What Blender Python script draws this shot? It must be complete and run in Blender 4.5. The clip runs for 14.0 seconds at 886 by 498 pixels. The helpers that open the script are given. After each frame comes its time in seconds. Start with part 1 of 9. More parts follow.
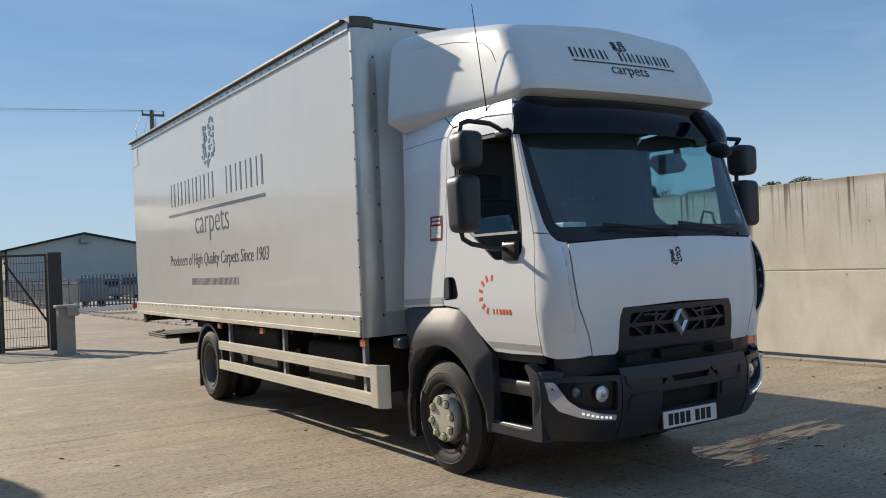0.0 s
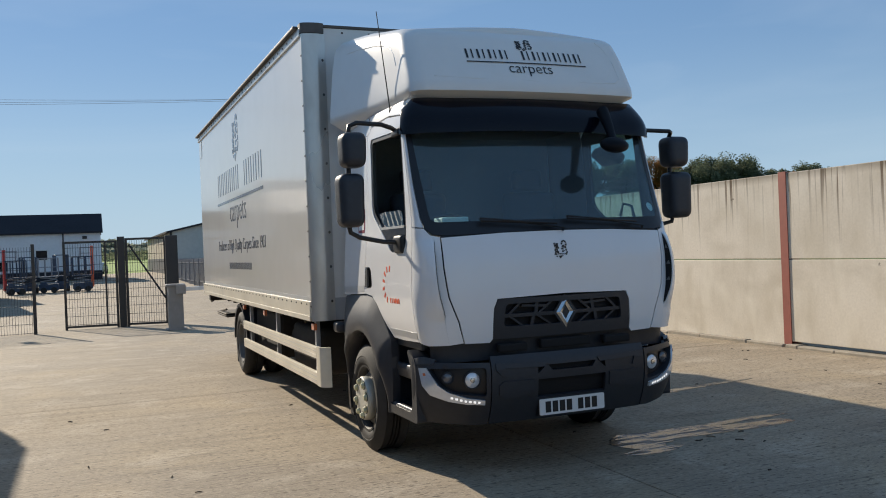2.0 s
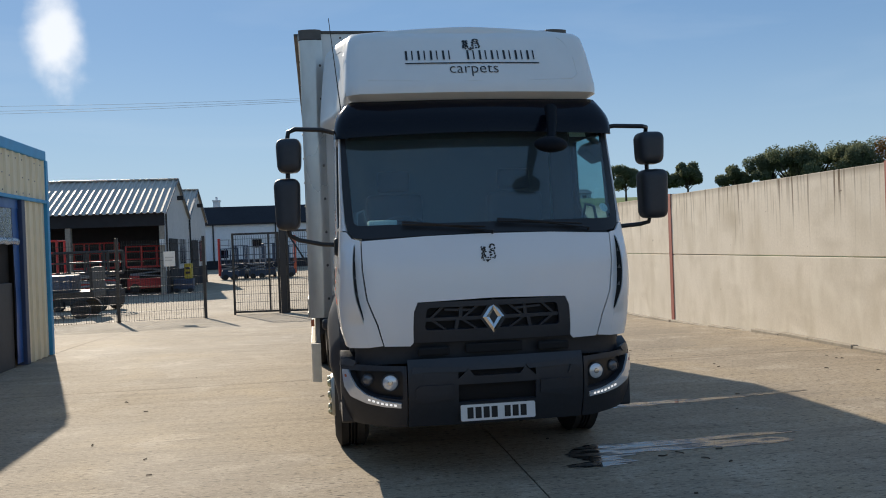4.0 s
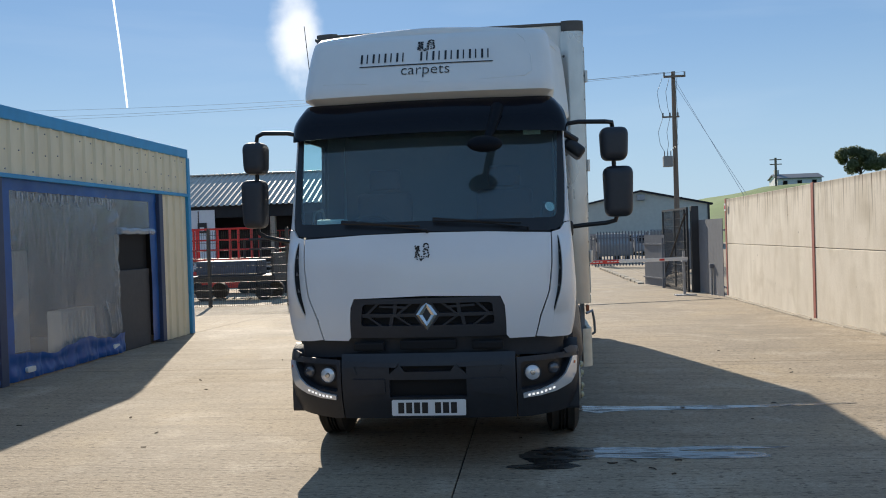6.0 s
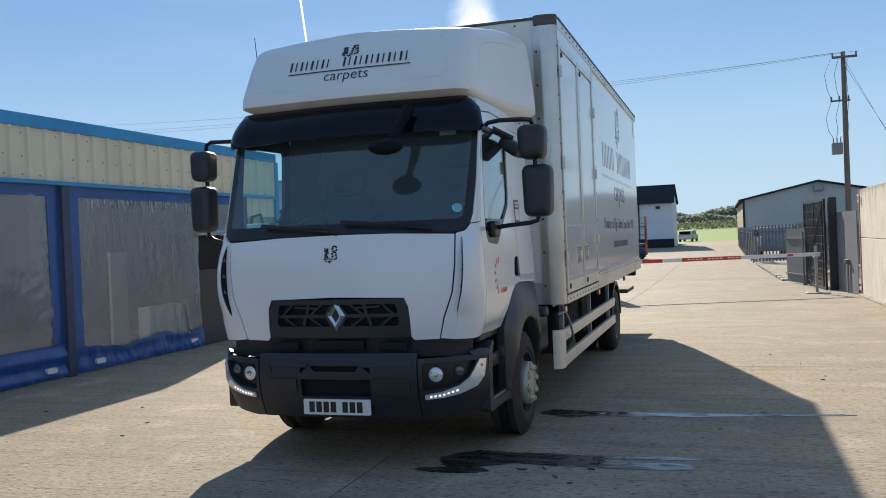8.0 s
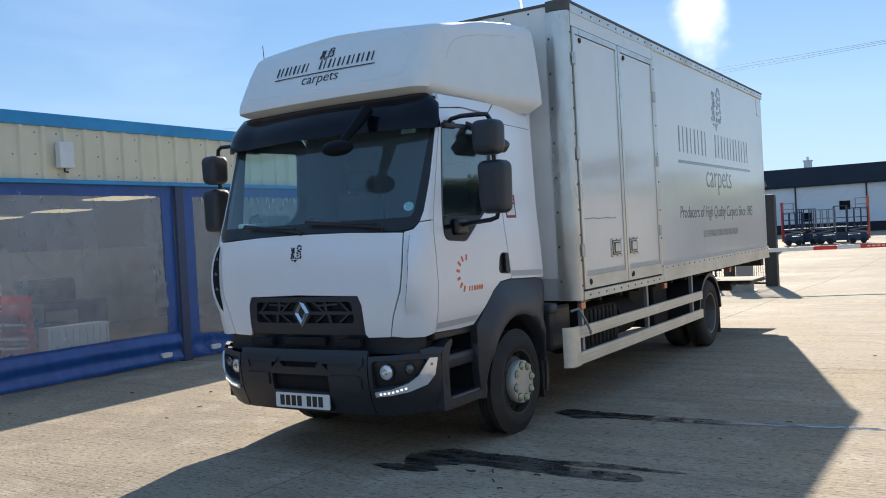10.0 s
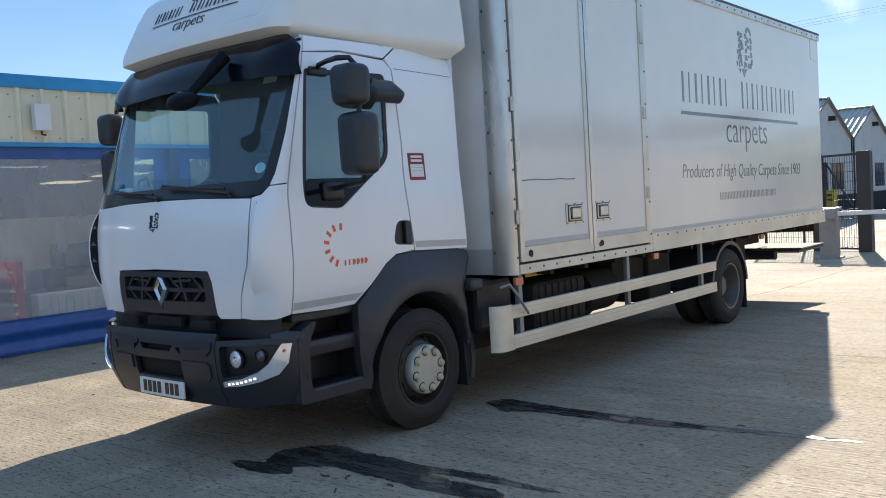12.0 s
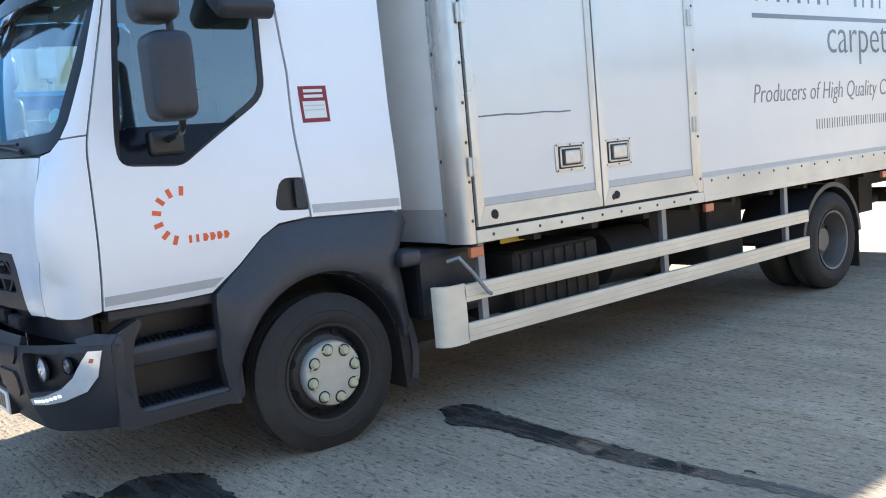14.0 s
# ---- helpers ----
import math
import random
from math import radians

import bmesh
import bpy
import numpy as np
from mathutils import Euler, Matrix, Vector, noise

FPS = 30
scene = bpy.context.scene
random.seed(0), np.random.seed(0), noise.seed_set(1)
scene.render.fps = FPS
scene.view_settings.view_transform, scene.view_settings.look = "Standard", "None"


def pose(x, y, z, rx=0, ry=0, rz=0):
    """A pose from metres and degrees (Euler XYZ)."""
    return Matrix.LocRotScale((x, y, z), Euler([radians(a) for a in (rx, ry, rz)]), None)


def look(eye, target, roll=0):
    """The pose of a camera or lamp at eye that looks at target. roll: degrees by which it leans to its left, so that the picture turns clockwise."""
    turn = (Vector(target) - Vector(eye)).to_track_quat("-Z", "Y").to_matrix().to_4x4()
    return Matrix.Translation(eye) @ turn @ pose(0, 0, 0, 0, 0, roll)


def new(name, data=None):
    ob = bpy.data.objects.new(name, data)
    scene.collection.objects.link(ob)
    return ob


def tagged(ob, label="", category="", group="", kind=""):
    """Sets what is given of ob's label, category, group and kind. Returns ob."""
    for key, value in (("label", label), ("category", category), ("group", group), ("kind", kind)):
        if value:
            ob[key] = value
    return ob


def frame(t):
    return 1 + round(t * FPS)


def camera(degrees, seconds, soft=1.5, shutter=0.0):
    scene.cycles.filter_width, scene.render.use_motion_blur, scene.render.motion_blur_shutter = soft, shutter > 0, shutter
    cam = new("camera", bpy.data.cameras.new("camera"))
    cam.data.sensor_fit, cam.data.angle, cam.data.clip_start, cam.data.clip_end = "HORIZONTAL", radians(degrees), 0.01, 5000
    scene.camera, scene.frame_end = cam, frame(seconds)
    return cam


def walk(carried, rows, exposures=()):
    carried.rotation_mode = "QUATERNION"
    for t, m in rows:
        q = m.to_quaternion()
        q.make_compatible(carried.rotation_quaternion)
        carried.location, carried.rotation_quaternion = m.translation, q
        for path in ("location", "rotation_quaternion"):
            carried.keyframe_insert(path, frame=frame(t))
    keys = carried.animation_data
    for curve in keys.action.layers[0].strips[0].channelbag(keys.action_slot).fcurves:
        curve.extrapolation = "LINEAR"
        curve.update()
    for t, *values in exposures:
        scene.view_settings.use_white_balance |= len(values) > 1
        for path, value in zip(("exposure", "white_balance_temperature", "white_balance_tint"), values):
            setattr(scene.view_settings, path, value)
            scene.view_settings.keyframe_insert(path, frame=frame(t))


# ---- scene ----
cam = camera(54.0, 14.0, soft=1.0)
PATH = [
    (0, (-4.563, -4.138, 1.512), (-3.481, -2.456, 1.568), -3.1),
    (0.5, (-4.289, -4.553, 1.507), (-3.269, -2.833, 1.563), -3.1),
    (1, (-3.918, -4.768, 1.484), (-2.971, -3.007, 1.532), -3.0),
    (1.5, (-3.518, -5.043, 1.476), (-2.658, -3.238, 1.515), -2.9),
    (2, (-3.114, -5.349, 1.497), (-2.353, -3.5, 1.526), -2.7),
    (2.5, (-2.638, -5.437, 1.487), (-1.984, -3.547, 1.513), -2.6),
    (3, (-2.161, -5.64, 1.478), (-1.619, -3.715, 1.504), -2.7),
    (3.2, (-1.977, -5.715, 1.496), (-1.482, -3.777, 1.522), -2.6),
    (5.3, (0.113, -5.963, 1.522), (0.069, -3.964, 1.538), -2.0),
    (5.5, (0.307, -5.982, 1.513), (0.216, -3.984, 1.525), -1.9),
    (6, (0.774, -6.046, 1.538), (0.562, -4.058, 1.546), -1.7),
    (6.5, (1.242, -5.956, 1.537), (0.916, -3.983, 1.544), -1.7),
    (7, (1.757, -5.98, 1.525), (1.332, -4.025, 1.532), -1.7),
    (7.5, (2.216, -5.856, 1.519), (1.696, -3.924, 1.528), -1.8),
    (7.7, (2.385, -5.781, 1.518), (1.83, -3.86, 1.528), -1.9),
    (9.8, (4.221, -4.993, 1.534), (3.198, -3.275, 1.537), -2.7),
    (10, (4.347, -4.868, 1.538), (3.278, -3.178, 1.536), -2.6),
    (10.5, (4.593, -4.493, 1.55), (3.439, -2.86, 1.552), -2.8),
    (11, (4.899, -4.135, 1.542), (3.687, -2.544, 1.553), -2.7),
    (11.5, (5.014, -3.626, 1.54), (3.793, -2.042, 1.537), -2.5),
    (12, (5.121, -3.146, 1.508), (3.829, -1.621, 1.429), -2.7),
    (12.5, (5.24, -2.655, 1.533), (3.774, -1.305, 1.355), -3.3),
    (13, (5.137, -2.108, 1.529), (3.59, -0.858, 1.314), -4.1),
    (13.5, (5.146, -1.545, 1.521), (3.581, -0.319, 1.307), -4.6),
    (14, (5.03, -0.961, 1.516), (3.475, 0.281, 1.311), -4.4),
]
EXPOSURES = [(0, 0.42, 6500, 10), (3.0, 0.38, 6500, 10), (6.0, 0.52, 6450, 10), (9.0, 0.74, 6350, 10), (10.5, 0.94, 6300, 10), (11.5, 0.96, 6300, 10), (12.0, 1.05, 6250, 10), (12.5, 1.55, 6150, 10), (13.2, 1.75, 6100, 10), (14.0, 1.9, 6150, 10)]
LEVEL = pose(0, 0, 0, -1.0, 0, 0)  # brings the yard level
walk(cam, [(t, LEVEL @ look(eye, target, roll)) for t, eye, target, roll in PATH], EXPOSURES)

# ---- world, sun, exposure ----
SUN_AZ, SUN_EL = -16.8, 26.35     # degrees: from +y towards -x, and above the horizon
world = bpy.data.worlds.new("sky")
scene.world = world
world.use_nodes = True
wn, wl = world.node_tree.nodes, world.node_tree.links
sky = wn.new("ShaderNodeTexSky")
sky.sky_type, sky.sun_disc = "NISHITA", False
sky.sun_elevation, sky.sun_rotation = radians(SUN_EL), radians(SUN_AZ)
sky.air_density, sky.dust_density, sky.ozone_density = 1.0, 0.05, 3.0
wtc = wn.new("ShaderNodeTexCoord")
wmap = wn.new("ShaderNodeMapping")
wmap.inputs["Scale"].default_value = (1.2, 3.0, 9.0)
wmap.inputs["Rotation"].default_value = (0.15, 0.1, 0.5)
wnoise = wn.new("ShaderNodeTexNoise")
wnoise.inputs["Scale"].default_value, wnoise.inputs["Detail"].default_value, wnoise.inputs["Distortion"].default_value = 1.6, 7, 0.6
wramp = wn.new("ShaderNodeValToRGB")
wramp.color_ramp.elements[0].position, wramp.color_ramp.elements[1].position = 0.50, 0.80
wramp.color_ramp.elements[0].color, wramp.color_ramp.elements[1].color = (0, 0, 0, 1), (0.17, 0.17, 0.17, 1)
wmix = wn.new("ShaderNodeMix")
wmix.data_type = "RGBA"
wmix.inputs[7].default_value = (6.6, 7.6, 8.6, 1)
wl.new(wtc.outputs["Generated"], wmap.inputs["Vector"])
wl.new(wmap.outputs["Vector"], wnoise.inputs["Vector"])
wl.new(wnoise.outputs["Fac"], wramp.inputs["Fac"])
wl.new(wramp.outputs["Color"], wmix.inputs[0])
# a thin even veil over the clear sky
wveil = wn.new("ShaderNodeMix")
wveil.data_type = "RGBA"
wveil.inputs[0].default_value, wveil.inputs[7].default_value = 0.65, (1.75, 3.25, 5.6, 1)
wl.new(sky.outputs["Color"], wveil.inputs[6])
wl.new(wveil.outputs[2], wmix.inputs[6])
# pale haze low over the horizon
wsep = wn.new("ShaderNodeSeparateXYZ")
wl.new(wtc.outputs["Generated"], wsep.inputs[0])
whz = wn.new("ShaderNodeMapRange")
whz.interpolation_type = "SMOOTHSTEP"
for k, v in zip(("From Min", "From Max", "To Min", "To Max"), (-0.02, 0.26, 0.78, 0.0)):
    whz.inputs[k].default_value = v
wl.new(wsep.outputs["Z"], whz.inputs["Value"])
whaze = wn.new("ShaderNodeMix")
whaze.data_type = "RGBA"
whaze.inputs[7].default_value = (4.5, 6.1, 7.4, 1)
wl.new(whz.outputs["Result"], whaze.inputs[0])
wl.new(wmix.outputs[2], whaze.inputs[6])
# one tall soft cloud low over the fields
cdir = wn.new("ShaderNodeVectorMath")
cdir.operation = "SUBTRACT"
cdir.inputs[1].default_value = (-0.254, 0.938, 0.225)
wl.new(wtc.outputs["Generated"], cdir.inputs[0])
cmap = wn.new("ShaderNodeMapping")
cmap.inputs["Scale"].default_value = (30.0, 8.0, 14.5)
wl.new(cdir.outputs[0], cmap.inputs["Vector"])
clen = wn.new("ShaderNodeVectorMath")
clen.operation = "LENGTH"
wl.new(cmap.outputs["Vector"], clen.inputs[0])
cn = wn.new("ShaderNodeTexNoise")
cn.inputs["Scale"].default_value, cn.inputs["Detail"].default_value = 26.0, 6
wl.new(wtc.outputs["Generated"], cn.inputs["Vector"])
cadd = wn.new("ShaderNodeMath")
cadd.operation = "MULTIPLY_ADD"
cadd.inputs[1].default_value = 1.1
wl.new(cn.outputs["Fac"], cadd.inputs[0]), wl.new(clen.outputs["Value"], cadd.inputs[2])
cr_ = wn.new("ShaderNodeMapRange")
cr_.interpolation_type = "SMOOTHSTEP"
for k, v in zip(("From Min", "From Max", "To Min", "To Max"), (0.75, 1.55, 0.75, 0.0)):
    cr_.inputs[k].default_value = v
wl.new(cadd.outputs[0], cr_.inputs["Value"])
cmx = wn.new("ShaderNodeMix")
cmx.data_type = "RGBA"
cmx.inputs[7].default_value = (11.0, 11.0, 11.0, 1)
wl.new(cr_.outputs["Result"], cmx.inputs[0]), wl.new(whaze.outputs[2], cmx.inputs[6])
wl.new(cmx.outputs[2], wn["Background"].inputs["Color"])
wn["Background"].inputs["Strength"].default_value = 0.078

sun_data = bpy.data.lights.new("sun", "SUN")
sun_data.energy, sun_data.angle, sun_data.color = 4.6, radians(0.55), (1.0, 0.885, 0.72)
sun = new("sun", sun_data)
_a, _e = radians(SUN_AZ), radians(SUN_EL)
SUN_DIR = Vector((math.sin(_a) * math.cos(_e), math.cos(_a) * math.cos(_e), math.sin(_e)))
sun.matrix_world = look(tuple(SUN_DIR * 60), (0, 0, 0))

# ---- materials ----
def mat(name, col, rough=0.5, metal=0.0, vary=0.12, grain=12.0, patch=0.9, bump=0.0, bump_scale=60.0, stretch=(1, 1, 1),
        tint=None, tint_amount=0.35, tint_at=(0.5, 0.75), coat=0.0, rough_vary=0.08, spec=0.5, each=0.0, emit=None, emit_strength=0.0):
    """A surface with grain and larger patches; tint: a second colour that comes in patches; each: how far pieces differ."""
    m = bpy.data.materials.new(name)
    m.use_nodes = True
    n, l = m.node_tree.nodes, m.node_tree.links
    b = n["Principled BSDF"]
    tc = n.new("ShaderNodeTexCoord")
    mp = n.new("ShaderNodeMapping")
    mp.inputs["Scale"].default_value = stretch
    l.new(tc.outputs["Object"], mp.inputs["Vector"])
    fine, wide = n.new("ShaderNodeTexNoise"), n.new("ShaderNodeTexNoise")
    fine.inputs["Scale"].default_value, fine.inputs["Detail"].default_value = grain, 5
    wide.inputs["Scale"].default_value, wide.inputs["Detail"].default_value = patch, 4
    for t in (fine, wide):
        l.new(mp.outputs["Vector"], t.inputs["Vector"])
    add = n.new("ShaderNodeMath")
    add.operation = "ADD"
    l.new(fine.outputs["Fac"], add.inputs[0]), l.new(wide.outputs["Fac"], add.inputs[1])
    rng = n.new("ShaderNodeMapRange")
    rng.inputs["From Min"].default_value, rng.inputs["From Max"].default_value = 0.6, 1.4
    rng.inputs["To Min"].default_value, rng.inputs["To Max"].default_value = 1 - vary, 1 + vary
    l.new(add.outputs[0], rng.inputs["Value"])
    hsv = n.new("ShaderNodeHueSaturation")
    l.new(rng.outputs["Result"], hsv.inputs["Value"])
    src = None
    if tint:
        ramp = n.new("ShaderNodeMapRange")
        ramp.inputs["From Min"].default_value, ramp.inputs["From Max"].default_value = tint_at
        ramp.inputs["To Max"].default_value = tint_amount
        l.new(wide.outputs["Fac"], ramp.inputs["Value"])
        mx = n.new("ShaderNodeMix")
        mx.data_type = "RGBA"
        mx.inputs[6].default_value, mx.inputs[7].default_value = (*col, 1), (*tint, 1)
        l.new(ramp.outputs["Result"], mx.inputs[0])
        l.new(mx.outputs[2], hsv.inputs["Color"])
    else:
        hsv.inputs["Color"].default_value = (*col, 1)
    out = hsv.outputs["Color"]
    if each:
        oi = n.new("ShaderNodeObjectInfo")
        er = n.new("ShaderNodeMapRange")
        er.inputs["To Min"].default_value, er.inputs["To Max"].default_value = 1 - each, 1 + each
        l.new(oi.outputs["Random"], er.inputs["Value"])
        h2 = n.new("ShaderNodeHueSaturation")
        l.new(er.outputs["Result"], h2.inputs["Value"]), l.new(out, h2.inputs["Color"])
        out = h2.outputs["Color"]
    l.new(out, b.inputs["Base Color"])
    rr = n.new("ShaderNodeMapRange")
    rr.inputs["To Min"].default_value, rr.inputs["To Max"].default_value = max(0.02, rough - rough_vary), min(1, rough + rough_vary)
    l.new(wide.outputs["Fac"], rr.inputs["Value"]), l.new(rr.outputs["Result"], b.inputs["Roughness"])
    b.inputs["Metallic"].default_value, b.inputs["Coat Weight"].default_value = metal, coat
    b.inputs["Specular IOR Level"].default_value = spec
    b.inputs["Coat Roughness"].default_value = 0.06
    if bump:
        bt = n.new("ShaderNodeTexNoise")
        bt.inputs["Scale"].default_value, bt.inputs["Detail"].default_value = bump_scale, 4
        l.new(mp.outputs["Vector"], bt.inputs["Vector"])
        bp = n.new("ShaderNodeBump")
        bp.inputs["Strength"].default_value, bp.inputs["Distance"].default_value = bump, 0.01
        l.new(bt.outputs["Fac"], bp.inputs["Height"]), l.new(bp.outputs["Normal"], b.inputs["Normal"])
    if emit:
        b.inputs["Emission Color"].default_value, b.inputs["Emission Strength"].default_value = (*emit, 1), emit_strength
    return m


def glass(name, tint, rough=0.0, clear=0.85, gloss=1.0, base=0.04, dust=0.0):
    """Thin pane: mostly see-through with a tint, with a mirror gloss that grows towards the edge-on view."""
    m = bpy.data.materials.new(name)
    m.use_nodes = True
    n, l = m.node_tree.nodes, m.node_tree.links
    n.remove(n["Principled BSDF"])
    tr, gl, mx, lw = n.new("ShaderNodeBsdfTransparent"), n.new("ShaderNodeBsdfGlossy"), n.new("ShaderNodeMixShader"), n.new("ShaderNodeLayerWeight")
    lw.inputs["Blend"].default_value = 0.5
    pw, sc = n.new("ShaderNodeMath"), n.new("ShaderNodeMath")
    pw.operation, sc.operation = "POWER", "MULTIPLY_ADD"
    pw.inputs[1].default_value, sc.inputs[1].default_value, sc.inputs[2].default_value = 5.0, 0.9, base
    l.new(lw.outputs["Facing"], pw.inputs[0]), l.new(pw.outputs[0], sc.inputs[0])
    tr.inputs["Color"].default_value = (*[c * clear for c in tint], 1)
    gl.inputs["Roughness"].default_value = rough
    gl.inputs["Color"].default_value = (gloss, gloss, gloss, 1)
    l.new(sc.outputs[0], mx.inputs[0]), l.new(tr.outputs[0], mx.inputs[1]), l.new(gl.outputs[0], mx.inputs[2])
    # road dust on the pane scatters a little of the daylight
    df, mx2, nz, rg, tc = n.new("ShaderNodeBsdfDiffuse"), n.new("ShaderNodeMixShader"), n.new("ShaderNodeTexNoise"), n.new("ShaderNodeMapRange"), n.new("ShaderNodeTexCoord")
    df.inputs["Color"].default_value = (0.55, 0.58, 0.62, 1)
    nz.inputs["Scale"].default_value, nz.inputs["Detail"].default_value = 2.0, 4
    rg.inputs["From Min"].default_value, rg.inputs["From Max"].default_value, rg.inputs["To Min"].default_value, rg.inputs["To Max"].default_value = 0.3, 0.7, dust * 0.8, dust * 1.2
    l.new(tc.outputs["Object"], nz.inputs["Vector"]), l.new(nz.outputs["Fac"], rg.inputs["Value"]), l.new(rg.outputs["Result"], mx2.inputs[0])
    l.new(mx.outputs[0], mx2.inputs[1]), l.new(df.outputs[0], mx2.inputs[2])
    l.new(mx2.outputs[0], n["Material Output"].inputs["Surface"])
    return m


def hazy_film(name):
    """Old clear plastic sheeting: partly see-through, milky with dust, with a soft gloss."""
    m = bpy.data.materials.new(name)
    m.use_nodes = True
    n, l = m.node_tree.nodes, m.node_tree.links
    n.remove(n["Principled BSDF"])
    tr, df, gl, a, b = n.new("ShaderNodeBsdfTransparent"), n.new("ShaderNodeBsdfDiffuse"), n.new("ShaderNodeBsdfGlossy"), n.new("ShaderNodeMixShader"), n.new("ShaderNodeMixShader")
    lw, pw, sc = n.new("ShaderNodeLayerWeight"), n.new("ShaderNodeMath"), n.new("ShaderNodeMath")
    tc, mp, nz, rg = n.new("ShaderNodeTexCoord"), n.new("ShaderNodeMapping"), n.new("ShaderNodeTexNoise"), n.new("ShaderNodeMapRange")
    tr.inputs["Color"].default_value, df.inputs["Color"].default_value, gl.inputs["Color"].default_value = (0.90, 0.93, 0.95, 1), (0.47, 0.56, 0.66, 1), (0.85, 0.85, 0.85, 1)
    gl.inputs["Roughness"].default_value, lw.inputs["Blend"].default_value = 0.10, 0.5
    pw.operation, sc.operation = "POWER", "MULTIPLY_ADD"
    pw.inputs[1].default_value, sc.inputs[1].default_value, sc.inputs[2].default_value = 4.0, 0.8, 0.09
    l.new(lw.outputs["Facing"], pw.inputs[0]), l.new(pw.outputs[0], sc.inputs[0])
    mp.inputs["Scale"].default_value = (1, 1.0, 0.35)
    nz.inputs["Scale"].default_value, nz.inputs["Detail"].default_value = 2.2, 6
    for k, x in zip(("From Min", "From Max", "To Min", "To Max"), (0.3, 0.7, 0.30, 0.41)):
        rg.inputs[k].default_value = x
    l.new(tc.outputs["Object"], mp.inputs["Vector"]), l.new(mp.outputs["Vector"], nz.inputs["Vector"]), l.new(nz.outputs["Fac"], rg.inputs["Value"])
    mq, nq, bq = n.new("ShaderNodeMapping"), n.new("ShaderNodeTexNoise"), n.new("ShaderNodeBump")
    mq.inputs["Scale"].default_value = (1, 2.6, 0.9)
    nq.inputs["Scale"].default_value, nq.inputs["Detail"].default_value, nq.inputs["Distortion"].default_value = 2.4, 5, 1.2
    bq.inputs["Strength"].default_value, bq.inputs["Distance"].default_value = 0.8, 0.03
    l.new(tc.outputs["Object"], mq.inputs["Vector"]), l.new(mq.outputs["Vector"], nq.inputs["Vector"]), l.new(nq.outputs["Fac"], bq.inputs["Height"])
    l.new(bq.outputs["Normal"], gl.inputs["Normal"])
    l.new(rg.outputs["Result"], a.inputs[0]), l.new(tr.outputs[0], a.inputs[1]), l.new(df.outputs[0], a.inputs[2])
    l.new(sc.outputs[0], b.inputs[0]), l.new(a.outputs[0], b.inputs[1]), l.new(gl.outputs[0], b.inputs[2])
    l.new(b.outputs[0], n["Material Output"].inputs["Surface"])
    return m


def foliage(name, a, c):
    """Leaves that scatter light and let part of it through; every clump has its own shade."""
    m = bpy.data.materials.new(name)
    m.use_nodes = True
    n, l = m.node_tree.nodes, m.node_tree.links
    n.remove(n["Principled BSDF"])
    geo, mx, df, tl, sh = n.new("ShaderNodeNewGeometry"), n.new("ShaderNodeMix"), n.new("ShaderNodeBsdfDiffuse"), n.new("ShaderNodeBsdfTranslucent"), n.new("ShaderNodeMixShader")
    mx.data_type = "RGBA"
    mx.inputs[6].default_value, mx.inputs[7].default_value = (*a, 1), (*c, 1)
    sh.inputs[0].default_value = 0.5
    l.new(geo.outputs["Random Per Island"], mx.inputs[0])
    l.new(mx.outputs[2], df.inputs["Color"]), l.new(mx.outputs[2], tl.inputs["Color"])
    l.new(df.outputs[0], sh.inputs[1]), l.new(tl.outputs[0], sh.inputs[2]), l.new(sh.outputs[0], n["Material Output"].inputs["Surface"])
    return m


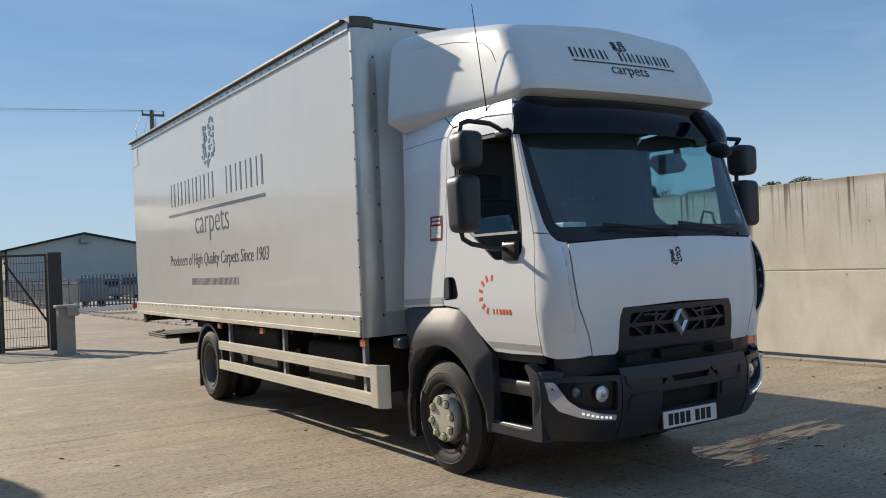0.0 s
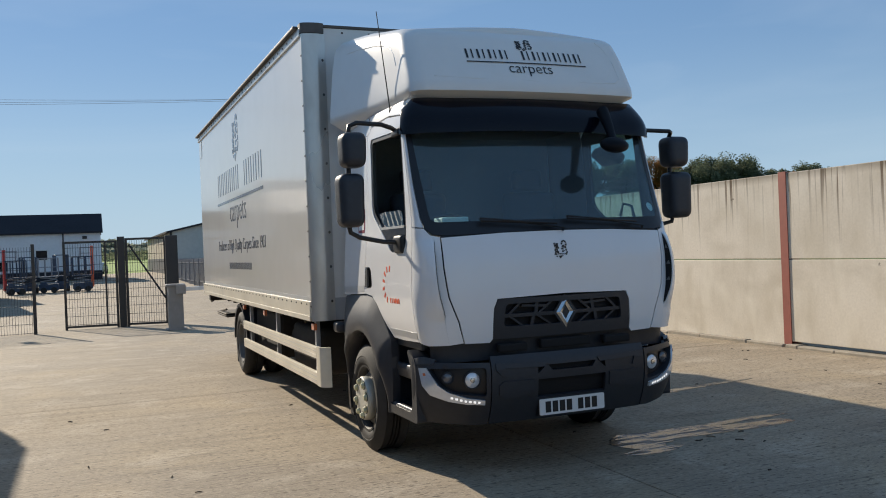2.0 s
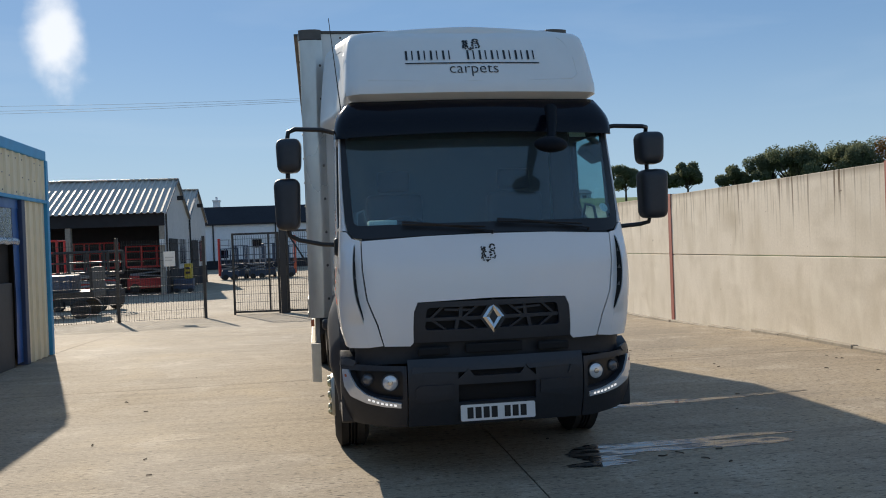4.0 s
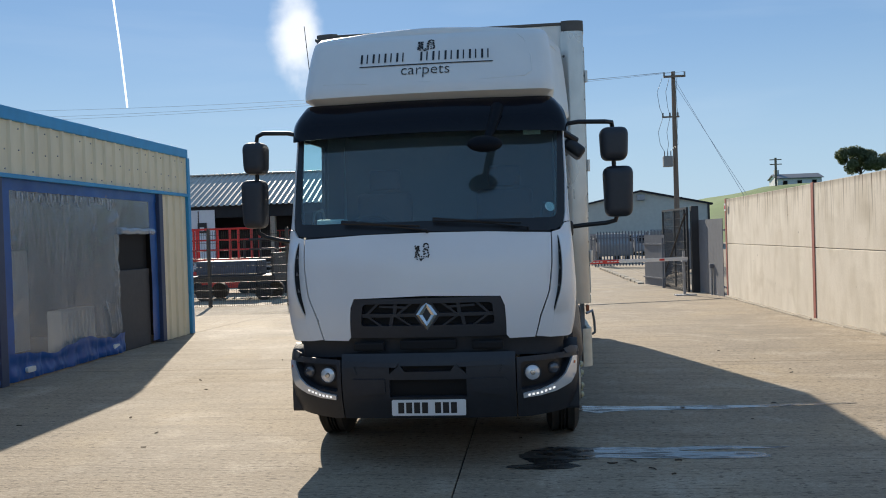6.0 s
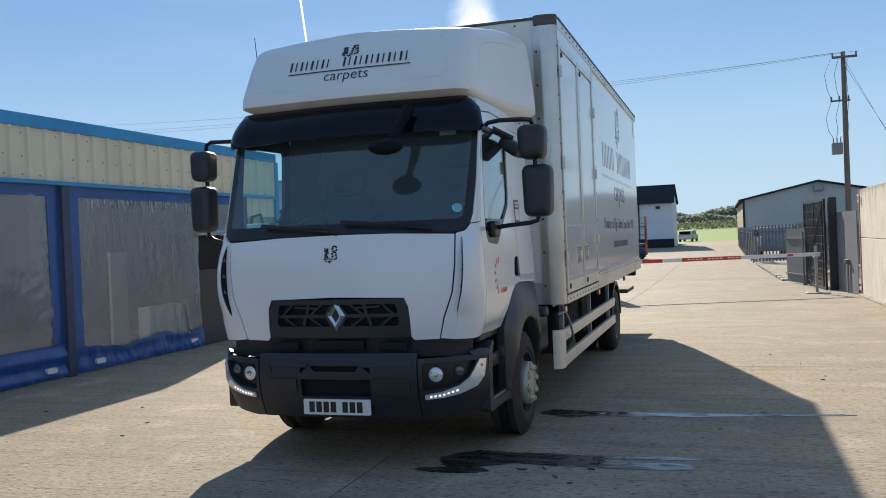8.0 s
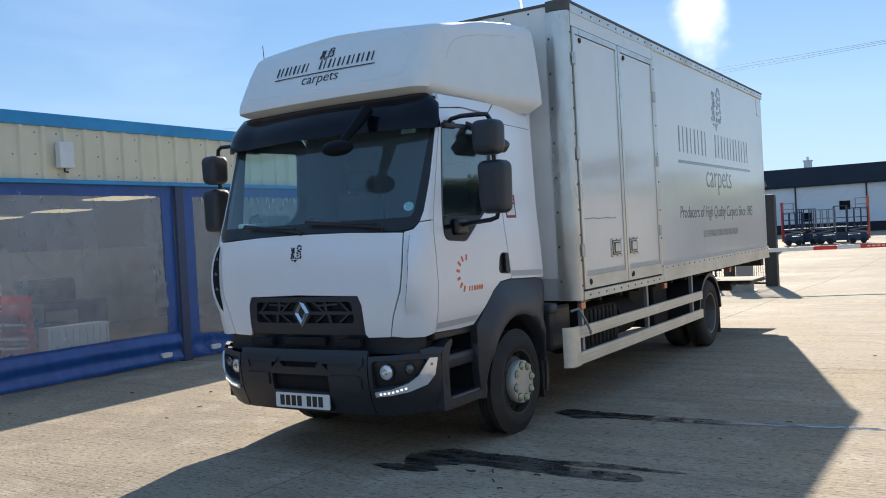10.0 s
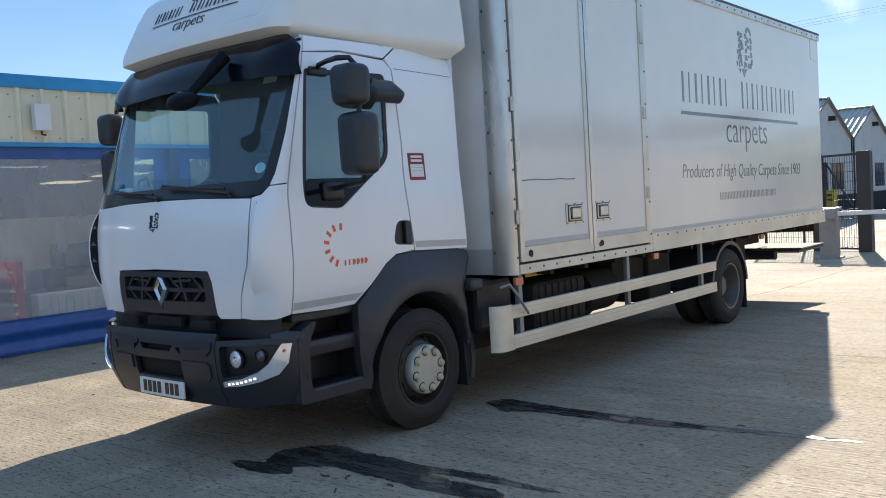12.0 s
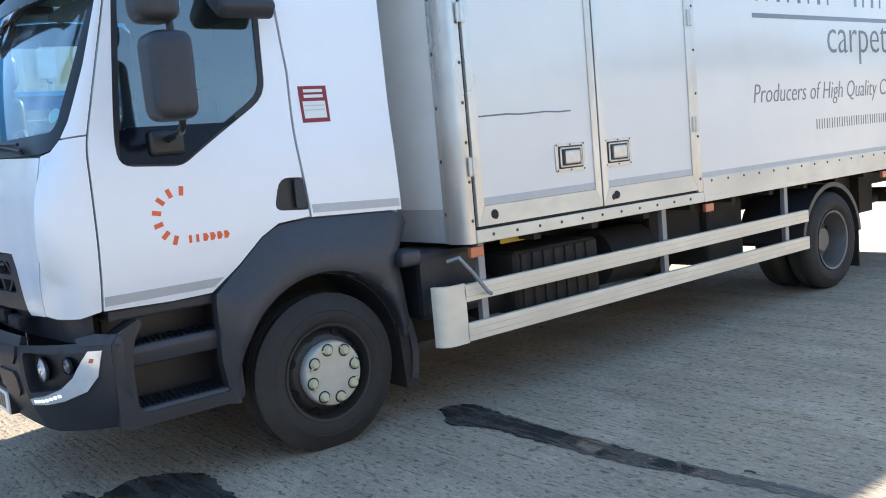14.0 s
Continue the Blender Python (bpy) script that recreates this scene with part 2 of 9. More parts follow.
def ground_material(name, stretch_x=0.5, light=(0.41, 0.338, 0.248), dark=(0.288, 0.240, 0.180)):
    """Brushed concrete: fine tamped ridges across the slab, broad stains, small specks."""
    m = bpy.data.materials.new(name)
    m.use_nodes = True
    n, l = m.node_tree.nodes, m.node_tree.links
    b = n["Principled BSDF"]
    tc = n.new("ShaderNodeTexCoord")

    def tex(scale, stretch, detail=5, rot=0.0, distort=0.0):
        mp, t = n.new("ShaderNodeMapping"), n.new("ShaderNodeTexNoise")
        mp.inputs["Scale"].default_value, mp.inputs["Rotation"].default_value = stretch, (0, 0, rot)
        t.inputs["Scale"].default_value, t.inputs["Detail"].default_value, t.inputs["Distortion"].default_value = scale, detail, distort
        l.new(tc.outputs["Object"], mp.inputs["Vector"]), l.new(mp.outputs["Vector"], t.inputs["Vector"])
        return t.outputs["Fac"]

    def ranged(v, a, c, lo, hi):
        r = n.new("ShaderNodeMapRange")
        for k, x in zip(("From Min", "From Max", "To Min", "To Max"), (a, c, lo, hi)):
            r.inputs[k].default_value = x
        l.new(v, r.inputs["Value"])
        return r.outputs["Result"]

    def mix(f, a, c):
        x = n.new("ShaderNodeMix")
        x.data_type = "RGBA"
        for i, v in ((0, f), (6, a), (7, c)):
            if isinstance(v, tuple):
                x.inputs[i].default_value = (*v, 1)
            else:
                l.new(v, x.inputs[i])
        return x.outputs[2]

    broad, streak, ridge, speck = tex(0.35, (1, 1, 1), 6, 0, 0.4), tex(2.2, (0.22, 2.4, 1), 5, 0.03, 0.15), tex(24, (0.05, 1.8, 1), 5, 0.02, 0.25), tex(30, (0.5, 1.5, 1), 4, 0.02)
    pit, grain, lump = tex(15, (0.7, 1.3, 1), 4), tex(85, (0.8, 1.2, 1), 4), tex(30, (0.8, 1.3, 1), 5, 0.02, 0.3)
    mid, hue, scar = tex(1.7, (1, 1, 1), 6, 0, 0.3), tex(0.8, (1, 0.7, 1), 5, 0.4, 0.5), tex(3.0, (0.10, 2.6, 1), 3, 0.02, 0.1)
    c = mix(ranged(broad, 0.38, 0.66, 0, 0.9), light, dark)
    c = mix(ranged(hue, 0.50, 0.68, 0, 0.45), c, (0.47, 0.37, 0.235))
    c = mix(ranged(streak, 0.48, 0.68, 0, 0.5), c, tuple(x * 0.78 for x in dark))
    c = mix(ranged(mid, 0.54, 0.68, 0, 0.5), c, (0.53, 0.455, 0.355))
    c = mix(ranged(scar, 0.66, 0.72, 0, 0.40), c, (0.15, 0.12, 0.09))
    c = mix(ranged(ridge, 0.30, 0.43, 0.62, 0), c, (0.16, 0.13, 0.095))
    c = mix(ranged(ridge, 0.60, 0.75, 0, 0.15), c, (0.62, 0.54, 0.42))
    c = mix(ranged(lump, 0.52, 0.66, 0, 0.36), c, (0.19, 0.155, 0.11))
    c = mix(ranged(lump, 0.32, 0.44, 0.28, 0), c, (0.66, 0.57, 0.43))
    c = mix(ranged(speck, 0.585, 0.63, 0, 0.80), c, (0.12, 0.095, 0.07))
    c = mix(ranged(pit, 0.66, 0.70, 0, 0.75), c, (0.08, 0.065, 0.05))
    c = mix(ranged(grain, 0.40, 0.56, 0.30, 0), c, (0.14, 0.11, 0.08))
    l.new(c, b.inputs["Base Color"])
    l.new(ranged(broad, 0.3, 0.7, 0.92, 0.78), b.inputs["Roughness"])
    b.inputs["Specular IOR Level"].default_value = 0.25
    bp, bp2 = n.new("ShaderNodeBump"), n.new("ShaderNodeBump")
    bp.inputs["Strength"].default_value, bp.inputs["Distance"].default_value = 0.45, 0.012
    bp2.inputs["Strength"].default_value, bp2.inputs["Distance"].default_value = 0.5, 0.010
    l.new(ridge, bp.inputs["Height"]), l.new(lump, bp2.inputs["Height"])
    l.new(bp.outputs["Normal"], bp2.inputs["Normal"]), l.new(bp2.outputs["Normal"], b.inputs["Normal"])
    return m


def wet_material(name):
    """Water lying thin on ridged concrete: glossy where it stands, broken by damp ridges that rise through it."""
    m = bpy.data.materials.new(name)
    m.use_nodes = True
    n, l = m.node_tree.nodes, m.node_tree.links
    b = n["Principled BSDF"]
    tc = n.new("ShaderNodeTexCoord")

    def tex(scale, stretch, detail):
        mp, t = n.new("ShaderNodeMapping"), n.new("ShaderNodeTexNoise")
        mp.inputs["Scale"].default_value = stretch
        t.inputs["Scale"].default_value, t.inputs["Detail"].default_value = scale, detail
        l.new(tc.outputs["Object"], mp.inputs["Vector"]), l.new(mp.outputs["Vector"], t.inputs["Vector"])
        return t.outputs["Fac"]

    def ranged(v, a, c, lo, hi):
        r = n.new("ShaderNodeMapRange")
        for k, x in zip(("From Min", "From Max", "To Min", "To Max"), (a, c, lo, hi)):
            r.inputs[k].default_value = x
        l.new(v, r.inputs["Value"])
        return r.outputs["Result"]

    ridge, pool = tex(24, (0.14, 1.5, 1), 4), tex(7, (0.5, 1.6, 1), 5)
    add = n.new("ShaderNodeMath")
    add.operation = "ADD"
    l.new(ridge, add.inputs[0]), l.new(pool, add.inputs[1])
    l.new(ranged(add.outputs[0], 0.93, 1.16, 0.04, 0.58), b.inputs["Roughness"])
    x = n.new("ShaderNodeMix")
    x.data_type = "RGBA"
    x.inputs[6].default_value, x.inputs[7].default_value = (0.050, 0.047, 0.042, 1), (0.080, 0.073, 0.062, 1)
    l.new(ranged(add.outputs[0], 0.98, 1.25, 0, 1), x.inputs[0]), l.new(x.outputs[2], b.inputs["Base Color"])
    bp = n.new("ShaderNodeBump")
    bp.inputs["Strength"].default_value, bp.inputs["Distance"].default_value = 0.35, 0.004
    l.new(ranged(add.outputs[0], 0.95, 1.3, 0, 1), bp.inputs["Height"]), l.new(bp.outputs["Normal"], b.inputs["Normal"])
    return m


def streaked_concrete(name, top):
    """Cast concrete with dark runs that start at the top edge and fade downwards, pock marks and pale patches."""
    m = bpy.data.materials.new(name)
    m.use_nodes = True
    n, l = m.node_tree.nodes, m.node_tree.links
    b = n["Principled BSDF"]
    tc = n.new("ShaderNodeTexCoord")
    sep = n.new("ShaderNodeSeparateXYZ")
    l.new(tc.outputs["Object"], sep.inputs[0])

    def tex(scale, stretch, detail=5, distort=0.0):
        mp, t = n.new("ShaderNodeMapping"), n.new("ShaderNodeTexNoise")
        mp.inputs["Scale"].default_value = stretch
        t.inputs["Scale"].default_value, t.inputs["Detail"].default_value, t.inputs["Distortion"].default_value = scale, detail, distort
        l.new(tc.outputs["Object"], mp.inputs["Vector"]), l.new(mp.outputs["Vector"], t.inputs["Vector"])
        return t.outputs["Fac"]

    def ranged(v, a, c, lo, hi):
        r = n.new("ShaderNodeMapRange")
        for k, x in zip(("From Min", "From Max", "To Min", "To Max"), (a, c, lo, hi)):
            r.inputs[k].default_value = x
        l.new(v, r.inputs["Value"])
        return r.outputs["Result"]

    def mult(a, c):
        x = n.new("ShaderNodeMath")
        x.operation = "MULTIPLY"
        l.new(a, x.inputs[0]), l.new(c, x.inputs[1])
        return x.outputs[0]

    def mix(f, a, c):
        x = n.new("ShaderNodeMix")
        x.data_type = "RGBA"
        for i, v in ((0, f), (6, a), (7, c)):
            if isinstance(v, tuple):
                x.inputs[i].default_value = (*v, 1)
            else:
                l.new(v, x.inputs[i])
        return x.outputs[2]

    runs, broad, fine = tex(19, (1, 1, 0.03), 5, 0.05), tex(0.9, (1, 1, 1), 6, 0.4), tex(30, (1, 1, 1), 4)
    where, length, cloud = tex(0.75, (1, 1, 0.05), 4), tex(5.0, (1, 1, 0.02), 4), tex(2.6, (1, 1, 0.45), 6, 0.2)
    c = mix(ranged(broad, 0.35, 0.68, 0, 0.8), (0.79, 0.725, 0.62), (0.66, 0.60, 0.50))
    c = mix(ranged(fine, 0.3, 0.75, 0.15, 0), c, (0.24, 0.2, 0.15))
    c = mix(ranged(cloud, 0.46, 0.70, 0, 0.5), c, (0.52, 0.455, 0.35))
    reach, far = ranged(sep.outputs["Z"], top - 1.25, top, 0.0, 1.0), ranged(length, 0.36, 0.64, 0.0, 1.0)
    run = n.new("ShaderNodeMath")      # how far each run comes down
    run.operation, run.use_clamp = "MULTIPLY_ADD", True
    run.inputs[1].default_value = 0.95
    less = n.new("ShaderNodeMath")
    less.operation = "SUBTRACT"
    l.new(reach, less.inputs[0])
    less.inputs[1].default_value = 0.60
    l.new(far, run.inputs[0]), l.new(less.outputs[0], run.inputs[2])
    c = mix(mult(mult(ranged(runs, 0.53, 0.60, 0, 1.0), ranged(where, 0.36, 0.54, 0.25, 1)), mult(run.outputs[0], reach)), c, (0.13, 0.09, 0.06))
    pock, pale, damp = tex(5.5, (1, 1, 1), 3), tex(2.0, (1, 1, 0.4), 5, 0.2), tex(1.3, (1, 0.6, 1.2), 5, 0.2)
    c = mix(ranged(pock, 0.735, 0.75, 0, 0.7), c, (0.16, 0.13, 0.10))
    c = mix(ranged(pale, 0.56, 0.72, 0, 0.45), c, (0.84, 0.79, 0.68))
    c = mix(ranged(damp, 0.58, 0.74, 0, 0.35), c, (0.40, 0.34, 0.25))
    edge = ranged(sep.outputs["Z"], top - 0.10, top, 0.0, 0.55)
    c = mix(mult(edge, ranged(broad, 0.3, 0.6, 0.5, 1.0)), c, (0.15, 0.115, 0.08))
    l.new(c, b.inputs["Base Color"])
    b.inputs["Roughness"].default_value = 0.9
    b.inputs["Specular IOR Level"].default_value = 0.25
    bp = n.new("ShaderNodeBump")
    bp.inputs["Strength"].default_value, bp.inputs["Distance"].default_value = 0.16, 0.005
    l.new(fine, bp.inputs["Height"]), l.new(bp.outputs["Normal"], b.inputs["Normal"])
    return m


M = {}
M["ground"] = ground_material("yard concrete")
M["joint"] = mat("joint filler", (0.05, 0.045, 0.04), 0.95, vary=0.3, grain=20)
M["wall"] = streaked_concrete("panel concrete", 2.42)
M["plinth"] = mat("plinth concrete", (0.33, 0.29, 0.23), 0.92, vary=0.25, grain=14, patch=2, bump=0.4, bump_scale=40)
M["red_steel"] = mat("red oxide paint", (0.30, 0.085, 0.06), 0.6, vary=0.18, grain=9, tint=(0.2, 0.05, 0.035), bump=0.1)
M["cream"] = mat("cream cladding", (0.72, 0.65, 0.47), 0.5, vary=0.1, grain=5, patch=0.7, tint=(0.5, 0.45, 0.33), tint_amount=0.5, stretch=(1, 1, 0.4), bump=0.05)
M["blue_trim"] = mat("blue fascia paint", (0.025, 0.26, 0.52), 0.42, vary=0.15, grain=6, tint=(0.04, 0.31, 0.56))
M["blue_pvc"] = mat("blue tarpaulin", (0.012, 0.080, 0.30), 0.34, vary=0.2, grain=7, bump=0.15, bump_scale=14)
M["blue_post"] = mat("dark blue post", (0.03, 0.05, 0.11), 0.5, vary=0.2)
M["white"] = mat("white cab paint", (0.84, 0.84, 0.84), 0.22, vary=0.02, grain=4, coat=0.5, rough_vary=0.04)
M["grp"] = mat("white glass-fibre", (0.77, 0.76, 0.73), 0.32, vary=0.04, grain=5, patch=1.2, rough_vary=0.08, coat=0.15)
M["panel"] = mat("white box panel", (0.73, 0.715, 0.67), 0.12, vary=0.04, grain=3, patch=0.8, rough_vary=0.05, coat=0.2, tint=(0.68, 0.66, 0.60), tint_amount=0.4)
M["alu"] = mat("weathered aluminium", (0.62, 0.60, 0.56), 0.42, metal=0.75, vary=0.16, grain=18, patch=2.0, rough_vary=0.12, tint=(0.40, 0.36, 0.30), tint_amount=0.6, bump=0.06)
M["bulkhead"] = mat("white bulkhead sheet", (0.82, 0.80, 0.75), 0.35, vary=0.05, grain=4, patch=1.0)
M["post_alu"] = mat("dull white anodised frame", (0.68, 0.66, 0.61), 0.30, metal=0.5, vary=0.12, grain=14, patch=2.2, rough_vary=0.1, tint=(0.40, 0.33, 0.25), tint_amount=0.65, tint_at=(0.45, 0.70), stretch=(1, 1, 0.4), bump=0.04)
M["dull_black"] = mat("dull black moulding", (0.006, 0.007, 0.010), 0.55, vary=0.2, grain=20, spec=0.12)
M["alu_cream"] = mat("dull side rail", (0.76, 0.70, 0.57), 0.40, metal=0.12, vary=0.13, grain=10, patch=2.5, tint=(0.42, 0.37, 0.29), tint_amount=0.6, stretch=(1, 0.5, 1))
M["roofcap"] = mat("dark roof capping", (0.10, 0.09, 0.08), 0.6, vary=0.3, grain=10)
M["plastic"] = mat("dark grey plastic", (0.022, 0.025, 0.032), 0.45, vary=0.18, grain=30, patch=2, bump=0.12, bump_scale=220, rough_vary=0.1)
M["plastic_mid"] = mat("grey arch plastic", (0.036, 0.038, 0.045), 0.42, vary=0.15, grain=25, bump=0.1, bump_scale=200)
M["black"] = mat("black trim", (0.012, 0.012, 0.014), 0.4, vary=0.2, grain=20)
# for mesh, and for openings whose inner shade is painted black
M["void"] = mat("black mesh and painted dark openings", (0.004, 0.004, 0.005), 0.8, vary=0.2, grain=40)
M["visor"] = mat("smoked visor", (0.004, 0.005, 0.010), 0.14, vary=0.1, spec=0.22)
M["rubber"] = mat("tyre rubber", (0.022, 0.021, 0.020), 0.78, vary=0.25, grain=16, tint=(0.06, 0.053, 0.045), tint_amount=0.5, bump=0.2, bump_scale=90)
M["steel"] = mat("painted wheel steel", (0.16, 0.16, 0.155), 0.5, metal=0.4, vary=0.2, grain=14, tint=(0.16, 0.12, 0.09), tint_amount=0.5)
M["rim_dark"] = mat("black wheel steel", (0.03, 0.03, 0.03), 0.5, metal=0.2, vary=0.25, grain=14, tint=(0.08, 0.07, 0.055), tint_amount=0.4)
M["hub"] = mat("hub cap", (0.52, 0.51, 0.45), 0.42, metal=0.3, vary=0.12, grain=14, tint=(0.4, 0.36, 0.27), tint_amount=0.5)
M["nutcap"] = mat("yellowed nut cover", (0.54, 0.52, 0.34), 0.4, vary=0.15)
M["chassis"] = mat("chassis grime", (0.022, 0.020, 0.018), 0.8, vary=0.35, grain=8, tint=(0.05, 0.042, 0.032), tint_amount=0.6, bump=0.2)
M["chrome"] = mat("chrome", (0.70, 0.70, 0.69), 0.22, metal=1.0, vary=0.03)
M["lens"] = mat("lamp lens", (0.82, 0.83, 0.85), 0.14, metal=0.4, vary=0.05, coat=0.6)
M["drl"] = mat("running light", (0.78, 0.80, 0.83), 0.12, metal=0.45, vary=0.10, grain=30, coat=0.6)
M["led"] = mat("lit running lamp", (0.9, 0.9, 0.9), 0.2, emit=(1.0, 0.96, 0.9), emit_strength=0.55)
M["fog_lens"] = mat("dull lamp lens", (0.14, 0.14, 0.15), 0.12, metal=0.4, coat=0.5)
M["lift_deck"] = mat("dull worn deck", (0.13, 0.115, 0.095), 0.8, vary=0.25, grain=12, spec=0.2)
M["amber"] = mat("amber lens", (0.55, 0.15, 0.06), 0.25, vary=0.1, coat=0.4)
M["orange"] = mat("orange decal", (0.78, 0.13, 0.04), 0.4, vary=0.06)
M["decal"] = mat("grey lettering", (0.165, 0.17, 0.18), 0.13, vary=0.08, coat=0.2)
M["decal_black"] = mat("black lettering", (0.012, 0.012, 0.014), 0.35, vary=0.08)
M["plate"] = mat("number plate", (0.78, 0.78, 0.76), 0.35, vary=0.04)
M["maroon"] = mat("maroon sticker", (0.22, 0.012, 0.025), 0.35, vary=0.06)
M["paper"] = mat("white paper", (0.75, 0.75, 0.72), 0.6, vary=0.04)
M["grey_strip"] = mat("grey decal strip", (0.48, 0.485, 0.48), 0.4, vary=0.08)
M["glass"] = glass("windscreen glass", (0.76, 0.93, 0.95), clear=0.97, base=0.05, dust=0.042)
M["sideglass"] = glass("side window glass", (0.74, 0.86, 0.88), clear=0.97, base=0.11, dust=0.010)
M["film"] = hazy_film("clear curtain film")
M["mirror"] = mat("mirror glass", (0.85, 0.85, 0.86), 0.03, metal=1.0, vary=0.01, rough_vary=0.01)
M["interior"] = mat("cab interior", (0.045, 0.048, 0.056), 0.75, vary=0.15, grain=18)
M["interior_light"] = mat("cab lining", (0.16, 0.165, 0.18), 0.85, vary=0.1, grain=18)
M["seat"] = mat("seat cloth", (0.04, 0.045, 0.06), 0.9, vary=0.2, grain=40)
M["black_steel"] = mat("black fence steel", (0.018, 0.020, 0.024), 0.5, vary=0.2, grain=12)
M["grey_steel"] = mat("galvanised steel", (0.30, 0.31, 0.33), 0.5, metal=0.5, vary=0.2, grain=8, patch=1.2)
M["cabinet"] = mat("grey cabinet paint", (0.24, 0.235, 0.23), 0.55, vary=0.14, grain=6)
M["red_white"] = mat("white arm paint", (0.72, 0.72, 0.70), 0.45, vary=0.08, grain=4)
M["red"] = mat("red paint", (0.55, 0.035, 0.03), 0.45, vary=0.12, grain=6)
M["roof_sheet"] = mat("grey roof sheeting", (0.46, 0.42, 0.36), 0.42, metal=0.25, vary=0.16, grain=4, patch=0.5, stretch=(1, 0.3, 1))
M["dark_roof"] = mat("dark slate roof", (0.035, 0.037, 0.044), 0.95, spec=0.1, vary=0.2, grain=6, patch=0.5)
M["render_white"] = mat("white render", (0.74, 0.75, 0.76), 0.85, vary=0.08, grain=4, patch=0.3)
M["fence_grey"] = mat("grey fence paint", (0.15, 0.16, 0.18), 0.55, metal=0.1, vary=0.15, grain=7, patch=0.8)
M["render_grey"] = mat("grey render", (0.52, 0.52, 0.51), 0.85, vary=0.12, grain=4, patch=0.4)
M["green_clad"] = mat("grey-green cladding", (0.50, 0.51, 0.47), 0.6, vary=0.1, grain=3, patch=0.3)
M["shed_inside"] = mat("grey painted blockwork", (0.09, 0.09, 0.092), 0.9, vary=0.12, grain=3, patch=0.5, tint=(0.18, 0.18, 0.18), tint_amount=0.6)
# near-black: the shade inside the sheds is put into this colour
M["shed_shade"] = mat("painted shed shade", (0.025, 0.025, 0.027), 0.9, vary=0.3, grain=3)
M["tan"] = mat("tan side cladding", (0.42, 0.36, 0.26), 0.7, vary=0.15, grain=3)
M["machine_blue"] = mat("dark blue machine paint", (0.03, 0.055, 0.10), 0.5, vary=0.25, grain=6)
M["timber"] = mat("weathered pole timber", (0.18, 0.14, 0.11), 0.85, vary=0.25, grain=9, stretch=(1, 1, 0.1), bump=0.2)
M["meadow"] = mat("sunlit meadow", (0.20, 0.30, 0.05), 0.95, vary=0.15, grain=0.8, patch=0.08)
M["grass"] = mat("field grass", (0.10, 0.17, 0.04), 0.95, vary=0.25, grain=0.6, patch=0.06)
M["leaf"] = foliage("green foliage", (0.14, 0.17, 0.10), (0.24, 0.25, 0.155))
# greyed and lightened: distance haze is mixed into the leaf colour
M["leaf_hazed"] = foliage("foliage paled by painted haze", (0.25, 0.28, 0.23), (0.33, 0.35, 0.28))
M["leaf_autumn"] = foliage("autumn foliage", (0.42, 0.17, 0.06), (0.30, 0.22, 0.08))
M["bark"] = mat("bark", (0.06, 0.045, 0.033), 0.95, vary=0.3, grain=10)
M["contrail"] = mat("glowing vapour", (0.9, 0.9, 0.9), 0.9, emit=(1, 1, 1), emit_strength=0.75)
M["wet"] = wet_material("wet concrete")
M["shed_white"] = mat("white painted metal", (0.70, 0.70, 0.68), 0.5, vary=0.06)
M["lamp_tube"] = mat("fluorescent panel", (0.8, 0.78, 0.7), 0.6, emit=(1.0, 0.80, 0.48), emit_strength=0.42)
M["crease"] = mat("plastic folds with painted highlights", (0.50, 0.54, 0.58), 0.22, vary=0.2, grain=12)
M["brown"] = mat("dark door board", (0.045, 0.045, 0.050), 0.6, vary=0.2)
M["yellow"] = mat("yellow paint", (0.55, 0.40, 0.03), 0.5, vary=0.15)


# ---- mesh helpers ----
def part(name, bm, material, parent=None, label="", smooth=None, kind=""):
    """Links a bmesh as one mesh object, under a parent where one is given."""
    me = bpy.data.meshes.new(name)
    bmesh.ops.recalc_face_normals(bm, faces=bm.faces)
    if smooth is not None:
        for f in bm.faces:
            f.smooth = True
        for e in bm.edges:
            if len(e.link_faces) != 2 or e.calc_face_angle(0) > radians(smooth):
                e.smooth = False
    bm.to_mesh(me)
    bm.free()
    for m in (material if isinstance(material, (list, tuple)) else [material]):
        me.materials.append(m)
    ob = new(name, me)
    if parent:
        ob.parent = parent
    if label or kind:
        tagged(ob, label=label, kind=kind)
    return ob


def empty(name, label, category, group="", at=(0, 0, 0), kind=""):
    ob = new(name)
    ob.location = at
    ob.empty_display_size = 0.2
    return tagged(ob, label, category, group, kind)


def add_box(bm, x0, x1, y0, y1, z0, z1, bevel=0.0, seg=2, matrix=None, mi=0):
    r = bmesh.ops.create_cube(bm, size=1.0)
    vs = r["verts"]
    bmesh.ops.scale(bm, vec=(x1 - x0, y1 - y0, z1 - z0), verts=vs)
    bmesh.ops.translate(bm, vec=((x0 + x1) / 2, (y0 + y1) / 2, (z0 + z1) / 2), verts=vs)
    if bevel:
        es = list({e for v in vs for e in v.link_edges})
        b = bmesh.ops.bevel(bm, geom=es, offset=bevel, segments=seg, affect="EDGES", profile=0.6)
        vs = list({v for f in b["faces"] for v in f.verts} | {v for v in vs if v.is_valid})
    if matrix:
        bmesh.ops.transform(bm, matrix=matrix, verts=vs)
    if mi:
        for f in {f for v in vs for f in v.link_faces}:
            f.material_index = mi
    return vs


def box(x0, x1, y0, y1, z0, z1, bevel=0.0, seg=2):
    bm = bmesh.new()
    add_box(bm, x0, x1, y0, y1, z0, z1, bevel, seg)
    return bm


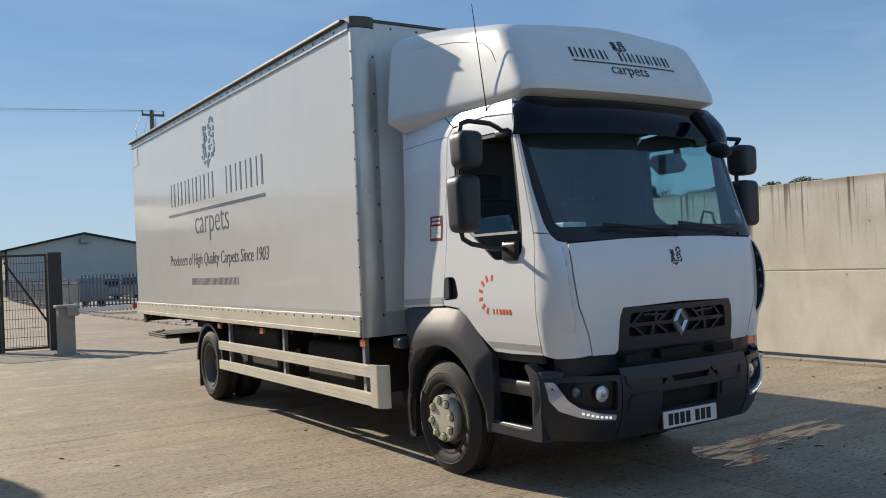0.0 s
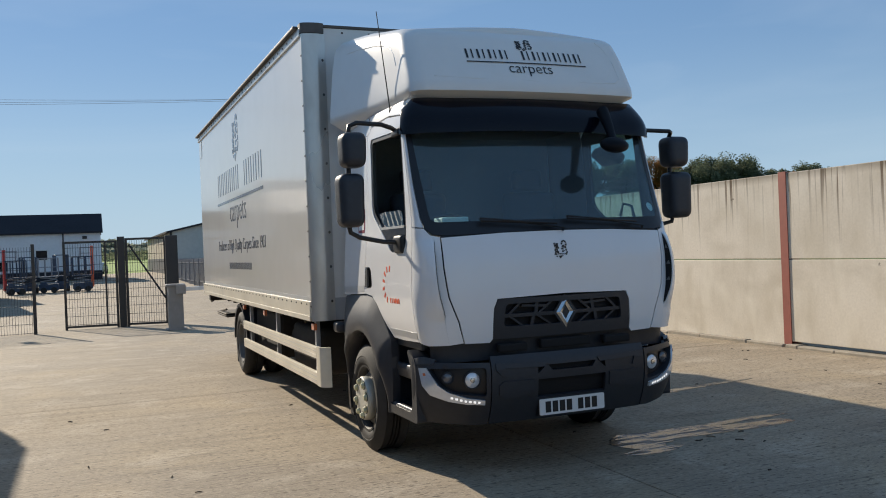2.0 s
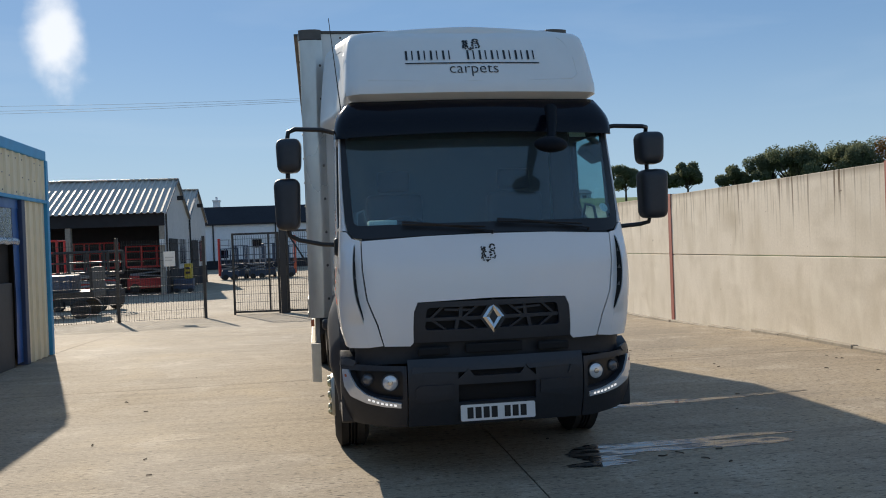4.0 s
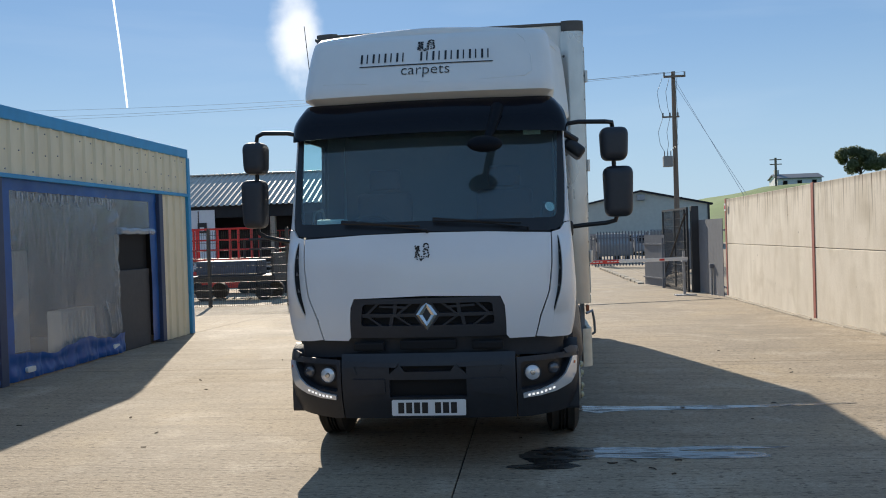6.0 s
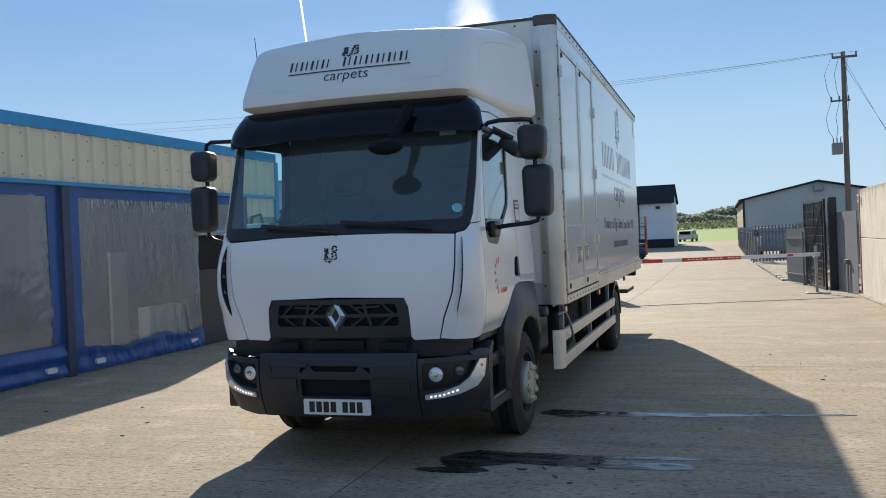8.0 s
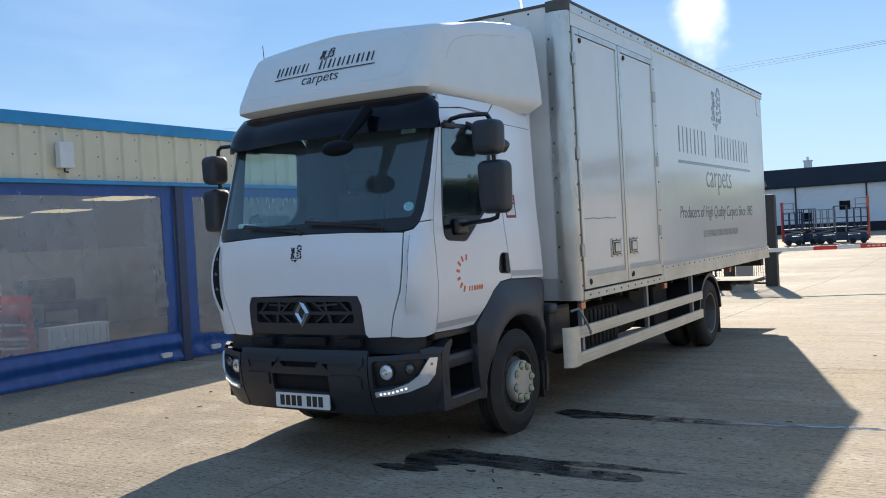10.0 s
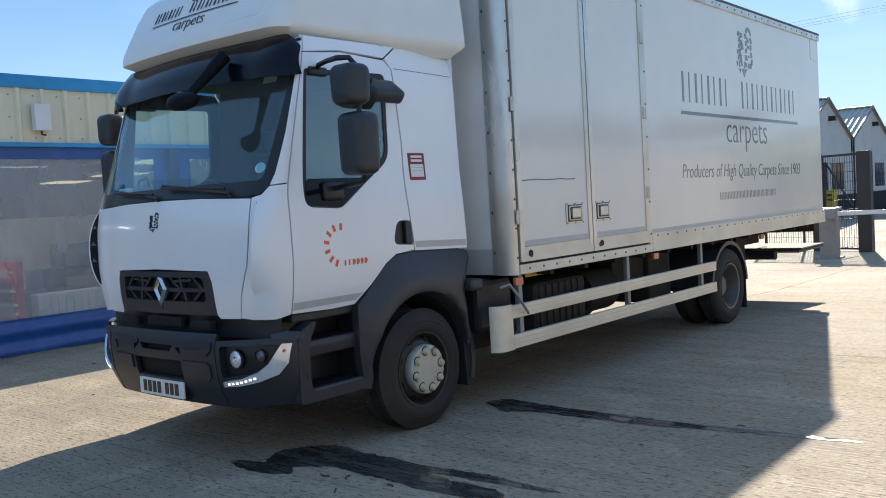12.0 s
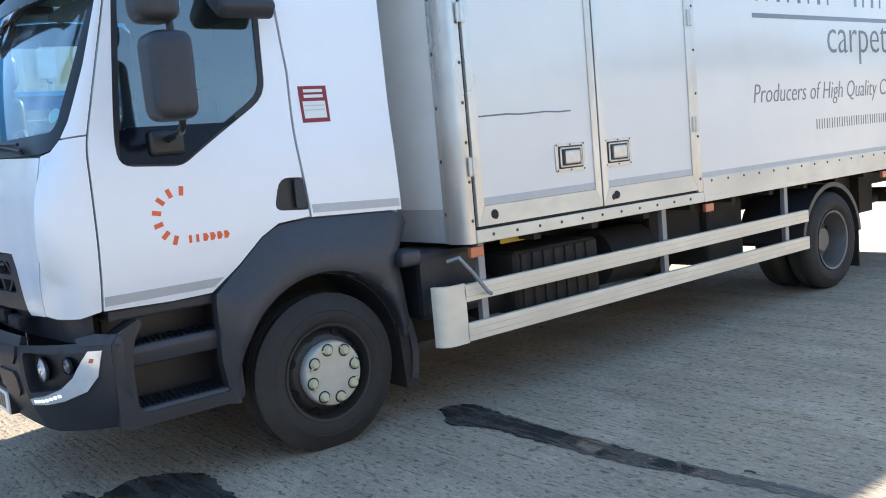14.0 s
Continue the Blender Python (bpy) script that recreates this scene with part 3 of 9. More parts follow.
def add_rod(bm, p, q, r, n=10, r2=None, caps=True):
    p, q = Vector(p), Vector(q)
    d = q - p
    m = Matrix.Translation((p + q) / 2) @ d.to_track_quat("Z", "Y").to_matrix().to_4x4()
    return bmesh.ops.create_cone(bm, cap_ends=caps, segments=n, radius1=r, radius2=r if r2 is None else r2, depth=d.length, matrix=m)["verts"]


def add_tube(bm, pts, r, n=8):
    """A bent tube through the points, with caps."""
    pts = [Vector(p) for p in pts]
    rings, up = [], None
    for i, p in enumerate(pts):
        t = ((pts[min(i + 1, len(pts) - 1)] - p).normalized() + (p - pts[max(i - 1, 0)]).normalized()).normalized()
        if up is None:
            up = t.orthogonal().normalized()
        up = (up - t * up.dot(t)).normalized()
        side = t.cross(up)
        rings.append([bm.verts.new(p + r * (math.cos(2 * math.pi * k / n) * up + math.sin(2 * math.pi * k / n) * side)) for k in range(n)])
    for a, b in zip(rings, rings[1:]):
        for k in range(n):
            bm.faces.new((a[k], a[(k + 1) % n], b[(k + 1) % n], b[k]))
    bm.faces.new(rings[0][::-1])
    bm.faces.new(rings[-1])


def add_lathe(bm, profile, n=32, matrix=None):
    """Turns (radius, height) pairs about the z axis."""
    rings = []
    for r, h in profile:
        rings.append([bm.verts.new((r * math.cos(2 * math.pi * k / n), r * math.sin(2 * math.pi * k / n), h)) for k in range(n)] if r > 1e-6 else [bm.verts.new((0, 0, h))])
    for a, b in zip(rings, rings[1:]):
        for k in range(n):
            j = (k + 1) % n
            if len(a) == 1:
                bm.faces.new((a[0], b[j], b[k]))
            elif len(b) == 1:
                bm.faces.new((a[k], a[j], b[0]))
            else:
                bm.faces.new((a[k], a[j], b[j], b[k]))
    if matrix:
        bmesh.ops.transform(bm, matrix=matrix, verts=[v for r in rings for v in r])


def add_prism(bm, outline, lo, hi, axis="z", mi=0):
    """An outline of 2D points, drawn out along an axis. The points are (x, y), (y, z) or (x, z)."""
    def put(p, h):
        return {"z": (p[0], p[1], h), "x": (h, p[0], p[1]), "y": (p[0], h, p[1])}[axis]
    a, b = [bm.verts.new(put(p, lo)) for p in outline], [bm.verts.new(put(p, hi)) for p in outline]
    fs = [bm.faces.new(a), bm.faces.new(b)]
    for i in range(len(outline)):
        j = (i + 1) % len(outline)
        fs.append(bm.faces.new((a[i], a[j], b[j], b[i])))
    for f in fs:
        f.material_index = mi
    return a + b


def rounded(points, r, n=4):
    """A 2D outline with its corners rounded off."""
    out = []
    for i, p in enumerate(points):
        p = Vector(p)
        a, b = Vector(points[i - 1]), Vector(points[(i + 1) % len(points)])
        k = r[i] if isinstance(r, (list, tuple)) else r
        u, v = (a - p), (b - p)
        k = min(k, u.length * 0.45, v.length * 0.45)
        u, v = p + u.normalized() * k, p + v.normalized() * k
        for j in range(n + 1):
            t = j / n
            out.append(tuple((1 - t) ** 2 * u + 2 * t * (1 - t) * p + t * t * v))
    return out


def lettering(text, width, height, depth, matrix, name, material, parent, thin=-0.012, lean=0.0, split=False):
    """Flat raised letters in the built-in font, fitted to a width and height and centred on the matrix's origin."""
    cu = bpy.data.curves.new(name, "FONT")
    cu.body, cu.align_x, cu.align_y, cu.extrude, cu.resolution_u = text, "CENTER", "CENTER", 0.02, 3
    cu.offset, cu.shear = thin, lean
    tmp = new(name, cu)
    bpy.context.view_layer.update()
    me = bpy.data.meshes.new_from_object(tmp)
    bpy.data.objects.remove(tmp)
    bpy.data.curves.remove(cu)
    xs, ys = [v.co.x for v in me.vertices], [v.co.y for v in me.vertices]
    sx, sy = width / (max(xs) - min(xs)), height / (max(ys) - min(ys))
    cx, cy = (max(xs) + min(xs)) / 2, (max(ys) + min(ys)) / 2
    me.transform(matrix @ Matrix.Diagonal((sx, sy, depth / 0.04, 1)) @ Matrix.Translation((-cx, -cy, 0)))
    me.materials.append(material)
    if not split:
        ob = new(name, me)
        ob.parent = parent
        return ob
    # one piece for each letter
    bm = bmesh.new()
    bm.from_mesh(me)
    bmesh.ops.remove_doubles(bm, verts=bm.verts, dist=1e-5)
    left = set(bm.verts)
    while left:
        todo, isle = [left.pop()], set()
        while todo:
            v = todo.pop()
            isle.add(v)
            for e in v.link_edges:
                o = e.other_vert(v)
                if o in left:
                    left.discard(o)
                    todo.append(o)
        order = sorted(isle, key=lambda v: v.index)
        num = {v: i for i, v in enumerate(order)}
        faces = [[num[v] for v in f.verts] for f in bm.faces if f.verts[0] in isle]
        lm = bpy.data.meshes.new("letter")
        lm.from_pydata([v.co for v in order], [], faces)
        lm.materials.append(material)
        new("letter", lm).parent = parent
    bm.free()
    bpy.data.meshes.remove(me)


def add_crest(bm, put, w, h, seed):
    """An ornate crest reduced to plain shapes: a tall arch beside a stack of small blocks, over a foot that narrows to a point."""
    rnd = random.Random(seed)

    def slab(u0, u1, v0, v1, lean=0.0):
        put(bm, [(u0 * w, v0 * h), (u1 * w, v0 * h), ((u1 + lean) * w, v1 * h), ((u0 + lean) * w, v1 * h)])

    for v in (-0.16, -0.02, 0.12, 0.26):            # the arch, in short lengths
        j = rnd.uniform(-0.03, 0.03)
        slab(0.05 + j, 0.13 + j + rnd.uniform(0, 0.04), v, v + 0.10, rnd.uniform(-0.04, 0.05)), slab(0.30 - j, 0.38 - j, v - 0.07, v + 0.04, rnd.uniform(-0.05, 0.05))
    put(bm, [(0.07 * w, 0.38 * h), (0.16 * w, 0.37 * h), (0.22 * w, 0.44 * h), (0.30 * w, 0.36 * h), (0.38 * w, 0.33 * h), (0.34 * w, 0.45 * h), (0.22 * w, 0.5 * h), (0.12 * w, 0.47 * h)])
    for v in (-0.10, 0.08, 0.20):
        slab(0.18, 0.25 + rnd.uniform(0, 0.03), v, v + rnd.uniform(0.03, 0.08), rnd.uniform(-0.06, 0.06))
    for k in range(5):                               # the stack
        v = 0.30 - 0.115 * k
        u = -0.36 + rnd.uniform(-0.04, 0.06)
        slab(u, u + rnd.uniform(0.07, 0.11), v - 0.02, v + 0.065, 0.02)
        slab(u + 0.14, u + 0.14 + rnd.uniform(0.06, 0.15), v - 0.03, v + rnd.uniform(0.03, 0.09), -0.02)
        slab(u + rnd.uniform(0, 0.1), u + rnd.uniform(0.14, 0.24), v - 0.055, v - 0.026, rnd.uniform(-0.05, 0.05))
    for k in range(7):                               # the foot
        u = -0.40 + 0.115 * k
        slab(u, u + rnd.uniform(0.05, 0.085), -0.30 + rnd.uniform(-0.03, 0.02), -0.20 + rnd.uniform(-0.02, 0.02), rnd.uniform(-0.04, 0.04))
    put(bm, [(-0.16 * w, -0.34 * h), (0.14 * w, -0.33 * h), (0.02 * w, -0.41 * h), (-0.05 * w, -0.5 * h)])
    put(bm, [(-0.34 * w, -0.35 * h), (-0.20 * w, -0.34 * h), (-0.22 * w, -0.42 * h)])


# ---- ground and yard ----
FALL = [(7.0, 0.0), (11.0, -0.15), (18.5, -0.24), (22.0, -0.32), (30.0, -0.40), (60.0, -0.45), (82.0, 0.0)]


def yard_z(x, y):
    """The yard is level round the lorry, falls gently towards the gates and rises again at the far buildings."""
    for (a, u), (b, v) in zip(FALL, FALL[1:]):
        if a <= y <= b:
            z = u + (v - u) * (y - a) / (b - a)
            break
    else:
        return 0.0
    k = max(0.0, min(1.0, (x + 6.0) / 5.0))
    return z * (k + (1 - k) * max(0.0, min(1.0, (y - 10.5) / 6.0)))


def settle(ob, grow, cx):
    """Sets a thing farther off and larger by the same measure, seen from a point over the yard."""
    c = Vector((cx, -5.5, 1.6))
    ob.matrix_world = Matrix.Translation(c) @ Matrix.Scale(grow, 4) @ Matrix.Translation(-c) @ ob.matrix_world
    return ob


ground = tagged(part("ground", box(-500, 500, -300, 700, -1.4, -0.75), M["grass"]), "green field grass reaching the horizon", "field", kind="structure")

# the yard: cast slabs with dark joints between them
yard = empty("pavement", "tan brushed concrete yard with dark expansion joints", "yard", kind="structure")


def draped(x0, x1, y0, y1, drop, deep):
    """A sheet with thickness that follows the yard's fall."""
    def cuts(a, b):
        n = max(1, min(24, int((b - a) / 1.4)))
        return [a + (b - a) * k / n for k in range(n + 1)]
    bm = bmesh.new()
    xs, ys = cuts(x0, x1), cuts(y0, y1)
    top = [[bm.verts.new((x, y, yard_z(x, y) - drop)) for x in xs] for y in ys]
    low = [[bm.verts.new((x, y, yard_z(x, y) - drop - deep)) for x in xs] for y in ys]
    for r in range(len(ys) - 1):
        for c in range(len(xs) - 1):
            bm.faces.new((top[r][c], top[r][c + 1], top[r + 1][c + 1], top[r + 1][c]))
    ring = lambda g: [g[0][c] for c in range(len(xs))] + [g[r][-1] for r in range(1, len(ys))] + [g[-1][c] for c in range(len(xs) - 2, -1, -1)] + [g[r][0] for r in range(len(ys) - 2, 0, -1)]
    a, b = ring(top), ring(low)
    for k in range(len(a)):
        m = (k + 1) % len(a)
        bm.faces.new((a[k], b[k], b[m], a[m]))
    return bm


JX = [-60, -32, -14, -5.65, 0.2, 5.95, 30]
JY = [-60, -30, -12, -3.0, 5.0, 14.5, 24.0, 40.0, 60.0, 110]
part("joint_bed", draped(-60, 30, 4.0, 110, 0.07, 0.05), M["joint"], yard)
part("joint_bed", draped(-60, 30, -60, 4.0, 0.02, 0.05), M["joint"], yard)
for xa, xb in zip(JX, JX[1:]):
    for ya, yb in zip(JY, JY[1:]):
        part("slab", draped(xa + 0.006, xb - 0.006, ya + 0.006, yb - 0.006, 0.0, 0.08 if yb > 4 else 0.018), M["ground"], yard)


def blot(name, outline, z, material, label, category, jag=0.03, seed=1):
    """A flat stain with a ragged edge."""
    rnd = random.Random(seed)
    pts = []
    for i, p in enumerate(outline):
        q = outline[(i + 1) % len(outline)]
        d = math.hypot(q[0] - p[0], q[1] - p[1])
        k = max(1, int(d / 0.025))
        for j in range(k):
            t = j / k
            pts.append((p[0] + (q[0] - p[0]) * t + rnd.uniform(-jag, jag), p[1] + (q[1] - p[1]) * t + rnd.uniform(-jag, jag) * 0.6))
    bm = bmesh.new()
    f = bm.faces.new([bm.verts.new((x, y, z)) for x, y in pts])
    bmesh.ops.triangulate(bm, faces=[f])
    return tagged(part(name, bm, material), label, category)


def wavy(pts, n=5):
    """A closed smooth curve through the points."""
    out = []
    for i in range(len(pts)):
        a, b, c, d = (Vector(pts[(i + k) % len(pts)]) for k in (-1, 0, 1, 2))
        for j in range(n):
            t = j / n
            p = 0.5 * (2 * b + (c - a) * t + (2 * a - 5 * b + 4 * c - d) * t * t + (3 * b - a - 3 * c + d) * t ** 3)
            out.append((p.x, p.y))
    return out


blot("water_stain", wavy([(0.53, 0.10), (0.57, 0.19), (0.71, 0.22), (0.62, 0.36), (0.62, 0.50), (0.77, 0.67), (0.89, 0.72), (1.11, 0.69), (1.40, 0.69), (1.61, 0.67), (1.85, 0.70), (2.10, 0.72), (2.42, 0.70), (2.63, 0.67), (2.23, 0.62), (1.80, 0.585),
     (1.97, 0.54), (2.17, 0.55), (2.34, 0.52), (2.42, 0.44), (2.34, 0.37), (1.96, 0.34), (1.67, 0.36), (1.43, 0.36), (1.19, 0.38), (1.03, 0.29), (0.96, 0.24), (1.06, 0.16), (0.96, 0.09), (0.77, 0.06)]), 0.003, M["wet"], "dark wet puddle running over the concrete", "puddle", 0.017, 3)
blot("water_trail", wavy([(1.03, 2.12), (1.06, 2.28), (1.29, 2.30), (1.56, 2.27), (2.11, 2.26), (2.7, 2.27), (3.12, 2.31), (3.56, 2.335), (3.66, 2.32), (3.54, 2.275), (3.16, 2.23), (2.75, 2.16), (2.34, 2.09), (1.89, 2.07), (1.52, 2.06), (1.32, 1.97), (1.18, 2.04)]),
     0.003, M["wet"], "long dark wet trail across the concrete", "puddle", 0.017, 4)
blot("drain_cover", [(-4.5, 15.7), (-4.5, 16.1), (-3.9, 16.1), (-3.9, 15.7)], -0.198, M["joint"], "flat dark iron drain cover set in the yard", "drain cover", 0.0, 5)

# ---- concrete panel wall ----
WALL_X = 5.98
wall_m = Matrix.Translation((WALL_X, 0, 0))   # local y runs along the wall
wall = empty("wall_east", "tan concrete panel wall with rain streaks and red steel posts", "wall", kind="structure")
wall.matrix_world = wall_m
POSTS = [-16.7, -9.75, -2.8, 4.15, 11.0, 18.5]
for ya, yb in zip(POSTS, POSTS[1:]):
    for z0, z1 in ((0.08 if yb < 6 else -0.40, 1.225), (1.237, 2.44)):
        bm = bmesh.new()
        add_box(bm, 0, 0.14, ya + 0.03, yb - 0.03, z0, z1, bevel=0.008, seg=1)
        part("concrete_panel", bm, M["wall"], wall)
    bm = bmesh.new()
    rnd = random.Random(int(ya * 10))
    y = ya + 0.03
    while y < yb - 0.05:
        w = min(rnd.uniform(0.5, 1.1), yb - 0.03 - y)
        zg = yard_z(WALL_X, y + w)
        add_box(bm, -0.085 - rnd.uniform(0, 0.025), 0.12, y, y + w, zg - 0.02, zg + 0.045 + rnd.uniform(-0.012, 0.012), bevel=0.012, seg=1)
        y += w
    part("kerb_base", bm, M["plinth"], wall)
for y in POSTS:
    bm = bmesh.new()
    add_box(bm, -0.014, -0.002, y - 0.07, y + 0.07, -0.3, 2.46)
    add_box(bm, -0.002, 0.16, y - 0.008, y + 0.008, -0.3, 2.46)
    add_box(bm, 0.16, 0.175, y - 0.07, y + 0.07, -0.3, 2.46)
    part("steel_post", bm, M["red_steel"], wall, "red oxide painted steel H post")

# ---- workshop shed beside the yard ----
SX, SY0, SY1, SH = -5.68, -18.0, 9.62, 3.43
shed = empty("workshop", "low cream clad workshop with blue trim and clear curtain front", "workshop building")


def cladding(x, y0, y1, z0, z1, pitch=0.30, facing=1):
    """Trapezoidal ribbed sheet in the plane x, ribs upright."""
    prof, y = [], y0
    while y < y1:
        prof += [(x, y), (x, min(y + pitch * 0.70, y1)), (x + facing * 0.035, min(y + pitch * 0.78, y1)), (x + facing * 0.035, min(y + pitch * 0.92, y1))]
        y += pitch
    prof.append((x, y1))
    clean = [p for i, p in enumerate(prof) if i == 0 or p[1] - prof[i - 1][1] > 1e-4]
    bm = bmesh.new()
    lo, hi = [bm.verts.new((p[0], p[1], z0)) for p in clean], [bm.verts.new((p[0], p[1], z1)) for p in clean]
    lo2, hi2 = [bm.verts.new((p[0] - facing * 0.01, p[1], z0)) for p in clean], [bm.verts.new((p[0] - facing * 0.01, p[1], z1)) for p in clean]
    for i in range(len(clean) - 1):
        bm.faces.new((lo[i], lo[i + 1], hi[i + 1], hi[i])), bm.faces.new((lo2[i], hi2[i], hi2[i + 1], lo2[i + 1]))
        bm.faces.new((hi[i], hi[i + 1], hi2[i + 1], hi2[i])), bm.faces.new((lo[i], lo2[i], lo2[i + 1], lo[i + 1]))
    return bm


part("wall_cladding", cladding(SX, SY0, SY1, 2.58, 3.27), M["cream"], shed, "cream ribbed metal cladding")
part("wall_cladding", cladding(SX, 8.48, SY1, 0.0, 2.55), M["cream"], shed, "cream ribbed metal cladding")
bm = bmesh.new()
rnd = random.Random(4)
for k in range(int((SY1 - SY0) / 0.30)):
    for z in (2.66, 2.90 + rnd.uniform(-0.02, 0.02), 3.18):
        y = SY0 + 0.30 * (k + 0.5)
        if rnd.random() < 0.8:
            add_rod(bm, (SX - 0.004, y, z), (SX + 0.010, y, z), 0.011, 6)
part("screw_heads", bm, M["grey_steel"], shed, kind="stuff")
part("eaves_fascia", box(SX - 0.05, SX + 0.045, SY0, SY1 + 0.03, 3.265, SH, 0.012), M["blue_trim"], shed, "blue painted eaves fascia")
part("band", box(SX - 0.02, SX + 0.055, SY0, SY1 + 0.03, 2.545, 2.60, 0.008), M["blue_trim"], shed, "blue painted drip flashing")
part("corner_trim", box(SX - 0.10, SX + 0.06, SY1 - 0.05, SY1 + 0.07, 0, 3.27, 0.01), M["blue_trim"], shed, "blue corner flashing")
part("end_wall", box(-20.0, SX - 0.1, SY1 - 0.02, SY1 + 0.05, -0.2, 3.375), M["cream"], shed)
# added dark sheet over the cream end wall; inner shade painted in
part("shade_liner", box(-19.9, SX - 0.25, SY1 - 0.12, SY1 - 0.06, 0, 3.25), M["shed_shade"], shed)
# back wall coloured as the shade in front of it
part("back_wall", box(-20.1, -20.0, SY0, SY1, 0, 3.27), M["shed_shade"], shed)
part("end_wall", box(-20.0, SX, SY0 - 0.1, SY0, 0, 3.3), M["cream"], shed)
bm = bmesh.new()
add_prism(bm, [(-20.3, 3.30), (SX + 0.02, 3.36), (SX + 0.02, 3.42), (-20.3, 3.36)], SY0, SY1 + 0.06, axis="y")
part("roof", bm, M["roof_sheet"], shed)
part("inner_partition", box(-19.9, -19.8, SY0, SY1 - 0.05, 0, 3.25), M["shed_inside"], shed)
SHED_POSTS = (-14.2, -9.65, -5.1, 3.85, 8.42)
for y in SHED_POSTS:
    part("door_post", box(SX - 0.12, SX + 0.04, y - 0.075, y + 0.075, 0, 2.55, 0.01), M["blue_post"], shed, "dark blue steel door post")


def sheet_strip(x, y0, y1, z0, z1, wave, seed, ny=40, nz=8, hang=0.0, fold=0.0, crimp=0.0, crown=0.0, pleats=0):
    """A hanging sheet that ripples out of its plane; two-sided, 3 mm thick."""
    bm = bmesh.new()
    rows = []
    for k in range(nz + 1):
        row = []
        for j in range(ny + 1):
            y, z = y0 + (y1 - y0) * j / ny, z0 + (z1 - z0) * k / nz
            n1 = noise.noise((y * 1.7, z * 0.5, seed)) + 0.5 * noise.noise((y * 6.0, z * 2.2, seed + 5)) + 0.22 * noise.noise((y * 15.0 + z * 4, z * 5.0, seed + 8))
            low = 1 - k / nz
            out = fold * math.sin(z * 26 + 2.5 * noise.noise((y * 0.35, 1.7, seed))) * (0.6 + 0.4 * noise.noise((y * 0.6, z * 3, seed + 2)))
            if crimp:   # gathered where the sheet is welded to its border
                near = math.exp(-min(z1 - z, y - y0, y1 - y) / 0.10) + 0.15 * math.exp(-(z - z0) / 0.25)
                out += crimp * near * (noise.noise((y * 9, z * 9, seed + 4)) + 0.6 * noise.noise((y * 21, z * 17, seed + 6)))
                side = math.exp(-(y1 - y) / 0.30) + 0.6 * math.exp(-(y - y0) / 0.22)
                out += 0.030 * side * max(0.0, noise.noise((y * 2.0, z * 7.5 - y * 2.5, seed + 11)) + 0.1)
            for q in range(pleats):   # long creases that fan up from the lower corner
                line = y1 - 0.03 - q * 0.085 - 0.10 * math.sin(q * 2.3) - (0.05 + 0.035 * q) * (z - 0.3)
                out += 0.03 * math.exp(-((y - line) / 0.022) ** 2) * min(1.0, max(0.0, (1.75 - 0.13 * q - z) / 0.5)) * min(1.0, (z - z0) / 0.12)
            z += crown * (k / nz) * (noise.noise((y * 1.3, 5.1, seed)) + 0.6 * noise.noise((y * 4.1, 2.2, seed)))
            row.append(bm.verts.new((x + wave * n1 * (0.4 + 0.6 * low) + out, y, z + (hang * noise.noise((y * 1.1, 3.3, seed)) if k == 0 else 0))))
        rows.append(row)
    for a, b in zip(rows, rows[1:]):
        for j in range(ny):
            bm.faces.new((a[j], a[j + 1], b[j + 1], b[j]))
    return bm


def curtain_bay(y0, y1, low_film, seed, film_mat, right_gap=0.0):
    """One bay's curtain: a blue tarpaulin frame round a clear film pane."""
    bay = empty("curtain_door", "clear plastic curtain door edged with blue tarpaulin", "curtain door", "curtain doors of the workshop")
    a, b = y0 + 0.09, y1 - 0.09
    nx, loose = int((b - a) * 30), bool(right_gap)
    part("film", sheet_strip(SX - 0.03, a + 0.18, b - (0.18 if not loose else -0.015) - right_gap, low_film - (0.06 if loose else 0.0), 2.44, 0.016, seed, nx * 2 if loose else nx, 56, 0.0, 0.0, 0.02, 0.0, 7 if loose else 0), film_mat, bay, "clear wrinkled plastic film", smooth=60)
    part("hem", sheet_strip(SX + 0.015, a, b - right_gap, 0.02, low_film + 0.03, 0.09 if loose else 0.05, seed + 9, nx, 20, 0.0, 0.03 if not loose else 0.012, 0.0, 0.11 if loose else 0.0), M["blue_pvc"], bay, "blue tarpaulin hem", smooth=60)
    part("edge_band", sheet_strip(SX - 0.015, a, a + 0.2, low_film - 0.02, 2.5, 0.02, seed + 3, 4, 20), M["blue_pvc"], bay, smooth=60)
    if not right_gap:
        part("edge_band", sheet_strip(SX - 0.015, b - 0.2 - right_gap, b - right_gap, low_film - 0.02, 2.5, 0.02, seed + 4, 4, 20), M["blue_pvc"], bay, smooth=60)
    for hy_ in (a + 0.45, b - 0.30 - right_gap):
        bm = bmesh.new()
        add_prism(bm, rounded([(hy_ - 0.09, 0.10), (hy_ + 0.09, 0.10), (hy_ + 0.09, 0.17), (hy_ - 0.09, 0.17)], 0.03), SX - 0.05, SX + 0.05, "x")
        part("hem_handle", bm, M["shed_white"], bay, "white moulded pull handle", smooth=40)
    part("top_band", sheet_strip(SX - 0.015, a, b, 2.40, 2.55, 0.02, seed + 6, 60, 4), M["blue_pvc"], bay, smooth=60)
    return bay


for i, (ya, yb) in enumerate(zip(SHED_POSTS, SHED_POSTS[1:])):
    curtain_bay(ya, yb, 0.42 if yb < 8 else 0.30, 10 + i * 7, M["film"], right_gap=1.38 if yb > 8 else 0.0)
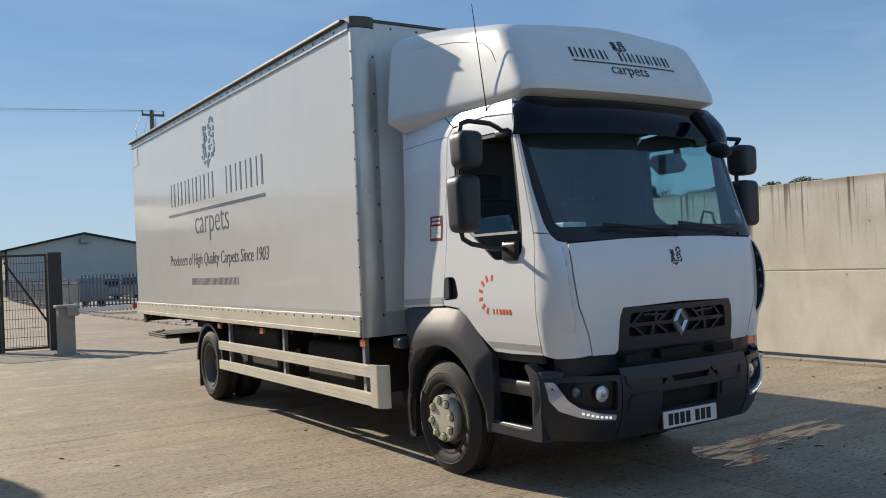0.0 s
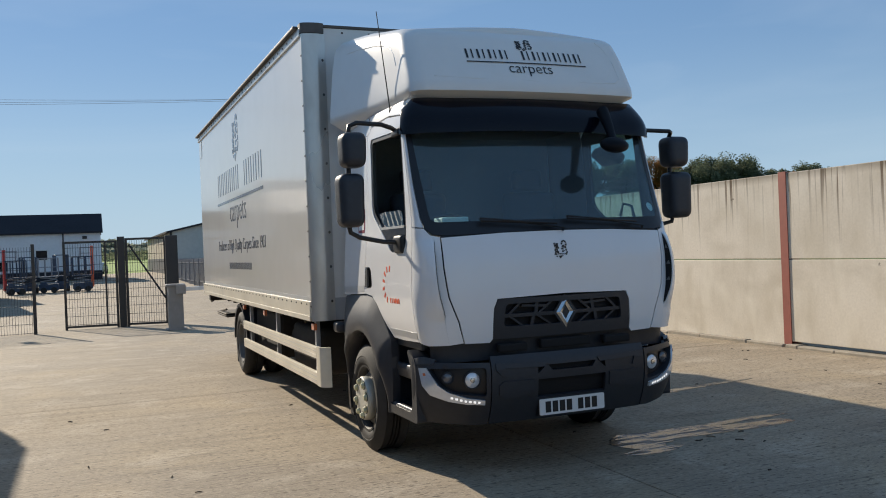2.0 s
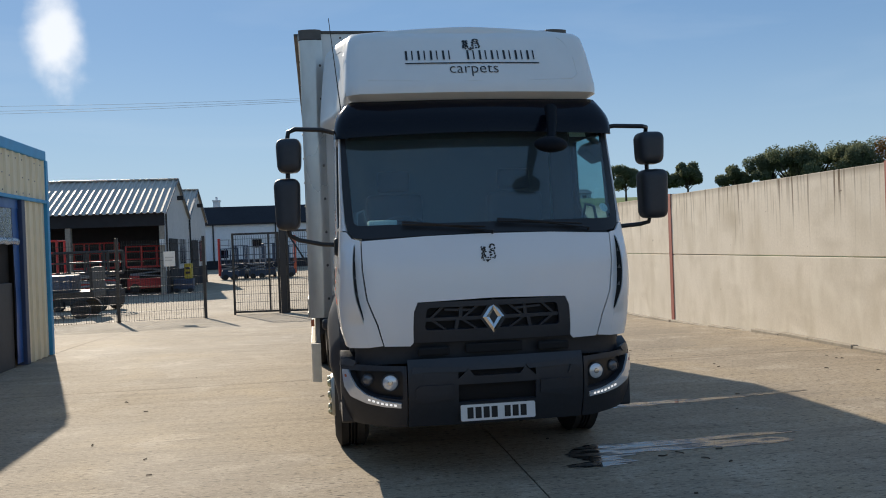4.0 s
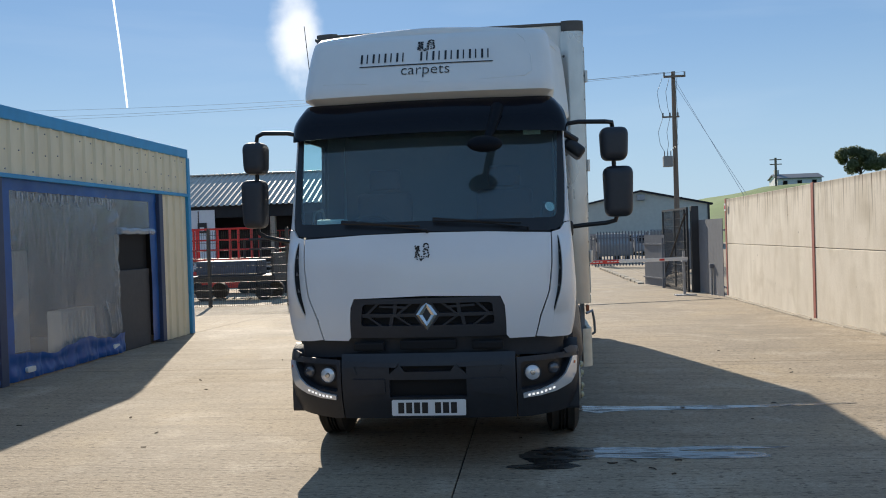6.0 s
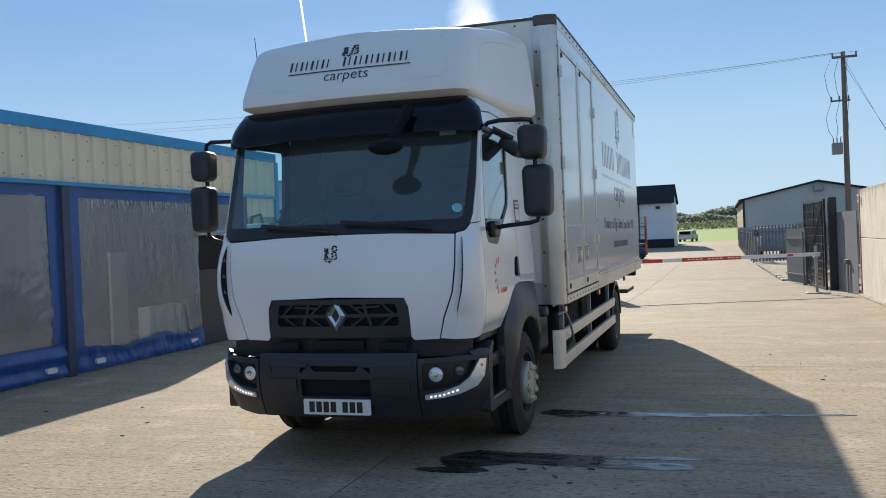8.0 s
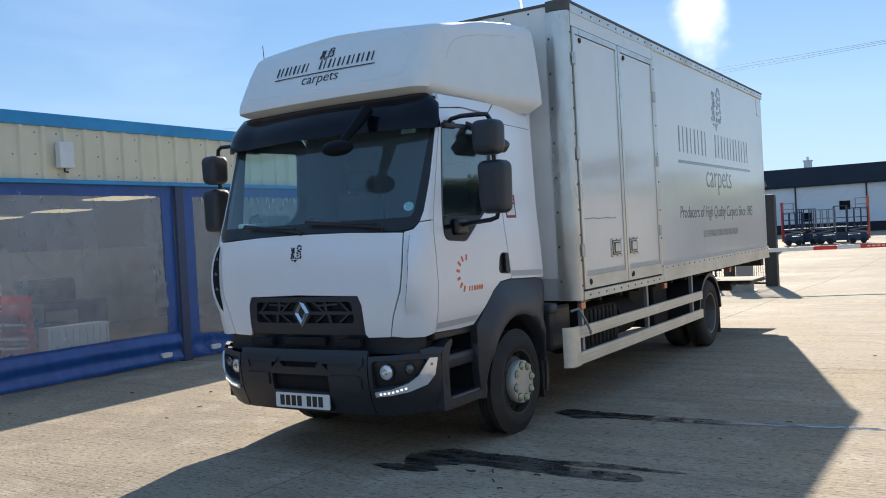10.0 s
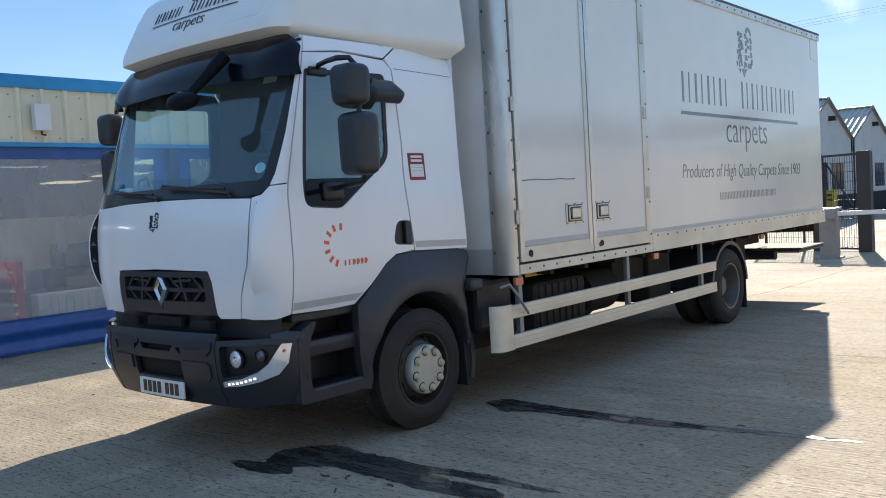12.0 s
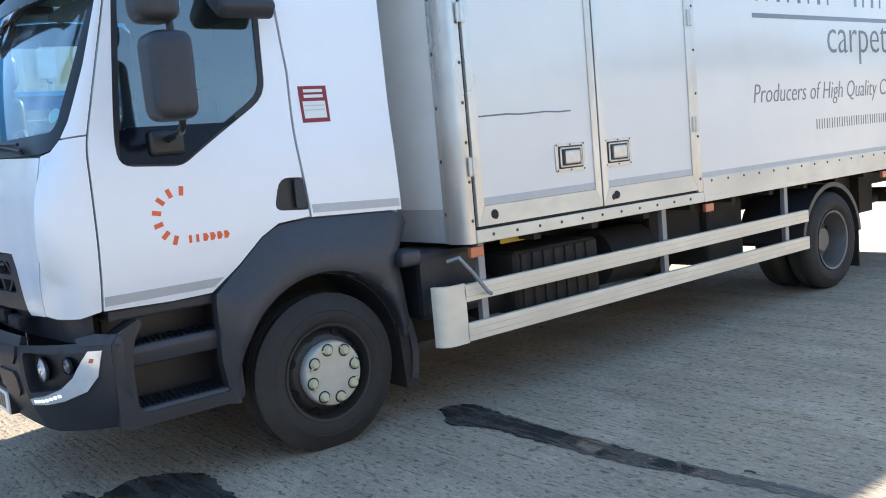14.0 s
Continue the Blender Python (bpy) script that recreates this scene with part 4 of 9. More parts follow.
# personnel doorway cut in the last curtain
pd = empty("doorway", "dark boarded doorway with a rolled clear flap above", "doorway")
part("panel", box(SX - 0.10, SX - 0.05, 6.95, 8.06, 0.0, 1.28, 0.01), M["brown"], pd)
# solid black board: the shade inside the opening as colour
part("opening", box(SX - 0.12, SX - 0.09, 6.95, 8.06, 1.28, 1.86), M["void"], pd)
part("side_strip", sheet_strip(SX - 0.02, 8.06, 8.33, 0.05, 2.5, 0.03, 77, 6, 20), M["blue_pvc"], pd, smooth=60)
part("film", sheet_strip(SX - 0.03, 6.95, 8.08, 1.92, 2.42, 0.03, 78, 24, 8), M["film"], pd, smooth=60)
bm = bmesh.new()
add_tube(bm, [(SX + 0.02, 6.92 + k * 0.146, 1.90 + 0.012 * math.sin(k * 2.1)) for k in range(9)], 0.055, 8)
part("rolled_flap", bm, M["film"], pd, "rolled up clear plastic flap", smooth=60)

wb = empty("wall_box", "white metal box fixed to the cream cladding", "junction box", at=(SX + 0.035, 2.0, 2.9))
part("case", box(0, 0.10, -0.10, 0.10, -0.16, 0.17, 0.01), M["shed_white"], wb)
bm = bmesh.new()
add_tube(bm, [(0.03, 0.0, -0.16), (0.03, 0.0, -0.20), (0.03, 0.05, -0.21)], 0.012, 6)
part("cable_gland", bm, M["black"], wb)

# dim things inside the workshop
for x, y in ((-9.0, -9.0), (-10.6, -3.4), (-8.7, 1.2), (-11.3, 1.8), (-11.1, 7.0), (-15.6, 8.7), (-18.9, 8.9)):
    lp = empty("ceiling_lamp", "lit fluorescent lamp panel on the workshop ceiling", "ceiling lamp", "workshop lamps", at=(x, y, 2.78))
    for k in range(4):
        part("tube", box(-0.58, 0.58, -0.47 + 0.27 * k, -0.35 + 0.27 * k, -0.03, 0.0, 0.006), M["lamp_tube"], lp)
    part("case", box(-0.63, 0.63, -0.60, 0.60, 0.0, 0.06, 0.01), M["shed_white"], lp)
    part("hanger", box(-0.01, 0.01, -0.5, 0.5, 0.06, 0.50), M["grey_steel"], lp)
for x, y in ((-8.7, 1.2), (-11.3, 1.8), (-10.6, -3.4)):   # the light that these panels throw down
    tube_light = bpy.data.lights.new("workshop_light", "AREA")
    tube_light.shape, tube_light.size, tube_light.size_y = "RECTANGLE", 1.1, 1.0
    tube_light.energy, tube_light.color = 31.0, (1.0, 0.95, 0.86)
    new("workshop_light", tube_light).matrix_world = pose(x, y, 2.70)
for y0, wd, hh, mm, nm, lab in ((2.16, 0.96, 0.66, "shed_white", "crate", "white ribbed storage crate on the workshop floor"), (6.83, 1.05, 0.68, "shed_white", "crate", "white ribbed storage crate on the workshop floor")):
    cr = empty(nm, lab, "crate", "workshop crates", at=(-6.55 if y0 < 5 else -6.74, y0, 0))
    bm = bmesh.new()
    add_box(bm, -0.12, 0.12, 0, wd, 0.02, hh, 0.02)
    for k in range(9):
        add_box(bm, 0.12, 0.14, 0.05 + k * wd / 9, 0.08 + k * wd / 9, 0.06, hh - 0.05)
    part("body", bm, M[mm], cr)
ip = empty("inner_door", "plain white door standing inside the workshop", "door", at=(-7.6, 7.30, 0))
part("leaf", box(-0.03, 0.03, -0.22, 0.22, 0.0, 1.64, 0.006), M["shed_white"], ip)
rk = empty("pipe_rack", "red steel rack stacked with pale pipes inside the workshop", "rack", at=(-6.9, 1.95, 0))
part("end_plate", box(-0.35, 0.35, 0.0, 0.09, 0, 1.12, 0.005), M["red"], rk, "red end plate")
part("end_plate", box(-0.30, 0.30, -1.75, -1.68, 0, 0.95, 0.005), M["machine_blue"], rk)
part("crate_panel", box(0.22, 0.26, -0.62, -0.04, 0.05, 0.86), M["maroon"], rk, "dull red side board")
rnd = random.Random(88)
for k in range(15):   # the pipes sag and fan out towards their loose ends
    z0, x0 = 0.16 + 0.062 * k, rnd.uniform(0.05, 0.38)
    bm = bmesh.new()
    add_tube(bm, [(x0, -0.02, z0 - 0.05), (x0 + 0.02, -0.6, z0 + 0.02), (x0, -1.3, z0 + 0.10 + rnd.uniform(-0.04, 0.05)), (x0 - 0.03, -2.1, z0 + 0.17 + rnd.uniform(-0.08, 0.10))], rnd.uniform(0.014, 0.026), 7)
    part("pipe", bm, M["shed_white"] if k % 3 else M["grey_steel"], rk, smooth=50)
for px in (-0.62, -1.35):
    bm = bmesh.new()
    add_rod(bm, (0.30, px, 0.0), (0.26, px - 0.10, 1.62), 0.016, 6)
    part("stake", bm, M["black_steel"], rk)
for x, y, w_, h_ in ((-9.6, 0.4, 0.55, 1.9), (-9.6, 2.6, 0.4, 1.0), (-9.2, 3.65, 0.4, 0.85), (-12.0, -1.5, 0.8, 1.7), (-11.0, 5.2, 1.0, 1.2)):
    mc = empty("workshop_machine", "dark machine tool standing in the dim workshop", "machine", "workshop machines", at=(x, y, 0))
    bm = bmesh.new()
    add_box(bm, -0.4, 0.4, -w_, w_, 0, h_ * 0.62, 0.03), add_box(bm, -0.3, 0.2, -w_ * 0.55, w_ * 0.45, h_ * 0.62, h_, 0.05)
    part("body", bm, M["machine_blue"], mc)
    part("panel", box(0.40, 0.43, -w_ * 0.6, w_ * 0.3, h_ * 0.25, h_ * 0.5, 0.01), M["cabinet"], mc)
part("light_wall", box(-13.2, -13.1, -6.0, 9.4, 0, 1.75), M["render_grey"], shed, "pale lower wall inside the workshop")

# ---- gates, fences, barrier ----
def mesh_panel(w, h, gap=0.055, wire=0.0035, cross=0.2):
    """A welded wire panel, standing on z 0, along x."""
    bm = bmesh.new()
    n = int(w / gap)
    for k in range(n + 1):
        x = k * w / n
        add_box(bm, x - wire, x + wire, -wire, wire, 0, h)
    z = 0.02
    while z <= h:
        add_box(bm, 0, w, -wire * 3.4, wire * 3.4, z - wire * 1.3, z + wire * 1.3)
        z += cross
    return bm


def along(p, q):
    d = Vector(q) - Vector(p)
    return Matrix.Translation(p) @ Matrix.Rotation(math.atan2(d.y, d.x), 4, "Z"), d.length


def mesh_fence(points, h, label):
    ob = empty("mesh_fence", label, "fence")
    for p in points:
        part("fence_post", box(p[0] - 0.035, p[0] + 0.035, p[1] - 0.035, p[1] + 0.035, 0, h + 0.06, 0.004), M["black_steel"], ob)
    for p, q in zip(points, points[1:]):
        m, w = along(p, q)
        o = part("mesh_infill", mesh_panel(w, h - 0.05), M["black_steel"], ob)
        o.matrix_local = m @ Matrix.Translation((0, 0, 0.05))
    return ob


fence = mesh_fence([(-3.87, 15.88, 0), (-5.83, 15.62, 0), (-7.8, 15.36, 0), (-10.5, 15.0, 0), (-13.0, 14.7, 0)], 1.97, "black welded mesh security fence")
settle(fence, 1.2, -1.2)


def gate(p, q, h, tops, stays=True):
    """A leaf of steel frame and mesh between two ground points."""
    m, w = along(p, q)
    ob = empty("security_gate", "black steel framed mesh gate standing open", "gate", "yard gates")
    ob.matrix_world = m
    bm = bmesh.new()
    add_box(bm, 0, 0.05, -0.025, 0.025, 0.0, h, 0.004), add_box(bm, w - 0.05, w, -0.025, 0.025, 0.0, h, 0.004)
    add_box(bm, 0.05, w - 0.05, -0.022, 0.022, 0.06, 0.11), add_box(bm, 0.05, w - 0.05, -0.022, 0.022, h - 0.05, h)
    part("frame", bm, M["black_steel"], ob)
    o = part("mesh_infill", mesh_panel(w - 0.1, h - 0.17), M["black_steel"], ob)
    o.location = (0.05, 0, 0.11)
    for k in tops:
        part("stile", box(w * k - 0.02, w * k + 0.02, -0.02, 0.02, 0.11, h - 0.05), M["black_steel"], ob)
    if stays:
        bm = bmesh.new()
        add_rod(bm, (0.08, 0.03, h - 0.15), (w - 0.08, 0.03, 0.35), 0.022, 8)
        part("brace", bm, M["black_steel"], ob)
    return ob


settle(gate((-2.10, 16.6, 0), (-3.28, 16.75, 0), 2.08, (0.22,), False), 1.2, -1.2)
settle(gate((-1.92, 16.55, 0), (-0.80, 16.2, 0), 2.12, (0.78,)), 1.2, -1.2)
gp = empty("gate_post", "square black steel gate post", "gate post", "gate posts")
part("shaft", box(-2.09, -1.93, 16.50, 16.66, 0, 2.16, 0.006), M["black_steel"], gp)
settle(gp, 1.2, -1.2)
gp = empty("gate_post", "broad black steel gate post beside the barrier", "gate post", "gate posts")
part("shaft", box(-1.05, -0.78, 15.95, 16.12, 0, 2.14, 0.006), M["black_steel"], gp)
settle(gp, 1.2, -1.2)
settle(gate((4.83, 16.45, 0), (4.62, 19.2, 0), 2.2, (0.12, 0.5)), 1.24, 2.07)
gp = empty("gate_post", "square black steel gate post", "gate post", "gate posts")
part("shaft", box(4.9, 5.08, 16.3, 16.48, 0, 2.22, 0.006), M["black_steel"], gp)
settle(gp, 1.24, 2.07)

bar = empty("barrier", "red and white lifting barrier with a grey cabinet", "barrier", at=(0, 0, 0))
bm = bmesh.new()
add_box(bm, -1.20, -0.84, 17.74, 18.08, -0.25, 0.88, 0.012), add_box(bm, -1.25, -0.79, 17.69, 18.13, 0.88, 0.94, 0.015), add_box(bm, -1.27, -0.77, 17.67, 18.15, -0.25, -0.20), add_box(bm, -1.02, -0.78, 17.60, 17.80, 0.68, 0.92, 0.02)
part("cabinet", bm, M["cabinet"], bar)
am, aw = along((-0.95, 17.68, 0.80), (5.16, 19.92, 0.80))
for k in range(12):
    bm = bmesh.new()
    add_box(bm, aw * k / 12 + 0.001, aw * (k + 1) / 12 - 0.001, -0.022, 0.022, -0.05, 0.05, 0.008)
    o = part("arm_section", bm, M["red"] if k in (3, 5, 6, 7) else M["red_white"], bar, "red arm section" if k in (3, 5, 6, 7) else "white arm section")
    o.matrix_local = am
bm = bmesh.new()
for k in range(16):
    if k % 5 != 4:
        add_box(bm, aw * 0.44 + k * 0.11, aw * 0.44 + k * 0.11 + 0.075, -0.0255, -0.0225, -0.012, 0.018)
o = part("writing_bar", bm, M["red_white"], bar)
o.matrix_local = am
for k in (0.31, 0.86):
    o = part("reflector", box(aw * k, aw * k + 0.16, -0.026, -0.0225, -0.03, 0.03), M["red"], bar)
    o.matrix_local = am
bm = bmesh.new()
add_box(bm, 5.03, 5.10, 19.97, 20.04, -0.28, 1.03), add_box(bm, 4.99, 5.14, 19.84, 20.10, 0.71, 0.745), add_box(bm, 4.78, 5.38, 19.75, 20.15, -0.275, -0.235, 0.01)
tagged(part("barrier_rest", bm, M["grey_steel"]), "grey steel rest post for the barrier arm", "post")


def pale_fence(p, q, h, pitch=0.155, pale=0.07, mat_key="grey_steel", solid=False, label="grey steel palisade fence"):
    m, w = along(p, q)
    ob = empty("palisade_fence", label, "fence", "palisade fences")
    ob.matrix_world = m
    n = int(w / pitch)
    for k in range(n):
        bm = bmesh.new()
        x = (k + 0.5) * pitch
        hw = pitch * 0.49 if solid else pale / 2
        add_prism(bm, [(x - hw, 0.05), (x + hw, 0.05), (x + hw, h - (0 if solid else 0.08)), (x, h), (x - hw, h - (0 if solid else 0.08))], -0.012, 0.002, axis="y")
        part("pale", bm, M[mat_key], ob)
    for z in (0.3, h - 0.35):
        part("fence_rail", box(0, w, 0.004, 0.044, z, z + 0.05), M[mat_key], ob)
    k = 0.0
    while k <= w:
        part("fence_post", box(k - 0.03, k + 0.03, 0.045, 0.10, 0, h - 0.1), M[mat_key], ob)
        k += 2.75
    return ob


pale_fence((5.80, 21.5, -0.32), (5.97, 18.72, -0.26), 2.25, pitch=0.33, solid=True, mat_key="fence_grey", label="grey steel sheet infill fence")
pale_fence((5.20, 24.7, -0.36), (4.75, 26.75, -0.38), 1.85, pitch=0.34, solid=True, mat_key="fence_grey", label="low grey steel sheet infill fence")
pale_fence((4.36, 46.6, -0.43), (4.12, 77.0, -0.12), 2.0, pitch=0.20, mat_key="fence_grey", label="grey steel palisade fence along the road")
bl = empty("bollard_lamp", "slim grey bollard with a small lamp head", "bollard", at=(5.84, 19.95, -0.29))
bm = bmesh.new()
add_rod(bm, (0, 0, 0), (0, 0, 0.82), 0.03, 10), add_rod(bm, (0, 0, 0), (0, 0, 0.02), 0.08, 12)
part("shaft", bm, M["grey_steel"], bl)
part("lamp_head", box(-0.07, 0.07, -0.10, 0.05, 0.80, 0.92, 0.02), M["fence_grey"], bl)
for p, q, grow, kw in (((4.75, 23.0, 0), (8.6, 33.5, 0), 1.25, {}), ((8.6, 33.6, 0), (3.9, 36.0, 0), 1.25, {})):
    settle(pale_fence(p, q, 1.68, mat_key="fence_grey", **kw), grow, 2.07)
kb = bmesh.new()
for k in range(14):
    add_box(kb, 4.12 - k * 0.02, 4.30 - k * 0.02, 21.2 + k * 0.92, 22.115 + k * 0.92, 0, 0.06 + 0.012 * (k % 3), 0.006, 1)
settle(part("kerb", kb, M["plinth"]), 1.25, 2.07)
tagged(bpy.data.objects["kerb"], "pale concrete kerb along the entrance road", "kerb", kind="structure")

# twigs and grit lying about on the yard
bm = bmesh.new()
rnd = random.Random(51)
spots = [(1.27, 0.23), (1.53, 0.07), (1.74, 0.29), (1.42, 0.27)] + [(rnd.uniform(-5.0, 5.4), rnd.uniform(-4.5, 6.0)) for _ in range(48)]
for k, (x, y) in enumerate(spots):
    a, r = rnd.uniform(0, 3.14), rnd.uniform(0.012, 0.032) * (1.4 if k < 4 else 0.8)
    z = yard_z(x, y) + 0.006
    p = [Vector((x + math.cos(a) * r * t, y + math.sin(a) * r * t + 0.4 * r * (1 - t * t) * (k % 3 - 1), z + 0.004 * (k % 2) * (1 - t * t))) for t in (-1, -0.4, 0.2, 1)]
    add_tube(bm, p, rnd.uniform(0.003, 0.006), 5)
tagged(part("yard_litter", bm, M["bark"]), "dark twigs and grit scattered on the concrete", "litter", kind="stuff")

# gathered folds along the top of the clear sheeting, crinkle highlights painted pale
bm = bmesh.new()
rnd = random.Random(63)
for k in range(30):
    y, z1, ln, w, s_ = rnd.uniform(4.2, 6.8), 2.41 - rnd.uniform(0, 0.05), rnd.uniform(0.05, 0.17), rnd.uniform(0.004, 0.011), rnd.uniform(-0.25, 0.25)
    add_prism(bm, [(y - w, z1), (y + w, z1 - 0.01), (y + w * 0.4 + s_ * ln, z1 - ln), (y + s_ * ln, z1 - ln * 0.97)], SX - 0.026, SX - 0.010, "x")
part("sheet_fold", bm, M["crease"], bpy.data.objects["curtain_door.003"], "gathered folds of clear plastic with highlights painted pale", kind="stuff")

# ---- the box truck ----
truck = empty("box_truck", "white box delivery truck with roof fairing and grey lettering", "truck")
BX, BY0, BY1, BZ0, BZ1 = 1.27, 2.26, 9.85, 0.98, 3.635


def rivet_row(bm, pts, axis, r=0.011):
    d = {"x": Vector((1, 0, 0)), "-x": Vector((-1, 0, 0)), "-y": Vector((0, -1, 0))}[axis]
    for p in pts:
        add_rod(bm, Vector(p), Vector(p) + d * 0.006, r, 7, r * 0.6)


def steps(a, b, pitch):
    n = max(1, round((b - a) / pitch))
    return [a + (b - a) * (k + 0.5) / n for k in range(n)]


# load body: skins, floor and roof
part("side_panel", box(-BX + 0.006, -BX + 0.03, BY0 + 0.04, BY1 - 0.06, 1.14, 3.53), M["panel"], truck, "white glossy side panel")
part("side_panel", box(BX - 0.03, BX - 0.006, 4.50, BY1 - 0.06, 1.14, 3.53), M["panel"], truck, "white glossy side panel")
part("front_bulkhead", box(-BX + 0.17, BX - 0.17, BY0 + 0.006, BY0 + 0.03, 1.18, 3.60), M["bulkhead"], truck, "white front bulkhead")
part("bulkhead_skirt", box(-BX + 0.17, BX - 0.17, BY0 + 0.010, BY0 + 0.03, BZ0, 1.18), M["grey_strip"], truck, "grey lower bulkhead strip")
part("body_roof", box(-BX + 0.05, BX - 0.05, BY0 + 0.05, BY1 - 0.02, 3.57, 3.605), M["grp"], truck)
part("body_floor", box(-BX + 0.03, BX - 0.03, BY0 + 0.03, BY1 - 0.03, BZ0 + 0.01, 1.12), M["chassis"], truck)
part("rear_frame", box(-BX + 0.01, BX - 0.01, BY1 - 0.06, BY1, BZ0, 3.61, 0.01), M["post_alu"], truck)
for sx in (-1, 1):
    # rounded front corner posts, with roof caps
    bm = bmesh.new()
    arc = [(sx * (BX - 0.15 + 0.15 * math.sin(a)), BY0 + 0.02 - 0.045 * math.cos(a)) for a in [k * math.pi / 20 for k in range(11)]]
    arc = arc + [(sx * BX, BY0 + 0.05), (sx * (BX - 0.02), BY0 + 0.05), (sx * (BX - 0.04), BY0 + 0.04), (sx * (BX - 0.21), BY0 + 0.035), (sx * (BX - 0.21), BY0 - 0.006), (sx * (BX - 0.18), BY0 - 0.010)]
    add_prism(bm, arc, BZ0, 3.54, "z")
    part("corner_post", bm, M["post_alu"], truck, "weathered aluminium corner post", smooth=40)
    bm = bmesh.new()
    arc2 = [(sx * (BX - 0.15 + 0.157 * math.sin(a)), BY0 + 0.02 - 0.052 * math.cos(a)) for a in [k * math.pi / 20 for k in range(11)]] + [(sx * (BX + 0.005), BY0 + 0.12), (sx * (BX - 0.2), BY0 + 0.12), (sx * (BX - 0.2), BY0 - 0.014)]
    add_prism(bm, arc2, 3.545, BZ1, "z")
    part("corner_cap", bm, M["roofcap"], truck, "dark roof corner cap", smooth=40)
    part("roof_rail", box(sx * BX - 0.012, sx * BX + 0.012, BY0 + 0.05, BY1, 3.525, 3.602, 0.006), M["post_alu"], truck, "riveted aluminium roof rail")
    part("roof_capping", box(sx * BX - 0.05, sx * BX + 0.016, BY0 + 0.11, BY1, 3.603, 3.628, 0.006), M["roofcap"], truck, "dark roof edge capping")
    y0 = 4.522 if sx > 0 else BY0 + 0.05
    bm = bmesh.new()
    add_box(bm, sx * BX - 0.01, sx * BX + 0.01, y0, BY1, BZ0, 1.155, 0.006), add_box(bm, sx * BX - 0.015, sx * BX + 0.015, y0, BY1, BZ0, BZ0 + 0.045, 0.004)
    part("floor_rail", bm, M["alu_cream"], truck, "dull aluminium floor rail with rivets")
    part("decal_strip", box(sx * (BX - 0.0065) - 0.002, sx * (BX - 0.0065) + 0.002, y0 + 0.02, BY1 - 0.08, 1.16, 1.195), M["grey_strip"], truck)
    bm = bmesh.new()
    ax = "x" if sx > 0 else "-x"
    rivet_row(bm, [(sx * (BX + 0.01), y, 1.13) for y in steps(y0, BY1, 0.21)], ax)
    rivet_row(bm, [(sx * (BX + 0.012), y, 3.565) for y in steps(BY0 + 0.2, BY1, 0.21)], ax)
    rivet_row(bm, [(sx * BX, BY0 + 0.035, z) for z in steps(1.0, 3.46, 0.22)], ax)
    rivet_row(bm, [(sx * (BX - 0.18), BY0 - 0.010, z) for z in steps(1.0, 3.46, 0.30)], "-y", 0.014)
    part("rivets", bm, M["roofcap"], truck, kind="stuff")
    part("vent_flap", box(sx * (BX - 0.004) - 0.004, sx * (BX - 0.004) + 0.004, BY1 - 0.36, BY1 - 0.09, 3.24, 3.51), M["panel"], truck)
part("roof_rail_front", box(-BX + 0.2, BX - 0.2, BY0 - 0.006, BY0 + 0.05, 3.602, 3.628, 0.006), M["roofcap"], truck, "dark front roof capping")
bm = bmesh.new()
rivet_row(bm, [(x, BY0 + 0.006, 3.565) for x in steps(-BX + 0.25, BX - 0.25, 0.24)], "-y")
part("rivets", bm, M["roofcap"], truck, kind="stuff")

